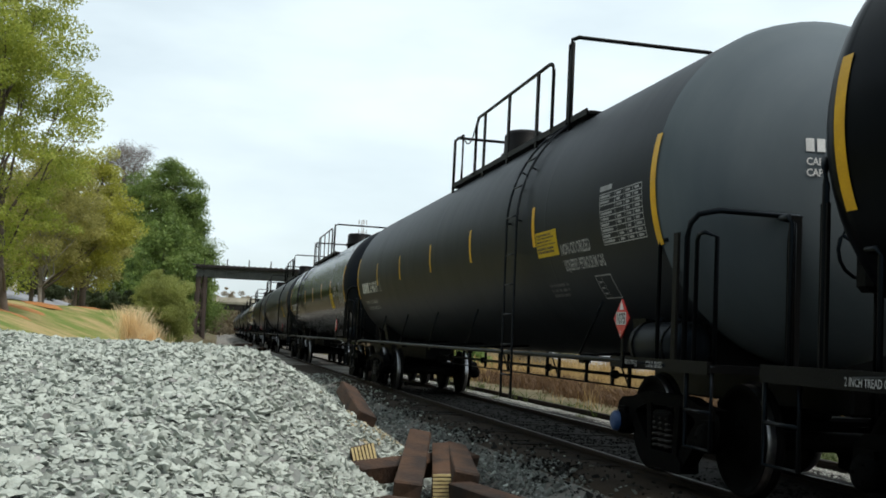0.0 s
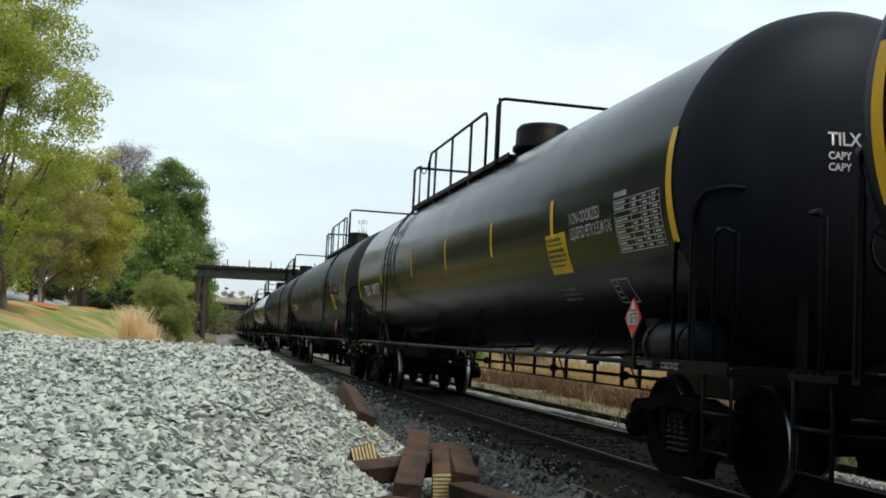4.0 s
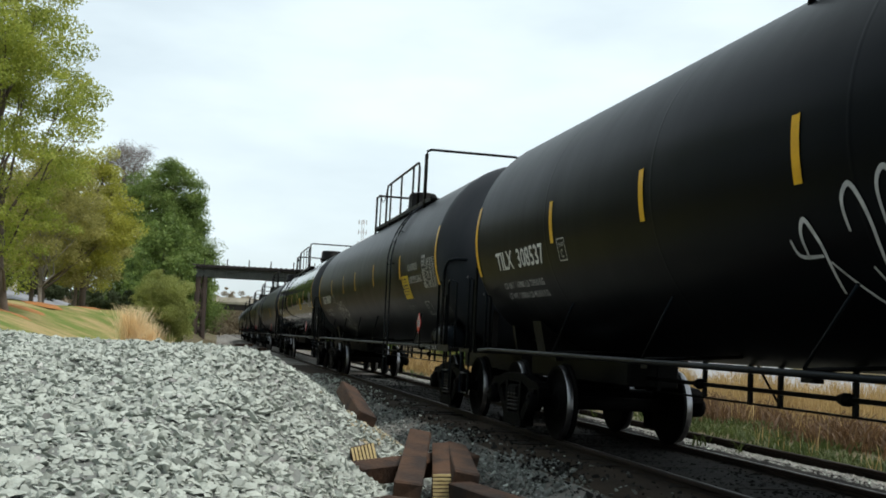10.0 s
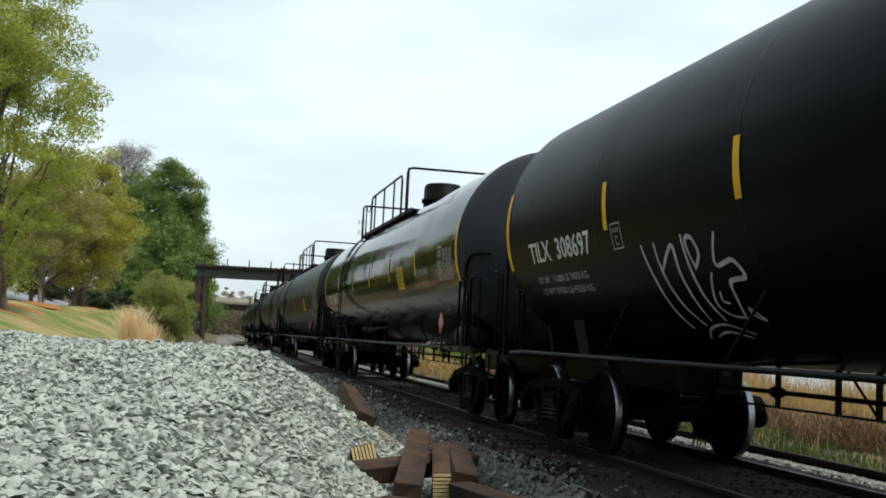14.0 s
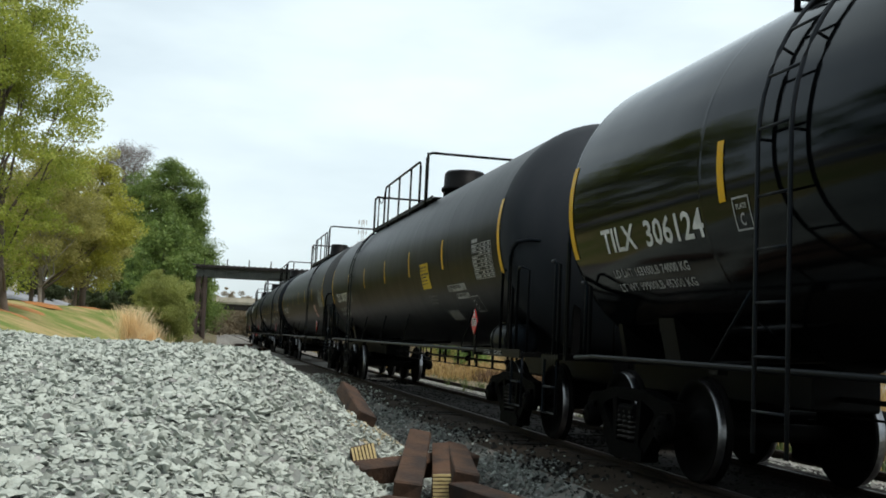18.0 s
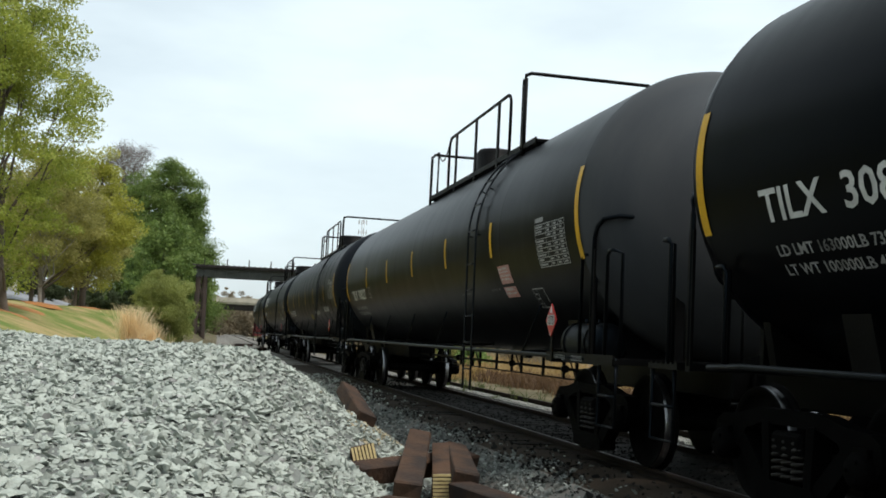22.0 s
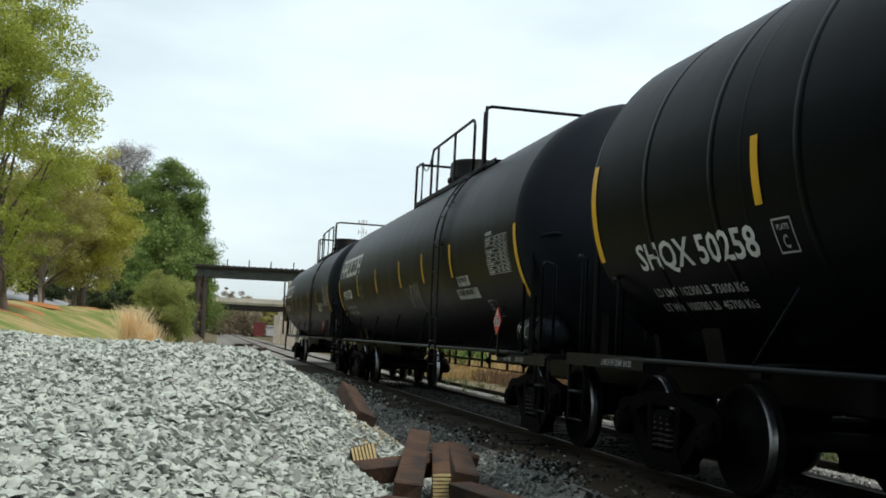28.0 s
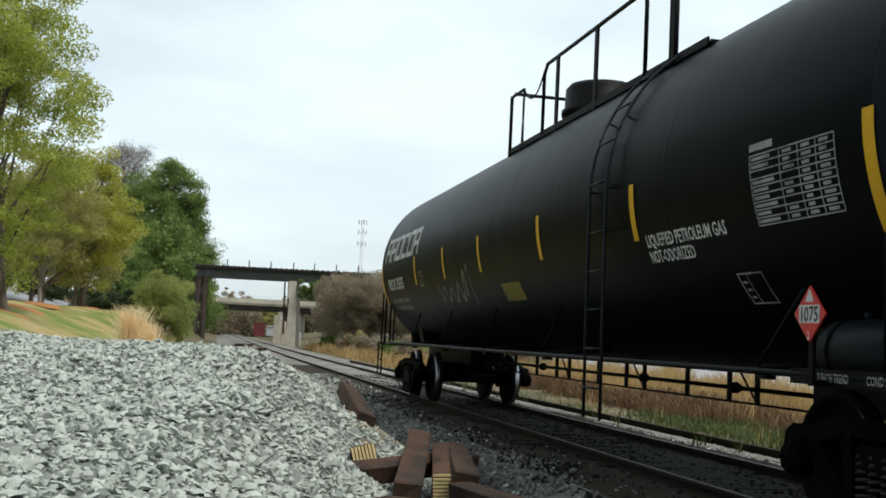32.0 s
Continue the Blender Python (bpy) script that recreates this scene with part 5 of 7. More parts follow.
def sideframe_mesh():
    """Cast side frame of a three-piece freight truck: arched top chord, spring seat, slanting columns."""
    bm = bmesh.new()
    x0, x1 = -1.09, -0.95
    top = [(-1.08, 0.52), (-1.06, 0.63), (-0.96, 0.69), (-0.70, 0.71), (-0.40, 0.77), (0.40, 0.77), (0.70, 0.71), (0.96, 0.69), (1.06, 0.63), (1.08, 0.52), (1.02, 0.40), (0.985, 0.54), (0.80, 0.54), (0.73, 0.44), (0.60, 0.60), (0.38, 0.66), (-0.38, 0.66), (-0.60, 0.60), (-0.73, 0.44), (-0.80, 0.54), (-0.985, 0.54), (-1.02, 0.40)]
    prism(bm, top, "X", x0, x1)
    for sy in (-1, 1):
        prism(bm, [(sy * y, z) for y, z in ((0.76, 0.50), (0.67, 0.60), (0.33, 0.30), (0.24, 0.14), (0.36, 0.13), (0.46, 0.22))], "X", x0 + 0.005, x1 - 0.005)
        prism(bm, [(sy * y, z) for y, z in ((0.35, 0.68), (0.25, 0.68), (0.22, 0.25), (0.31, 0.25))], "X", x0 - 0.012, x1)
        lathe(bm, [(-1.17, 0.03), (-1.17, 0.10), (-1.14, 0.12), (-1.02, 0.125)], "X", 16, (0, sy * 0.889, 0.457))
        for k in range(3):
            lathe(bm, [(-1.185, 0.016), (-1.165, 0.016)], "X", 6, (0, sy * 0.889 + 0.07 * math.cos(k * 2.1), 0.457 + 0.07 * math.sin(k * 2.1)))
        prism(bm, [(sy * y, z) for y, z in ((0.80, 0.60), (0.98, 0.60), (0.98, 0.52), (0.80, 0.52))], "X", x0 - 0.04, x1)
    prism(bm, [(-0.40, 0.12), (-0.34, 0.10), (0.34, 0.10), (0.40, 0.12), (0.40, 0.20), (0.30, 0.26), (-0.30, 0.26), (-0.40, 0.20)], "X", x0 - 0.015, x1 + 0.02)
    bmesh.ops.bevel(bm, geom=[e for e in bm.edges if len(e.link_faces) == 2 and e.calc_face_angle(0) > 0.8], offset=0.012, segments=1, affect="EDGES")
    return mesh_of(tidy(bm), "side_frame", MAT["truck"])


def spring_mesh():
    bm = bmesh.new()
    for cx, cy in ((-1.06, -0.13), (-1.06, 0.0), (-1.06, 0.13)):
        pts = [(cx + 0.062 * math.cos(i * 0.785), cy + 0.062 * math.sin(i * 0.785), 0.28 + i * 0.0062) for i in range(45)]
        tube(bm, pts, 0.014, 5)
    return mesh_of(tidy(bm), "spring", MAT["spring_steel"])


def bolster_mesh():
    bm = bmesh.new()
    box(bm, -1.12, 1.12, -0.2, 0.2, 0.44, 0.62, bevel=0.03)
    box(bm, -0.45, 0.45, -0.26, 0.26, 0.60, 0.74, bevel=0.03)
    for sy in (-1, 1):
        box(bm, -0.95, 0.95, sy * 0.33 - 0.04, sy * 0.33 + 0.04, 0.40, 0.50)
        box(bm, -0.80, -0.62, sy * 0.40 - 0.03, sy * 0.40 + 0.03, 0.30, 0.56)
        box(bm, 0.62, 0.80, sy * 0.40 - 0.03, sy * 0.40 + 0.03, 0.30, 0.56)
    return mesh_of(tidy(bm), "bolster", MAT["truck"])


WHEELSET, SIDEFRAME, SPRING, BOLSTER = wheelset_mesh(), sideframe_mesh(), spring_mesh(), bolster_mesh()


def tank_mesh(half, mat, rings=(), head=None):
    bm = bmesh.new()
    prof = []
    for i in range(9):
        t = i / 8 * math.pi / 2
        prof.append((-half - 0.80 * math.cos(t), max(0.02, R_TANK * math.sin(t))))
    seams = sorted(set([-half * f for f in (1.0, 0.66, 0.33)] + [0.0] + [half * f for f in (0.33, 0.66, 1.0)]) | set(rings))
    for u in seams:
        lip = 0.005 if u in rings else 0.001
        wide = 0.035 if u in rings else 0.012
        prof += [(u - wide - 0.022, R_TANK), (u - wide - 0.010, R_TANK), (u - wide, R_TANK + lip), (u + wide, R_TANK + lip), (u + wide + 0.010, R_TANK), (u + wide + 0.022, R_TANK)]
    for i in range(9):
        t = (8 - i) / 8 * math.pi / 2
        prof.append((half + 0.80 * math.cos(t), max(0.02, R_TANK * math.sin(t))))
    prof = sorted(prof[:9]) + sorted(prof[9:-9]) + sorted(prof[-9:])
    clean = [prof[0]]
    for q in prof[1:]:
        if q[0] - clean[-1][0] > 1e-4:
            clean.append(q)
    lathe(bm, clean, "Y", 64, (0, 0, Z_TANK))
    # front head gets its own greyer material
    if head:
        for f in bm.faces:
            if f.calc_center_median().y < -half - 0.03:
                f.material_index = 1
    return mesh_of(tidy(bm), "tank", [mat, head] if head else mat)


def platform(car, y0, y1, gap1, style=0.0, big=False, dome=None):
    """Top walkway from y1 (front) to y0 (rear) with its rails."""
    z = 3.885 + (R_TANK - 1.53) * 0.45
    deck = part("platform", tidy(platform_deck(y0, y1, z)), MAT["frame"], car, "black steel grating walkway on top of the tank")
    h = 0.88
    top = h + (0.10 if big or R_TANK > 1.55 else 0.18)
    # rear end frame
    bm = bmesh.new()
    tube(bm, [(-0.98, y0, z - 0.22), (-0.98, y0, z + h * 0.92), (-0.94, y0, z + h * 0.97), (0.94, y0, z + h * 0.97), (0.98, y0, z + h * 0.92), (0.98, y0, z - 0.2)], 0.026)
    tube(bm, [(-0.98, y0 - 0.6, z - 0.02), (-0.98, y0 - 0.6, z + h * 0.9), (-0.98, y0, z + h * 0.9)], 0.022)
    part("end_rail", tidy(bm), MAT["frame"], deck)
    for sx in (-1, 1):
        bm = bmesh.new()
        a, b = y0 - 1.5, gap1
        bend = [(sx * 0.98, b + 0.16 * (1 - math.sin(q * 0.3927)), z + h + 0.02 - 0.16 * (1 - math.cos(q * 0.3927))) for q in range(5)]
        tube(bm, [(sx * 0.98, a, z - 0.02), (sx * 0.98, a, z + h - 0.1), (sx * 0.98, a - 0.12, z + h + 0.02)] + bend + [(sx * 0.98, b, z - 0.02)], 0.024)
        part("side_rail", tidy(bm), MAT["frame"], deck)
        y = a - 0.55
        while y > b + 0.3:
            bm = bmesh.new()
            box(bm, sx * 0.98 - 0.014, sx * 0.98 + 0.014, y - 0.04, y + 0.04, z - 0.24, z + h)
            part("rail_post", tidy(bm), MAT["frame"], deck)
            y -= 1.37
    # front frame, taller, crossing to the other side
    bm = bmesh.new()
    f = gap1 - 0.62
    for yy in (f, f - 0.1):
        tube(bm, [(-0.98, yy, z - 0.04), (-0.98, yy, z + top - 0.11), (-0.96, yy, z + top - 0.04), (-0.88, yy, z + top), (0.88, yy, z + top), (0.96, yy, z + top - 0.04), (0.98, yy, z + top - 0.11), (0.98, yy, z - 0.04)] if yy == f else [(-0.98, yy, z - 0.3), (-0.98, yy, z + h + 0.08)], 0.026)
    for sx in (-1, 1):
        box(bm, sx * 0.98 - 0.02, sx * 0.98 + 0.02, f - 0.1, f, z - 0.02, z + h)
    part("front_rail", tidy(bm), MAT["frame"], deck)
    # chain across the gate
    bm = bmesh.new()
    pts = [(-0.98, y0 - 0.6 - 0.9 * i / 10, z + h * 0.9 - 0.24 * (1 - (2 * i / 10 - 1) ** 2) + 0.05 * i / 10) for i in range(11)]
    tube(bm, pts, 0.011, 5)
    part("chain", tidy(bm), MAT["frame"], deck)
    # manway with its lid and valve box
    bm = bmesh.new()
    mz = Z_TANK + R_TANK - 0.06
    my = style
    q, e = dome or ((0.44, 0.60) if big else (0.36, 0.68))
    lathe(bm, [(0, q), (e * 0.3, q), (e * 0.3, q + 0.04), (e * 0.42, q + 0.04), (e * 0.42, q), (e * 0.9, q - 0.01), (e, q - 0.06), (e + 0.01, 0.05)], "Z", 24, (0, my, mz))
    box(bm, -0.1, 0.1, my + q - 0.04, my + q + 0.1, mz + e * 0.55, mz + e * 0.85, bevel=0.02)
    tube(bm, [(0, my + q, mz + e * 0.8), (0, my + q + 0.14, mz + e), (0, my + q + 0.17, mz + e * 0.7)], 0.03, 6)
    part("manway", tidy(bm), MAT["frame"], car, "black domed manway cover")
    return deck


def platform_deck(y0, y1, z):
    bm = bmesh.new()
    for sx in (-1, 1):
        for a, b in ((0.97, 0.99), (0.51, 0.53)):
            box(bm, sx * a, sx * b, y1, y0, z - 0.045, z + 0.03) if sx > 0 else box(bm, -b, -a, y1, y0, z - 0.045, z + 0.03)
        k = int((y0 - y1) / 0.16)
        for i in range(k + 1):
            y = y1 + (y0 - y1) * i / k
            lo, hi = (0.53, 0.97) if sx > 0 else (-0.97, -0.53)
            box(bm, lo, hi, y - 0.035, y + 0.035, z - 0.035, z)
        for i in range(4):
            x = sx * (0.58 + 0.11 * i)
            box(bm, x - 0.02, x + 0.02, y1, y0, z - 0.03, z + 0.004)
    for y in (y0 - 0.03, y1 + 0.2):
        box(bm, -0.97, 0.97, y - 0.16, y + 0.02, z - 0.06, z)
    for i in range(5):
        y = y1 + 0.3 + (y0 - y1 - 0.6) * i / 4
        for sx in (-1, 1):
            tube(bm, [(sx * 0.92, y, z - 0.17), (sx * 0.92, y, z - 0.05)], 0.022, 6)
            tube(bm, [(sx * 0.55, y, z + 0.06), (sx * 0.55, y, z - 0.02)], 0.022, 6)
    return bm


def ladder(car, y, paint, bottom=0.50):
    """Curved ladder on the tank's side, hanging straight below its widest line."""
    w = 0.21
    angs = [1.02 - 0.1 * i for i in range(11)]
    owner = car
    for sy in (-w, w):
        bm = bmesh.new()
        pts = [skin(y + sy, a, 0.06) for a in angs]
        pts += [(-R_TANK - 0.05, y + sy, 1.5), (-R_TANK - 0.04, y + sy, bottom)]
        tube(bm, pts, 0.016, 6)
        for a in (angs[0], 0.45, 0.02):
            tube(bm, [skin(y + sy, a, 0.0), skin(y + sy, a, 0.07)], 0.012, 5)
        if owner is car:
            owner = part("ladder", tidy(bm), paint, car, "black steel side ladder")
        else:
            part("stringer", tidy(bm), paint, owner)
    rungs = [skin(y, 1.02 - 0.24 * i, 0.06) for i in range(5)]
    rungs += [(-R_TANK - 0.05, y, z) for z in (2.22, 1.86, 1.5, 1.14, 0.78)]
    for p in rungs:
        bm = bmesh.new()
        tube(bm, [(p[0], y - w, p[2]), (p[0], y + w, p[2])], 0.011, 6)
        part("rung", tidy(bm), paint, owner)
    return owner


def end_frame(car, half, sy, brake, hoop=(0.27, 2.44)):
    """Sill, running board, steps, grab irons, coupler and saddle at one end (sy = 1 rear, -1 front)."""
    e = half + 1.06
    bm = bmesh.new()
    # stub sill and coupler pocket
    box(bm, -0.32, 0.32, min(sy * (half - 2.6), sy * e), max(sy * (half - 2.6), sy * e), 0.72, 1.06, bevel=0.02)
    box(bm, -0.12, 0.12, min(sy * e, sy * (e + 0.05)), max(sy * e, sy * (e + 0.05)), 0.70, 1.0)
    sill = part("end_sill", tidy(bm), MAT["frame"], car)
    bm = bmesh.new()
    box(bm, -0.09, 0.09, min(sy * e, sy * (e + 0.28)), max(sy * e, sy * (e + 0.28)), 0.76, 0.94, bevel=0.02)
    prism(bm, [(-0.16, sy * (e + 0.2)), (0.12, sy * (e + 0.2)), (0.17, sy * (e + 0.34)), (0.02, sy * (e + 0.36)), (-0.04, sy * (e + 0.45)), (-0.16, sy * (e + 0.42))], "Z", 0.72, 0.98)
    part("coupler", tidy(bm), MAT["truck"], car, "grimy cast steel knuckle coupler")
    # head block and saddle web that carries the tank
    bm = bmesh.new()
    arc = []
    for i in range(11):
        a = -2.45 + 1.76 * i / 10
        arc.append((R_TANK * 0.985 * math.cos(a), Z_TANK + R_TANK * 0.985 * math.sin(a)))
    y = sy * (half - 1.35)
    prism(bm, [(-0.95, 1.02), (-1.05, 1.45)] + [(x, z) for x, z in arc if -1.0 < x < 1.0] + [(1.05, 1.45), (0.95, 1.02)], "Y", y - 0.16, y + 0.16)
    y = sy * (half - 0.1)
    prism(bm, [(-0.9, 1.02), (-1.02, 1.62)] + [(x, z) for x, z in arc if -0.98 < x < 0.98] + [(1.02, 1.62), (0.9, 1.02)], "Y", y - 0.05, y + 0.05)
    part("saddle", tidy(bm), MAT["frame"], car)
    # end running board
    bm = bmesh.new()
    lo, hi = sorted((sy * (half + 0.42), sy * (half + 0.98)))
    box(bm, -1.46, 1.46, lo, hi, 1.0, 1.045)
    board = part("running_board", tidy(bm), MAT["frame"], car)
    for k in range(6):
        yy = lo + (hi - lo) * (k + 0.5) / 6
        b2 = bmesh.new()
        box(b2, -1.45, 1.45, yy - 0.02, yy + 0.02, 1.045, 1.06)
        part("tread", tidy(b2), MAT["frame"], board)
    # grab irons, hand rail across the end, sill steps on both sides
    for sx in (-1, 1):
        x = sx * 1.43
        irons = (-0.06, 0.64) if sy < 0 else (-0.30, 0.66)
        for k, dy in enumerate(irons):
            top = 2.08 if sy < 0 or k else 1.80
            bm = bmesh.new()
            ya, yb = sy * (half + dy), sy * (half + dy + 0.14)
            tube(bm, [(x, ya, 1.02), (x, ya, top - 0.05), (x, ya + sy * 0.04, top), (x, yb, top), (x * 0.93, yb, top - 0.03), (x * 0.93, yb, 1.05)], 0.019, 7)
            part("grab_iron", tidy(bm), MAT["pipe"], car)
        bm = bmesh.new()
        yy = sy * (half + 0.27)
        box(bm, x - 0.012, x + 0.012, yy - 0.04, yy + 0.04, 1.0, 2.12)
        part("rail_post", tidy(bm), MAT["frame"], car)
        bm = bmesh.new()
        ya, yb = sy * (half + 0.52), sy * (half + 0.95)
        tube(bm, [(x, ya, 1.05), (x, ya, 0.42), (x, yb, 0.42), (x, yb, 1.05)], 0.02, 6)
        tube(bm, [(x, ya, 0.70), (x, yb, 0.70)], 0.016, 6)
        part("sill_step", tidy(bm), MAT["pipe"], car)
    bm = bmesh.new()
    yy, yz, top = sy * (half + hoop[0]), sy * (half + hoop[0] + 0.24), hoop[1]
    tube(bm, [(-1.43, yy, 1.04), (-1.43, yy, top - 0.20), (-1.42, yy + sy * 0.03, top - 0.09), (-1.38, yy + sy * 0.10, top - 0.02), (-1.28, yz, top), (1.28, yz, top), (1.38, yy + sy * 0.10, top - 0.02), (1.42, yy + sy * 0.03, top - 0.09), (1.43, yy, top - 0.20), (1.43, yy, 1.04)], 0.024, 8)
    part("hand_rail", tidy(bm), MAT["pipe"], car)
    for x in (-0.62, 0.62):
        bm = bmesh.new()
        box(bm, x - 0.045, x + 0.045, yz - 0.03, yz + 0.03, 1.05, top)
        part("rail_post", tidy(bm), MAT["frame"], car)
    if not brake:
        bm = bmesh.new()
        wy = sy * (half + 1.0)
        tube(bm, [(-0.66 + 0.20 * math.cos(k * 0.3927), wy, 1.92 + 0.20 * math.sin(k * 0.3927)) for k in range(17)], 0.016, 6)
        for k in range(3):
            tube(bm, [(-0.66, wy - sy * 0.05, 1.92), (-0.66 + 0.20 * math.cos(k * 2.094 + 0.5), wy, 1.92 + 0.20 * math.sin(k * 2.094 + 0.5))], 0.012, 5)
        wheel = part("brake_wheel", tidy(bm), MAT["pipe"], car, "black hand brake wheel")
        bm = bmesh.new()
        box(bm, -0.78, -0.54, min(wy - sy * 0.06, wy - sy * 0.24), max(wy - sy * 0.06, wy - sy * 0.24), 1.62, 1.98, bevel=0.04)
        tube(bm, [(-0.66, wy - sy * 0.15, 1.64), (-0.66, wy - sy * 0.15, 1.05)], 0.014, 6)
        part("brake_housing", tidy(bm), MAT["frame"], wheel)
    return sill


def truck(car, y, wheels):
    tr = new("truck")
    tr.parent = car
    tr.matrix_basis = pose(0, y, 0)
    for i, sx in enumerate((0, 180)):
        o = part("side_frame", SIDEFRAME, None, tr)
        o.matrix_basis = pose(0, 0, 0, 0, 0, sx)
        o = part("spring", SPRING, None, tr)
        o.matrix_basis = pose(0, 0, 0, 0, 0, sx)
    part("bolster", BOLSTER, None, tr)
    for sy in (-0.889, 0.889):
        w = part("wheelset", WHEELSET, None, tr, "rusty wheelset with polished treads")
        w.matrix_basis = pose(0, sy, 0.457)
        wheels.append((w, sy))
    return tr


def placard(car, y, z, x=-1.60, digits="1075", stem=True):
    bm = bmesh.new()
    s = 0.172
    prism(bm, [(y - s, z), (y, z - s), (y + s, z), (y, z + s)], "X", x, x + 0.012)
    p = part("placard", tidy(bm), MAT["red"], car, "red diamond flammable gas placard")
    bm = bmesh.new()
    prism(bm, [(y - 0.11, z - 0.055), (y + 0.11, z - 0.055), (y + 0.11, z + 0.055), (y - 0.11, z + 0.055)], "X", x - 0.003, x)
    prism(bm, [(y, z + 0.155), (y - 0.045, z + 0.075), (y + 0.045, z + 0.075)], "X", x - 0.003, x)
    if stem:
        b3 = bmesh.new()
        box(b3, x + 0.014, x + 0.035, y - 0.025, y + 0.025, 0.98, z + 0.1)
        box(b3, x + 0.014, x + 0.24, y - 0.02, y + 0.02, 0.98, 1.02)
        part("placard_holder", tidy(b3), MAT["frame"], p, "black steel placard holder")
    part("placard_panel", tidy(bm), MAT["white"], p)
    for body, h, dz, m in ((digits, 0.13, -0.045, "black"), ("2", 0.07, -0.155, "white")):
        t = flat_text(body, h, 0.8)
        w = max(v.co.x for v in t.verts)
        for v in t.verts:
            v.co = (x - 0.006, y - (v.co.x - w / 2), z + dz + v.co.y)
        part("placard_number", tidy_out(t), MAT[m], p)
    return p


def spec_table(car, u, a, rows, w, h, mat="white_faded", seed=1):
    """The white-lined qualification table."""
    bm = bmesh.new()
    t = 0.010
    y0 = a * R_TANK
    for i in range(rows + 1):
        y = y0 + h * i / rows
        flat_rect(bm, -u, -u + w, y - t / 2, y + t / 2)
    for f in (0.0, 0.38, 0.6, 0.8, 1.0):
        flat_rect(bm, -u + w * f - t / 2, -u + w * f + t / 2, y0, y0 + h)
    r = random.Random(seed)
    for i in range(rows):
        y = y0 + h * (i + 0.3) / rows
        for a0, b0 in ((0.02, 0.3), (0.42, 0.56), (0.64, 0.76), (0.84, 0.96)):
            if r.random() < 0.85:
                flat_rect(bm, -u + w * a0, -u + w * (a0 + (b0 - a0) * r.uniform(0.6, 1)), y, y + h / rows * 0.42)
    flat_rect(bm, -u, -u + w * 0.3, y0 + h + 0.03, y0 + h + 0.08)
    return tagged(part("data_table", skin_bm(bm), MAT[mat], car, "white stencilled data table"), kind="stuff")


def framed_box(car, u, a, w, h, mat="white_faded", split=False):
    bm = bmesh.new()
    t = 0.014
    y0 = a * R_TANK
    for x0, x1, ya, yb in ((0, w, 0, t), (0, w, h - t, h), (0, t, 0, h), (w - t, w, 0, h)):
        flat_rect(bm, x0 - u, x1 - u, y0 + ya, y0 + yb)
    if split:
        flat_rect(bm, 0.36 * w - u, 0.36 * w + 0.008 - u, y0 + t, y0 + h - t)
        for k in range(3):
            flat_rect(bm, 0.10 * w - u, 0.28 * w - u, y0 + h * (0.2 + 0.24 * k), y0 + h * (0.27 + 0.24 * k))
    return part("marking_box", skin_bm(bm), MAT[mat], car)


def decal(car, name, u, a, w, h, mat, label, lines=0, line_mat="black", seed=3):
    bm = bmesh.new()
    flat_rect(bm, -u, w - u, a * R_TANK, a * R_TANK + h)
    d = part(name, skin_bm(bm), MAT[mat], car, label)
    if lines:
        r = random.Random(seed)
        bm = bmesh.new()
        for i in range(lines):
            y = a * R_TANK + h * (0.9 - 0.8 * i / lines)
            x, end, tall = 0.05 * w, w * r.uniform(0.7, 0.95), h / lines * r.choice((0.28, 0.36, 0.5))
            while x < end:
                q = tall * r.uniform(0.4, 0.6)
                flat_rect(bm, -u + x, -u + x + q, y - tall, y)
                x += q + tall * (0.18 if r.random() < 0.82 else 0.6)
        tagged(part("print", skin_bm(bm, 0.008), MAT[line_mat], d), kind="stuff")
    return d


def stripe(car, u, a0, a1, w=0.10):
    bm = bmesh.new()
    flat_rect(bm, -u - w / 2, -u + w / 2, a0 * R_TANK, a1 * R_TANK)
    return part("reflective_stripe", skin_bm(bm, 0.006), MAT["yellow"], car, "yellow reflective stripe")


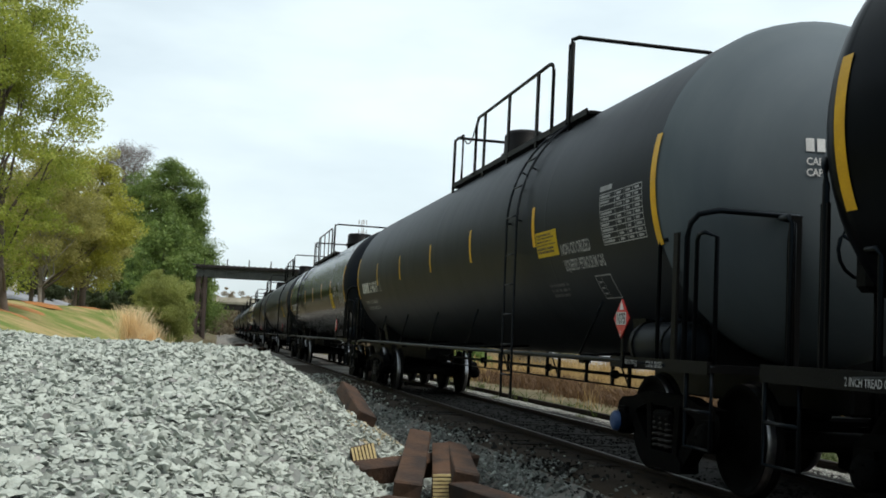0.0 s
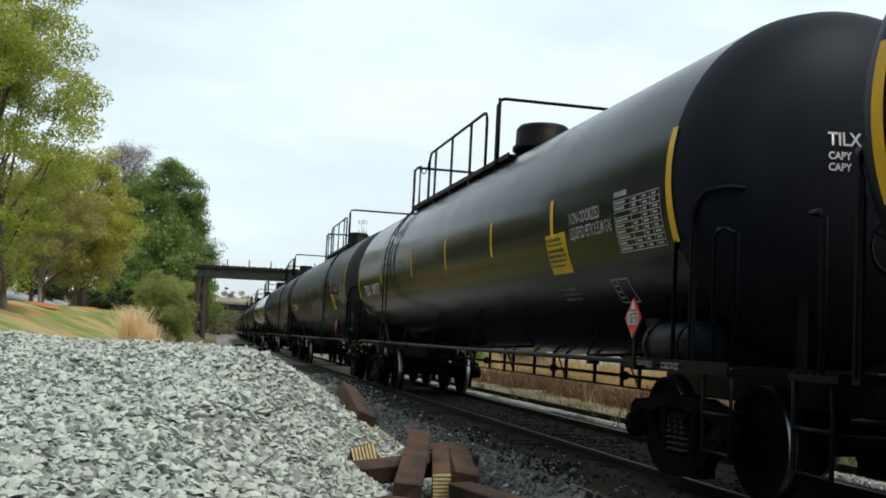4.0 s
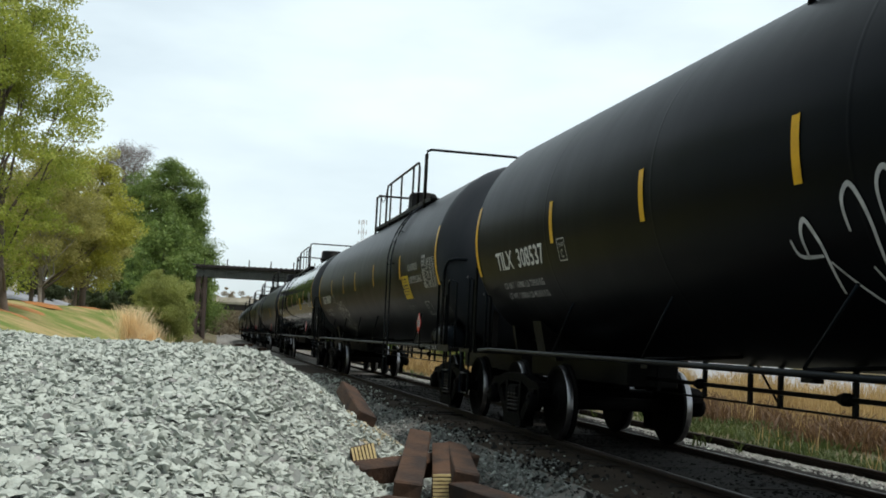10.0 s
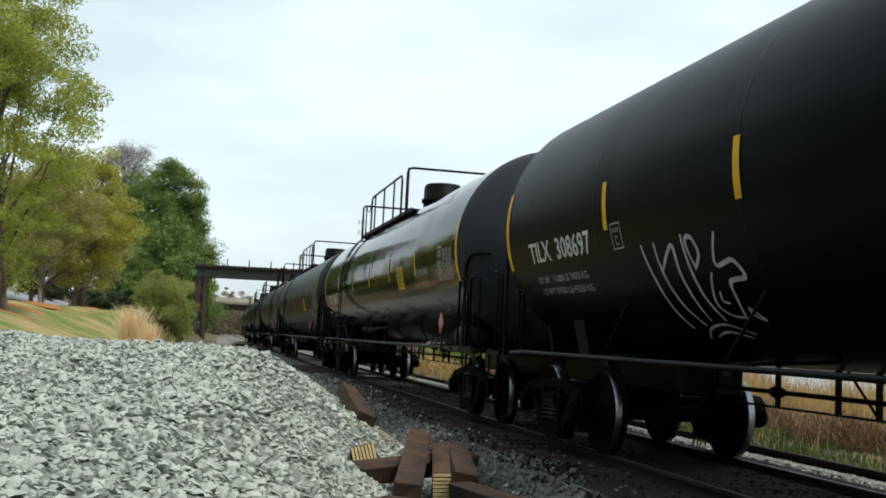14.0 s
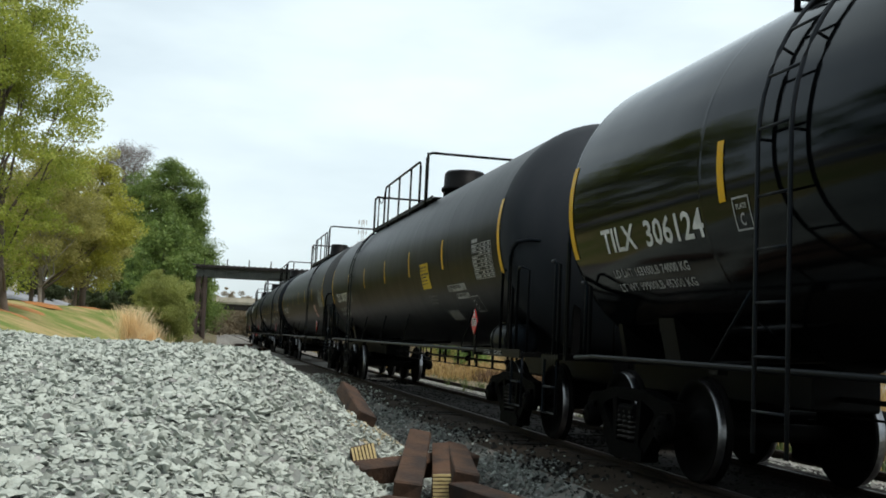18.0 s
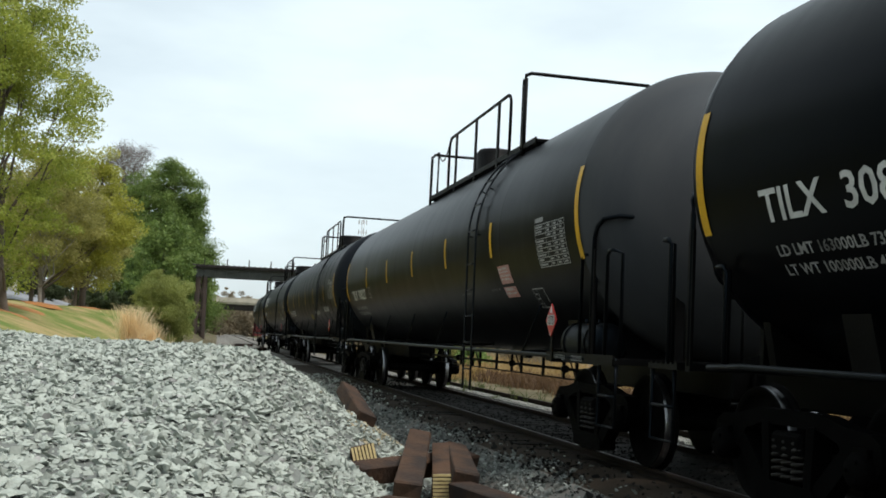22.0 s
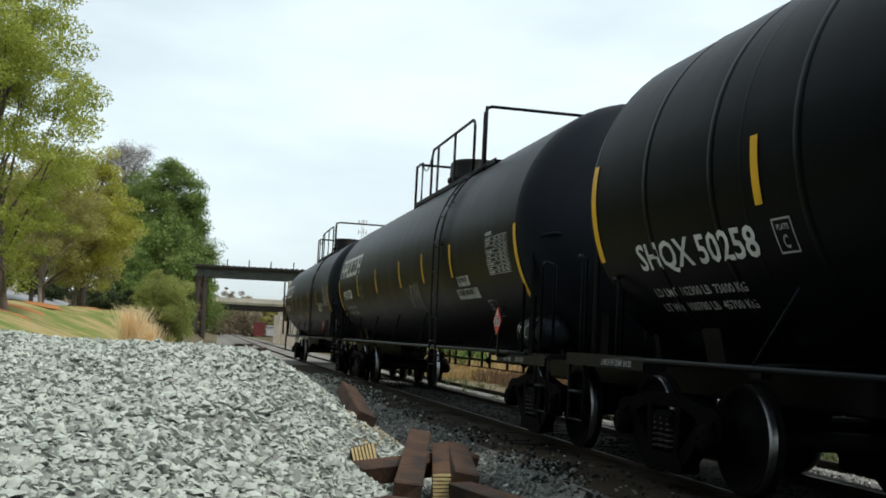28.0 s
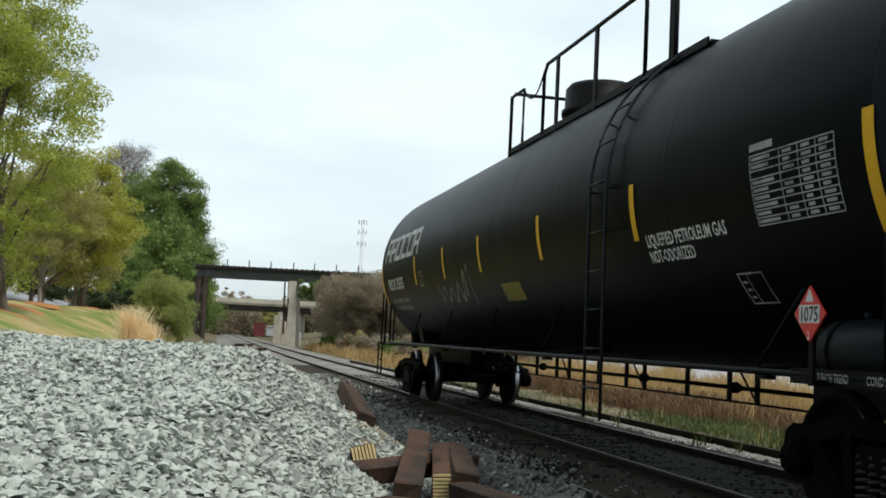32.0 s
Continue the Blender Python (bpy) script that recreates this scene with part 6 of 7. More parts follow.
def under_rails(car, half):
    """Side pipe rail, slanting braces and the hung brake pipe beneath the tank."""
    bm = bmesh.new()
    x = -1.45
    tube(bm, [(x, -half - 0.2, 1.03), (x, -half + 0.6, 1.045), (x, 0, 1.045), (x, half - 0.6, 1.06), (x, half - 0.1, 1.04)], 0.025, 8)
    part("side_pipe_rail", tidy(bm), MAT["pipe"], car)
    for y in (5.5, 3.1, 0.55, -2.0, -6.75):
        bm = bmesh.new()
        tube(bm, [(x, y, 1.08), (x + 0.03, y - 0.52, 1.60)], 0.013, 6)
        part("brace", tidy(bm), MAT["pipe"], car)
        bm = bmesh.new()
        tube(bm, [(x, y, 1.07), (-0.5, y, 1.13)], 0.018, 6)
        box(bm, x + 0.02, x + 0.1, y - 0.07, y + 0.07, 0.99, 1.07)
        part("bracket", tidy(bm), MAT["frame"], car)
    bm = bmesh.new()
    tube(bm, [(-0.05, -half + 2.4, 0.83), (-0.05, half - 2.4, 0.83)], 0.022, 8)
    for y in (-half + 4.4, -1.6, 2.2, half - 3.9):
        lathe(bm, [(-0.09, 0.03), (-0.09, 0.042), (-0.03, 0.042), (-0.03, 0.058), (0.03, 0.058), (0.03, 0.042), (0.09, 0.042), (0.09, 0.03)], "Y", 10, (-0.05, y, 0.83))
    part("brake_pipe", tidy(bm), MAT["frame"], car)
    bm = bmesh.new()
    tube(bm, [(0.0, -half + 2.4, 0.69), (0.0, half - 2.4, 0.69)], 0.012, 6)
    part("brake_rod", tidy(bm), MAT["frame"], car)
    y = -half + 2.9
    i = 0
    while y < half - 2.6:
        bm = bmesh.new()
        box(bm, -0.02, 0.02, y - 0.02, y + 0.02, 0.68, 1.10)
        if i % 3 == 1:
            tube(bm, [(0, y, 0.7), (0, y + 0.42, 1.06)], 0.012, 5)
        part("pipe_hanger", tidy(bm), MAT["frame"], car)
        y += (1.15, 0.55, 0.95)[i % 3]
        i += 1


CARS, WHEELS = [], []


def sill_words(car, u, z, body, width):
    """White stencilled words along the side sill, reading towards the front."""
    t = flat_text(body, 0.075, 0.62)
    k = width / max(v.co.x for v in t.verts)
    for v in t.verts:
        v.co = (-1.474, u - v.co.x * k, z + v.co.y)
    part("sill_lettering", tidy_out(t), MAT["white_faded"], car)


def tank_car(front, rear, paint, label, kind, marks, radius=1.53):
    """One pressure tank car; front and rear are the stations of its end stripes at the clip's start."""
    global R_TANK
    R_TANK = radius
    half = (rear - front) / 2
    car = thing("tank_car", label, "tank car", "tank cars of the train")
    rings = [half * k / 7 for k in range(-6, 7)] if kind == "ribbed" else []
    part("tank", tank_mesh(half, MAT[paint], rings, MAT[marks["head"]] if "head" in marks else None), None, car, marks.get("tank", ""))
    for sy in (-1, 1):
        end_frame(car, half, sy, sy < 0, marks.get("hoop", (0.27, 2.44)) if sy < 0 else (0.27, 2.44))
        truck(car, sy * (half - 0.63), WHEELS_OF := [])
        WHEELS.extend(WHEELS_OF)
    under_rails(car, half)
    # platform, ladder
    if kind == "rear_ladder":
        platform(car, 5.2, -1.95, -0.6, -0.45, True)
        ladder(car, half - 4.12, MAT["ladder"])
    else:
        front_edge, hoop = marks.get("deck", (-5.4, -4.1))
        platform(car, 1.33, front_edge, hoop, 0.3, dome=marks.get("dome"))
        ladder(car, marks.get("ladder", -4.57), MAT["ladder"])
    # compressed-air reservoir and sill plates at the front end
    bm = bmesh.new()
    lathe(bm, [(-0.56, 0.04), (-0.54, 0.12), (-0.49, 0.18), (-0.42, 0.21), (0.42, 0.21), (0.49, 0.18), (0.54, 0.12), (0.56, 0.04)], "Y", 24, (-1.12, -half + 0.22, 1.30))
    tube(bm, [(-1.12, -half + 0.40, 1.50), (-1.12, -half + 0.40, 1.55)], 0.03, 8)
    tube(bm, [(-1.12, -half + 0.02, 1.50), (-1.12, -half + 0.02, 1.545)], 0.02, 8)
    if not marks.get("chalked"):
        bmesh.ops.translate(bm, verts=bm.verts, vec=(0.0, 0.28, -0.10))
    tank_ = part("air_reservoir", tidy(bm), MAT["reservoir"], car, "black cylindrical air reservoir")
    for dy in (-0.32, 0.32):
        bm = bmesh.new()
        tube(bm, [(-1.12 + 0.22 * math.cos(a * 0.5236), -half + (0.22 if marks.get("chalked") else 0.50) + dy, (1.30 if marks.get("chalked") else 1.20) + 0.22 * math.sin(a * 0.5236)) for a in range(13)], 0.012, 5)
        part("strap", tidy(bm), MAT["frame"], tank_)
    if marks.get("chalked"):
        bm = bmesh.new()
        for ln in ([(0.42, 0.30), (0.36, 0.33), (0.36, 0.26), (0.30, 0.28), (0.33, 0.2)], [(0.29, 0.33), (0.27, 0.22)], [(0.31, 0.30), (0.24, 0.31)], [(0.22, 0.30), (0.2, 0.22), (0.16, 0.30)], [(-0.02, 0.34), (0.06, 0.30), (0.07, 0.2), (-0.01, 0.19)]):
            stroke(bm, curve([(-u, z) for u, z in ln]), 0.008)
        for v in bm.verts:
            zz = v.co.y + 1.05
            v.co = (-1.12 - math.sqrt(max(0.0, 0.214 ** 2 - (zz - 1.30) ** 2)), -half + 0.22 - v.co.x, zz)
        part("chalk_mark", tidy_out(bm), MAT["chalk"], tank_, "white chalk scrawl")
    bm = bmesh.new()
    zs = 0.92 if marks.get("chalked") else 0.985
    box(bm, -1.47, -1.44, -half - 0.95, -half + 1.0, zs, zs + 0.10)
    part("side_sill_plate", tidy(bm), MAT["frame"], car)
    sill_words(car, -half + 0.68, zs + 0.022, "2 INCH TREAD", 0.32)
    sill_words(car, -half + 0.18, zs + 0.022, "COND SHOES", 0.33)
    if "rear_sill" in marks:
        bm = bmesh.new()
        box(bm, -1.47, -1.44, half - 1.0, half + 0.95, 0.97, 1.09)
        part("side_sill_plate", tidy(bm), MAT["frame"], car)
        sill_words(car, half - 0.03, 0.995, marks["rear_sill"], 0.72)
    if marks.get("blue_cap"):
        bm = bmesh.new()
        lathe(bm, [(-1.215, 0.02), (-1.215, 0.075), (-1.20, 0.095), (-1.17, 0.10), (-1.13, 0.10)], "X", 18, (0, -half + 0.63 + 0.889, 0.457))
        part("bearing_cap", tidy(bm), MAT["blue_cap"], car, "blue painted axle bearing cap")
    # stripes: both ends and the row along the middle
    e0, e1 = marks.get("end_stripe", (-0.36, 0.27))
    for u in (half - 0.02, -half + 0.02):
        stripe(car, u, e0, e1, 0.11)
    lo, hi = marks.get("stripe", (-0.21, 0.09))
    for u in marks.get("stripes", (5.75, 3.28, 0.75, -2.17, -5.2)):
        stripe(car, u, lo, hi)
    front_text = marks.get("end", "")
    if front_text:
        for body, size, z in ((front_text, 0.15, 2.80), ("CAPY", 0.085, 2.69), ("CAPY", 0.085, 2.60)):
            t = flat_text(body, size, 0.85)
            for v in t.verts:
                x, zz = -0.56 + v.co.x, z + v.co.y
                r2 = ((x) ** 2 + (zz - Z_TANK) ** 2) / R_TANK ** 2
                v.co = (x, -half - 0.80 * math.sqrt(max(0.0, 1 - r2)) - 0.006, zz)
            bm_ = t
            bm_.normal_update()
            for f in bm_.faces:
                if f.normal.y > 0:
                    f.normal_flip()
            part("end_lettering", bm_, MAT["white"], car)
    for item in marks.get("items", ()):
        item(car, half)
    placard(car, -half + marks.get("placard", 0.5), 1.415)
    car["base"] = (front + rear) / 2
    CARS.append((car, (front + rear) / 2))
    return car


def lettering(number, start, width, foot, weights, box_at=5.38, box_foot=-0.35, size=0.32, table=(-7.5, -0.365), frame_at=(-6.97, -0.70), frame_w=0.42, gas="stencil", decal_at=(-5.53, -0.467, 0.65, 0.44), gas_at=(-6.22, -0.135, -0.285), fine_at=(-5.44, -0.655), mat="white", faded="white_faded"):
    """The usual lettering of a tank car: mark and number, weights, plate box, decal, words, data table."""
    def put(car, half):
        words(car, "reporting_mark", number, start, foot, size, mat, width, "white reporting mark")
        framed_box(car, box_at, box_foot, 0.24, 0.25, faded)
        words(car, "plate_letter", "C", box_at - 0.075, box_foot + 0.025, 0.13, faded)
        words(car, "plate_word", "PLATE", box_at - 0.045, box_foot + 0.105, 0.055, faded, 0.15)
        for row, body in enumerate(weights):
            tagged(words(car, "weight_lettering", body, start - 0.03, foot - 0.165 - 0.096 * row, 0.115, faded, 1.6, "small white weight figures"), kind="stuff")
        if gas:
            u, non, liq = gas_at
            words(car, "lettering", "NON-ODORIZED", u, non, 0.17, faded, 0.88)
            words(car, "lettering", "LIQUEFIED PETROLEUM GAS", u, liq, 0.17, faded, 1.15)
        if decal_at:
            decal(car, "decal", decal_at[0], decal_at[1], decal_at[2], decal_at[3], "yellow_decal", "yellow notice decal with fine print", 6)
        if fine_at:
            bars(car, "fine_print", fine_at[0], fine_at[1], 3, 0.62, 0.19, "grey_faded", "", 8)
        if table:
            spec_table(car, table[0], table[1], 9, 1.01, 0.48, faded)
        framed_box(car, frame_at[0], frame_at[1], frame_w, 0.27, faded, split=True)
    return put


def ring_scribble(car, half):
    """A looped chalk mark on the front head."""
    bm = bmesh.new()
    pts = []
    for i in range(30):
        t = i / 29 * 2 * math.pi * 1.25
        pts.append((-0.98 + 0.12 * math.cos(t) * (1 + 0.35 * i / 29) + 0.05 * i / 29, 3.0 + 0.12 * math.sin(t) - 0.05 * i / 29))
    stroke(bm, pts, 0.005)
    for v in bm.verts:
        x, z = v.co.x, v.co.y
        r2 = (x * x + (z - Z_TANK) ** 2) / R_TANK ** 2
        v.co = (x, -half - 0.80 * math.sqrt(max(0.0, 1 - r2)) - 0.008, z)
    part("graffiti", tidy(bm), MAT["chalk"], car, "looped white chalk mark")


def logo(car, half, u0=7.86, u1=4.60):
    """White slanting company emblem: a row of six plain hollow blocks, some open below."""
    step = (u0 - u1) / 6
    tall, bar = 0.485, 0.085
    wide = step * 0.86
    for k in range(6):
        bm = bmesh.new()
        x = -u0 + k * step
        bars_ = [(0, wide, tall - bar, tall), (0, bar, 0, tall - bar), (wide - bar, wide, 0.0 if k != 3 else tall * 0.62, tall - bar)]
        if k in (0, 1, 5):
            bars_.append((bar, wide - bar, tall * 0.34, tall * 0.34 + bar))
        else:
            bars_.append((bar, wide - bar if k != 3 else wide, 0, bar))
        for x0, x1, y0, y1 in bars_:
            bm.faces.new([bm.verts.new((x + px + 0.22 * py, py + 0.035, 0)) for px, py in ((x0, y0), (x1, y0), (x1, y1), (x0, y1))])
        part("emblem_block", skin_bm(bm), MAT["white"], car, "white slanting hollow block of an emblem")


def curve(pts, n=6):
    """A smooth line through a few points."""
    out = []
    for i in range(len(pts) - 1):
        a, b, c, d = pts[max(i - 1, 0)], pts[i], pts[i + 1], pts[min(i + 2, len(pts) - 1)]
        for k in range(n):
            t = k / n
            out.append(tuple(0.5 * (2 * b[q] + (c[q] - a[q]) * t + (2 * a[q] - 5 * b[q] + 4 * c[q] - d[q]) * t * t + (3 * b[q] - a[q] - 3 * c[q] + d[q]) * t ** 3) for q in (0, 1)))
    return out + [pts[-1]]


def sprayed(car, lines, w, mat, label):
    """Sprayed lines on the skin; each line is a few (u, angle) points."""
    bm = bmesh.new()
    for ln in lines:
        stroke(bm, curve([(-u, a * R_TANK) for u, a in ln]), w)
    return part("graffiti", skin_bm(bm, 0.006, 0.15), MAT[mat], car, label)


def hooped_tag(car, half):
    """A long tag of hooped letters whose legs slant down to one foot line, with two scribbled lines beside it."""
    tops = [(0.62, -0.36, 0.20), (0.06, -0.25, 0.24), (-0.30, -0.215, 0.22), (-0.70, -0.235, 0.25), (-1.03, -0.24, 0.22), (-1.42, -0.228, 0.28), (-1.80, -0.19, 0.30)]
    for k, (u, a, wd) in enumerate(tops):
        drop = 0.16 + 0.03 * k
        lines = [[(u + wd * 0.45, a - drop), (u + wd * 0.42, a - 0.06), (u, a), (u - wd * 0.35, a - 0.07), (u - wd * 0.5, a - drop), (u - wd * 0.35, a - drop - 0.20)]]
        sprayed(car, lines, 0.019, "chalk", "hooped letter of a white graffiti tag")
    sprayed(car, [[(-2.17, -0.47), (-2.22, -0.38), (-2.05, -0.27), (-2.32, -0.215), (-2.55, -0.30), (-2.40, -0.375), (-2.22, -0.40)],
                  [(-2.0, -0.30), (-2.02, -0.44), (-2.2, -0.49), (-2.36, -0.52), (-2.45, -0.70), (-2.48, -0.92)]], 0.022, "chalk", "hooped letter of a white graffiti tag")
    sprayed(car, [[(0.85, -0.44), (0.80, -0.52), (0.55, -0.53)], [(0.5, -0.56), (0.25, -0.75), (0.02, -0.92), (-0.19, -1.03)], [(0.1, -0.60), (-0.05, -0.80), (-0.35, -0.98)],
                  [(-0.45, -0.55), (-0.62, -0.74), (-0.95, -0.94)], [(-1.05, -0.5), (-1.25, -0.56), (-1.22, -0.74), (-1.3, -0.9)], [(-1.58, -0.62), (-1.55, -0.52), (-1.72, -0.56), (-1.72, -0.76), (-1.55, -0.82)],
                  [(-1.9, -0.62), (-1.95, -0.76), (-2.1, -0.92)]], 0.015, "chalk", "slanting legs of a white graffiti tag")
    sprayed(car, [[(-0.35, -0.98), (-0.95, -0.96), (-1.7, -0.92), (-2.1, -0.95), (-2.45, -0.93)]], 0.012, "grey_faded", "faint foot line of a graffiti tag")
    sprayed(car, [[(-2.6, -0.45), (-2.95, -0.5), (-3.25, -0.61)], [(-2.75, -0.73), (-3.05, -0.78), (-3.31, -0.84)]], 0.012, "chalk", "thin white sprayed line")
    zigzag(car, -2.50, -0.60, 11, 0.72, 0.24, 0.014, seed=3)
    zigzag(car, -2.52, -0.76, 10, 0.66, 0.20, 0.014, seed=5)


def slanting_tag(car, half):
    """A steep tag of long parallel legs with a hook."""
    lines = [[(4.72, -0.34), (4.69, -0.54), (4.70, -0.76), (4.66, -0.92)], [(4.45, -0.34), (4.47, -0.49), (4.46, -0.72), (4.37, -0.90)], [(4.44, -0.50), (4.12, -0.37), (4.16, -0.55), (4.20, -0.86)],
             [(3.91, -0.32), (3.94, -0.51), (3.97, -0.70), (3.94, -0.86)], [(3.86, -0.52), (3.70, -0.44), (3.74, -0.35), (3.86, -0.36), (3.84, -0.52)],
             [(3.345, -0.34), (3.50, -0.51), (3.22, -0.495), (3.15, -0.59), (3.40, -0.61), (3.48, -0.72), (3.56, -0.83)]]
    sprayed(car, lines, 0.022, "chalk", "steep white sprayed letters of a graffiti tag")
    lines = [[(3.62, -0.55), (3.70, -0.60), (3.85, -0.74), (3.75, -0.82), (3.55, -0.84)], [(3.66, -0.66), (3.72, -0.72), (3.62, -0.74)], [(3.40, -0.77), (3.30, -0.86), (3.42, -0.82), (3.40, -0.77)],
             [(4.58, -1.02), (4.34, -0.92), (4.0, -0.89), (3.69, -0.97)], [(4.4, -1.0), (4.1, -0.95), (3.8, -1.0)]]
    sprayed(car, lines, 0.015, "chalk", "thin white sprayed curls below a graffiti tag")


def round_tag(car, half):
    """Two faint rounded scribbles: a knot of small hoops and a row of tall thin loops."""
    lines = [[(2.60, -0.48), (2.45, -0.42), (2.40, -0.52), (2.28, -0.62)], [(2.42, -0.41), (2.25, -0.37), (2.2, -0.5), (2.12, -0.62)], [(2.2, -0.37), (2.0, -0.34), (1.98, -0.47), (2.08, -0.56), (1.94, -0.62)],
             [(1.95, -0.42), (1.78, -0.35), (1.68, -0.43), (1.70, -0.56), (1.76, -0.67)], [(2.62, -0.46), (2.60, -0.56), (2.2, -0.63), (1.95, -0.60)]]
    sprayed(car, lines, 0.012, "grey_faded", "small faint round graffiti scribble")
    lines = [[(-0.98, -0.33), (-1.08, -0.46), (-1.2, -0.57), (-1.26, -0.44), (-1.38, -0.29)], [(-1.38, -0.56), (-1.36, -0.42), (-1.48, -0.30), (-1.58, -0.40), (-1.46, -0.47)],
             [(-1.55, -0.58), (-1.6, -0.42), (-1.68, -0.31), (-1.78, -0.40), (-1.66, -0.48)], [(-1.72, -0.6), (-1.76, -0.42), (-1.84, -0.29), (-1.95, -0.36), (-1.86, -0.45), (-2.0, -0.62)], [(-2.12, -0.27), (-2.02, -0.4), (-1.97, -0.63)]]
    sprayed(car, lines, 0.012, "white_faded", "row of tall thin looped graffiti letters")


def wave_tag(car, half):
    """A thin jagged scribble near the rear."""
    sprayed(car, [[(3.3, -0.36), (3.2, -0.52), (2.95, -0.38), (2.8, -0.54), (2.5, -0.4), (2.35, -0.55), (2.0, -0.36), (1.9, -0.55), (1.55, -0.26), (1.62, -0.5), (1.3, -0.22), (1.3, -0.6)]], 0.014, "white_faded", "jagged thin white graffiti scribble")


LD = "LD LMT %s LB %s KG"
LT = "LT WT %s LB %s KG"
tank_car(-10.3, 6.93, "tank_matte", "black pressure tank car with weathered matte paint", "mid", {"rear_sill": "2 INCH TREAD COND SHOES"})
tank_car(9.60, 26.87, "tank_grey", "charcoal pressure tank car with yellow decal and white lettering", "mid",
         {"hoop": (0.46, 2.27), "blue_cap": True, "end": "####", "head": "head_pale", "placard": 0.45, "stripes": (5.8, 3.16, 0.39, -2.31, -5.26),
          "items": [lettering("#### 214315", 7.97, 2.02, -0.292, (LD % ("164300", "74100"), LT % ("98700", "45200")), 5.71, -0.30, table=(-7.37, -0.30), frame_at=(-6.85, -0.66), decal_at=(-5.33, -0.30, 0.72, 0.285), gas_at=(-6.12, -0.31, -0.425), fine_at=(-5.38, -0.615))]})
tank_car(29.60, 47.03, "tank_satin", "glossy black tank car with a ladder near its rear end", "rear_ladder",
         {"end": "TILX", "head": "head_dark", "placard": 0.5, "stripes": (5.56, 2.24, -0.5, -3.2, -5.7),
          "items": [lettering("TILX  309717", 7.85, 1.94, -0.326, (LD % ("162600", "73750"), LT % ("100400", "45550")), 5.43, -0.343, decal_at=(-5.45, -0.44, 0.65, 0.44), gas_at=(-6.25, -0.12, -0.22))]})
tank_car(49.66, 67.06, "tank_matte", "matte black tank car with large white graffiti on its side", "mid",
         {"end": "TILX", "head": "head_dull", "placard": 0.77, "stripes": (5.52, 3.07, 0.58, -2.33, -5.47),
          "items": [lettering("TILX  308537", 7.79, 1.9, -0.335, (LD % ("163000", "73950"), LT % ("100000", "45350"))), hooped_tag]})
tank_car(69.67, 87.00, "tank_matte", "matte black tank car with a small white graffiti tag", "mid",
         {"end": "TILX", "head": "head_dull", "placard": 0.77, "stripes": (5.43, 2.86, 0.68, -2.21, -5.43),
          "items": [lettering("TILX  308697", 7.85, 1.95, -0.328, (LD % ("163200", "74050"), LT % ("99800", "45250")), 5.33, -0.34), slanting_tag]})
tank_car(89.72, 106.81, "tank_gloss", "shiny clean black tank car with a ladder near its rear", "rear_ladder",
         {"end": "TILX", "head": "head_dull", "placard": 0.5, "stripes": (5.29, 2.63, -0.05, -2.7, -5.35),
          "items": [lettering("TILX  306124", 7.76, 2.1, -0.355, ("LD LMT 163100LB 74000 KG", "LT WT 99900LB 45300 KG"), 5.16, -0.363, table=(-7.2, -0.32), frame_at=(-6.6, -0.66), gas="", decal_at=(-3.5, -0.34, 0.68, 0.43), fine_at=None),
          lambda c, h: words(c, "lettering", "LIQUEFIED PETROLEUM GAS", -5.29, -0.22, 0.15, "white_faded", 1.1)]})
tank_car(109.53, 127.13, "tank_matte", "matte black tank car with a yellow decal amidships", "rear_ladder",
         {"end": "TILX", "head": "head_dull", "placard": 0.77, "stripes": (5.42, 2.73, -0.09, -2.74, -5.49),
          "items": [lettering("TILX  308297", 7.94, 2.04, -0.345, ("LD LMT 163000LB 73950 KG", "LT WT 100000LB 45350 KG"), 5.34, -0.377, table=(-7.4, -0.373), frame_at=(-6.7, -0.70), gas="", decal_at=(-3.73, -0.383, 0.66, 0.435), fine_at=(-3.9, -0.57)),
          lambda c, h: decal(c, "panel", -5.5, -0.455, 1.13, 0.11, "white_faded", "stencilled white warning panel", 1, "black"),
          lambda c, h: decal(c, "panel", -5.9, -0.54, 0.76, 0.09, "white_faded", "stencilled white warning panel", 1, "black"),
          lambda c, h: decal(c, "patch", -4.75, -0.79, 0.75, 0.2, "grey_faded", "dull grey painted-over patch")]})
tank_car(129.84, 147.18, "tank_matte", "matte black tank car with faded red and white decals", "mid",
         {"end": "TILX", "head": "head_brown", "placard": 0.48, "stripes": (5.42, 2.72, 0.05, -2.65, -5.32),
          "items": [lettering("TILX  308222", 7.82, 2.0, -0.366, ("LD LMT 162200LB 73600 KG", "LT WT 100800LB 45700 KG"), 5.31, -0.37, table=(-7.25, -0.37), frame_at=(-6.6, -0.70), gas="", decal_at=None, fine_at=None),
          lambda c, h: decal(c, "decal", -5.5, -0.453, 0.51, 0.24, "red_decal", "faded red and white warning decal", 4, "white"),
          lambda c, h: decal(c, "decal", -5.49, -0.58, 0.52, 0.15, "red_decal", "faded red and white warning decal", 2, "white"),
          lambda c, h: bars(c, "fine_print", -3.2, -0.51, 1, 0.88, 0.05, "grey_faded", "", 21),
          lambda c, h: bars(c, "fine_print", -4.87, -0.505, 1, 0.52, 0.06, "grey_faded", "", 22)]})
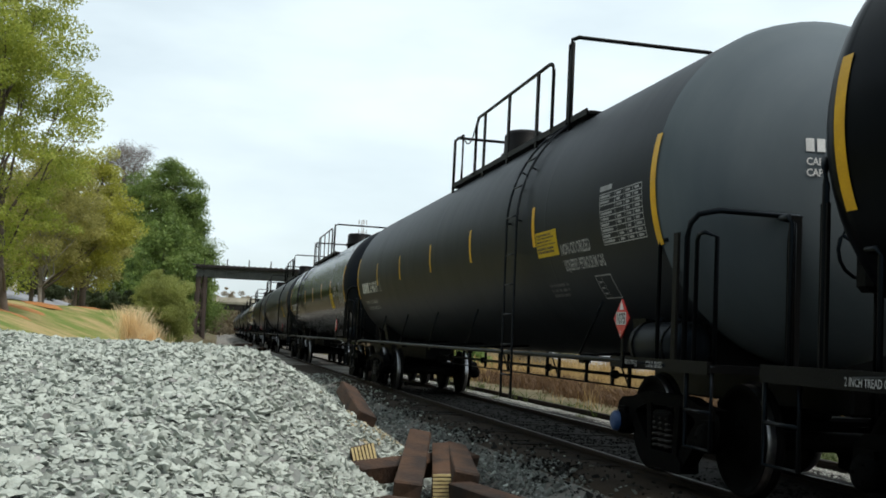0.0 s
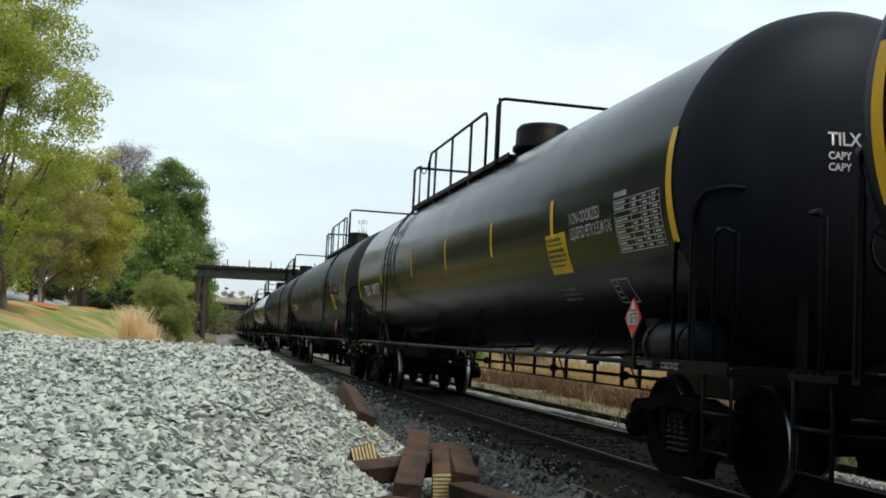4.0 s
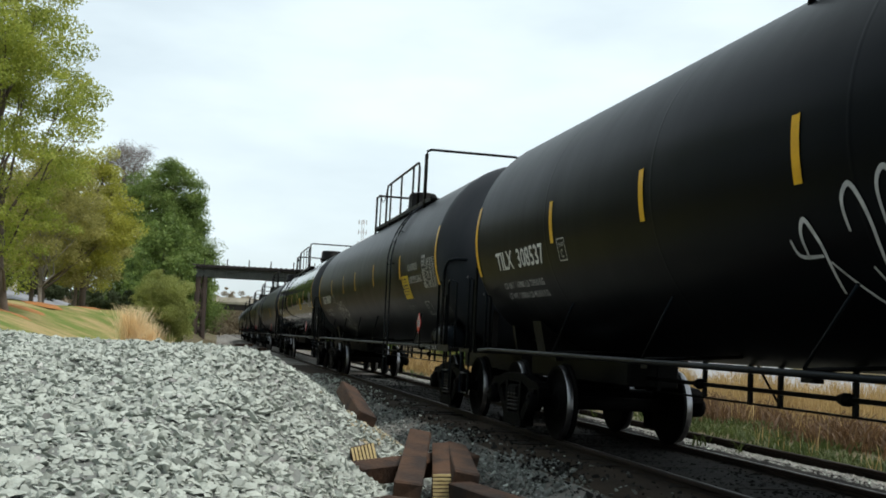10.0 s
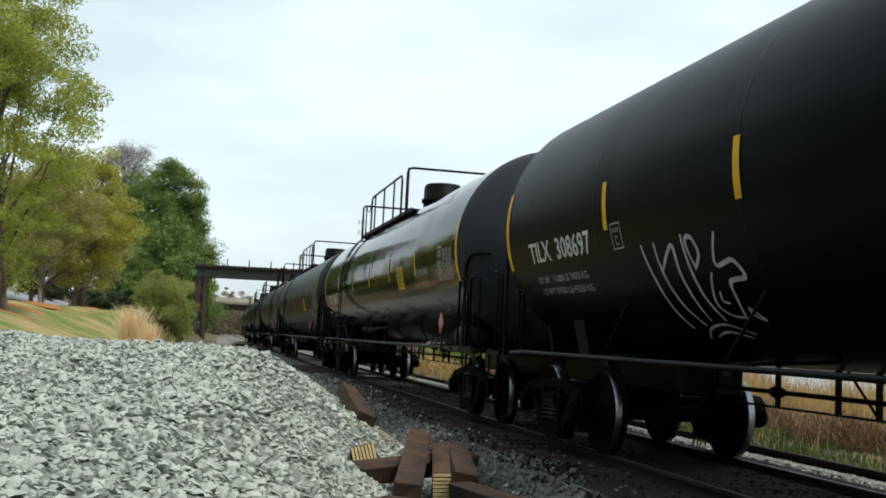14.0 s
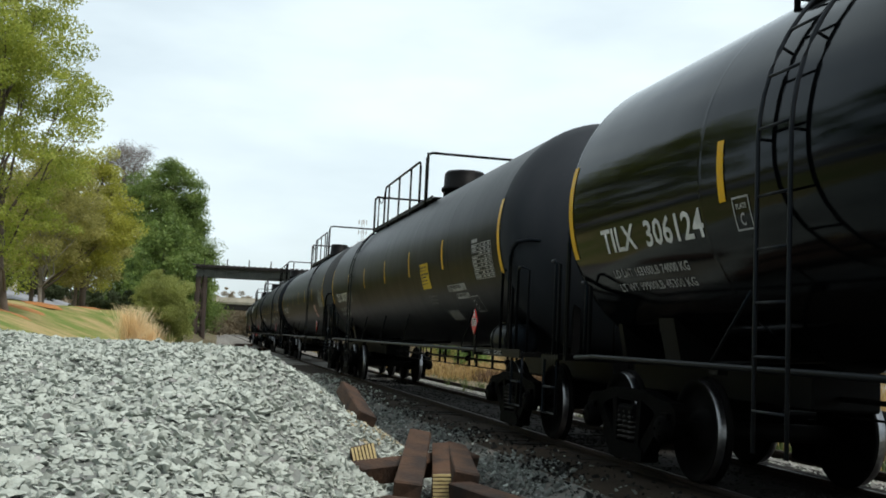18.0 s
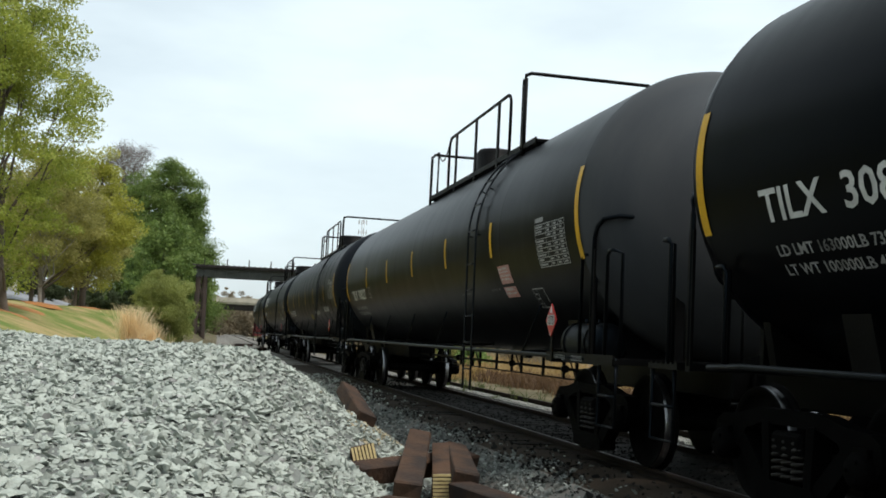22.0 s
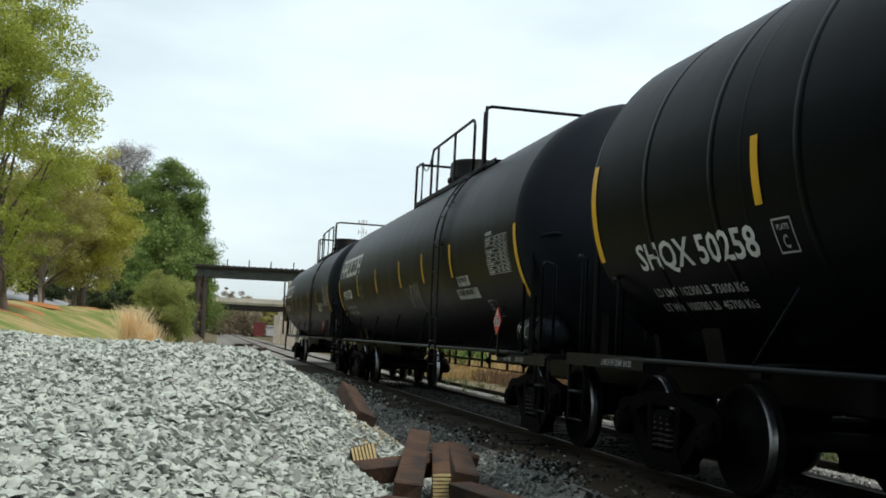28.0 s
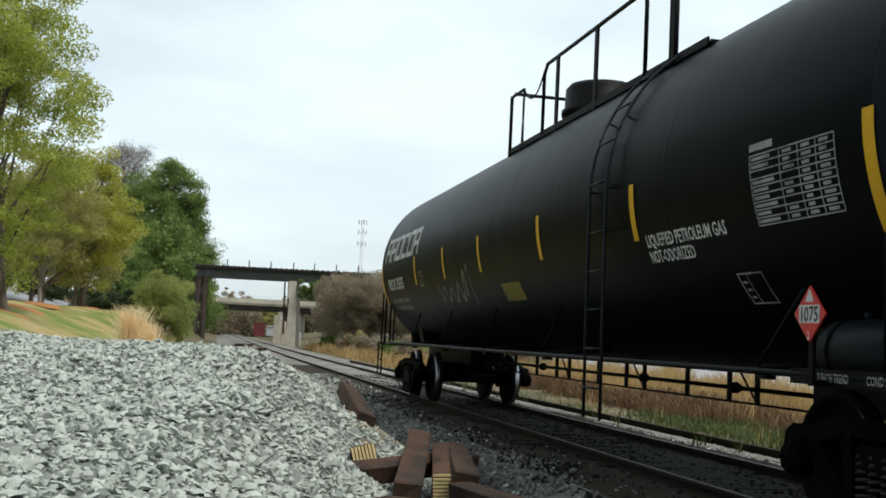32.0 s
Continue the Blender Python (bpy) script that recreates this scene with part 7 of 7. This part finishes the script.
tank_car(149.61, 166.28, "tank_worn", "worn black ringed tank car with large white numbers", "ribbed",
         {"rear_sill": "2 INCH HF COMP SHOES", "dome": (0.5, 0.62), "head": "head_dark", "placard": 0.5, "stripes": (5.3, 2.7, 0.1, -2.52, -5.69), "stripe": (-0.26, 0.04), "end_stripe": (-0.40, 0.18),
          "items": [lettering("SHQX 50258", 7.52, 2.06, -0.48, ("LD LMT  162300 LB  73600 KG", "LT WT  100700 LB  45700 KG"), 5.21, -0.485, 0.33, table=(-7.02, -0.245), frame_at=(-6.4, -0.66), gas="", decal_at=None, fine_at=None),
          lambda c, h: decal(c, "patch", -2.25, -0.51, 1.4, 0.13, "white_faded", "faded white painted patch", 2, "grey_faded"),
          lambda c, h: decal(c, "patch", -5.0, -0.47, 1.3, 0.15, "white_faded", "faded white painted patch", 2, "grey_faded"),
          lambda c, h: decal(c, "decal", -0.42, -0.61, 0.72, 0.19, "yellow_worn", "worn yellow decal"),
          lambda c, h: ring_scribble(c, h)]}, radius=1.60)
tank_car(168.89, 185.29, "tank_worn", "worn black tank car with a white emblem and graffiti", "mid",
         {"deck": (-4.9, -3.5), "ladder": -4.1, "dome": (0.5, 0.62), "head": "head_dark", "placard": 0.6, "stripes": (4.91, 2.22, -0.56, -2.68, -4.76), "stripe": (-0.31, 0.0), "end_stripe": (-0.6, 0.0), "chalked": True,
          "items": [lettering("PROX 37030", 7.46, 1.47, -0.322, ("LD LMT 163400 LB  74 100 KG", "LT WT 99600 LB  45 200 KG"), 4.62, -0.336, size=0.31, table=(-6.83, -0.349), frame_at=(-6.22, -0.733), frame_w=0.36, gas="", decal_at=None, fine_at=None), logo,
          lambda c, h: decal(c, "panel", -4.97, -0.407, 0.7, 0.15, "white_faded", "stencilled white warning panel", 1, "black"),
          lambda c, h: decal(c, "panel", -4.75, -0.533, 1.24, 0.16, "white_faded", "stencilled white warning panel", 1, "black"), round_tag]}, radius=1.60)
tank_car(188.13, 204.53, "tank_worn", "last black tank car with a white emblem near its end", "mid",
         {"deck": (-4.9, -3.5), "ladder": -4.1, "dome": (0.5, 0.62), "head": "head_dark", "placard": 0.58, "stripes": (4.9, 2.69, 0.54, -2.09, -4.76), "stripe": (-0.31, 0.0), "end_stripe": (-0.6, 0.0),
          "items": [lettering("PROX 35635", 7.6, 1.5, -0.32, ("LD LMT 163400 LB  74 100 KG", "LT WT 99600 LB  45 200 KG"), 4.62, -0.336, size=0.31, table=(-6.83, -0.35), frame_at=(-6.25, -0.72), frame_w=0.36, gas="", decal_at=None, fine_at=None), logo,
          lambda c, h: words(c, "lettering", "LIQUEFIED PETROLEUM GAS", -4.94, -0.357, 0.15, "white", 1.42),
          lambda c, h: words(c, "lettering", "NOT-ODORIZED", -4.93, -0.445, 0.15, "white", 0.84),
          lambda c, h: decal(c, "decal", -0.2, -0.59, 0.8, 0.25, "yellow_worn", "faded yellow notice decal", 0), wave_tag]}, radius=1.60)


def motions():
    """The train rolls along the track; its wheels turn."""
    times = [float(t) for t in range(0, 33)]
    for car, base in CARS:
        walk(car, [(t, track_pose(base - travelled(t))) for t in times])
    count = 300
    turns = [(32.0 * i / count, math.degrees(travelled(32.0 * i / count) / 0.457)) for i in range(count + 1)]
    for wheel, sy in WHEELS:
        walk(wheel, [(t, pose(0, sy, 0.457, a, 0, 0)) for t, a in turns])


motions()
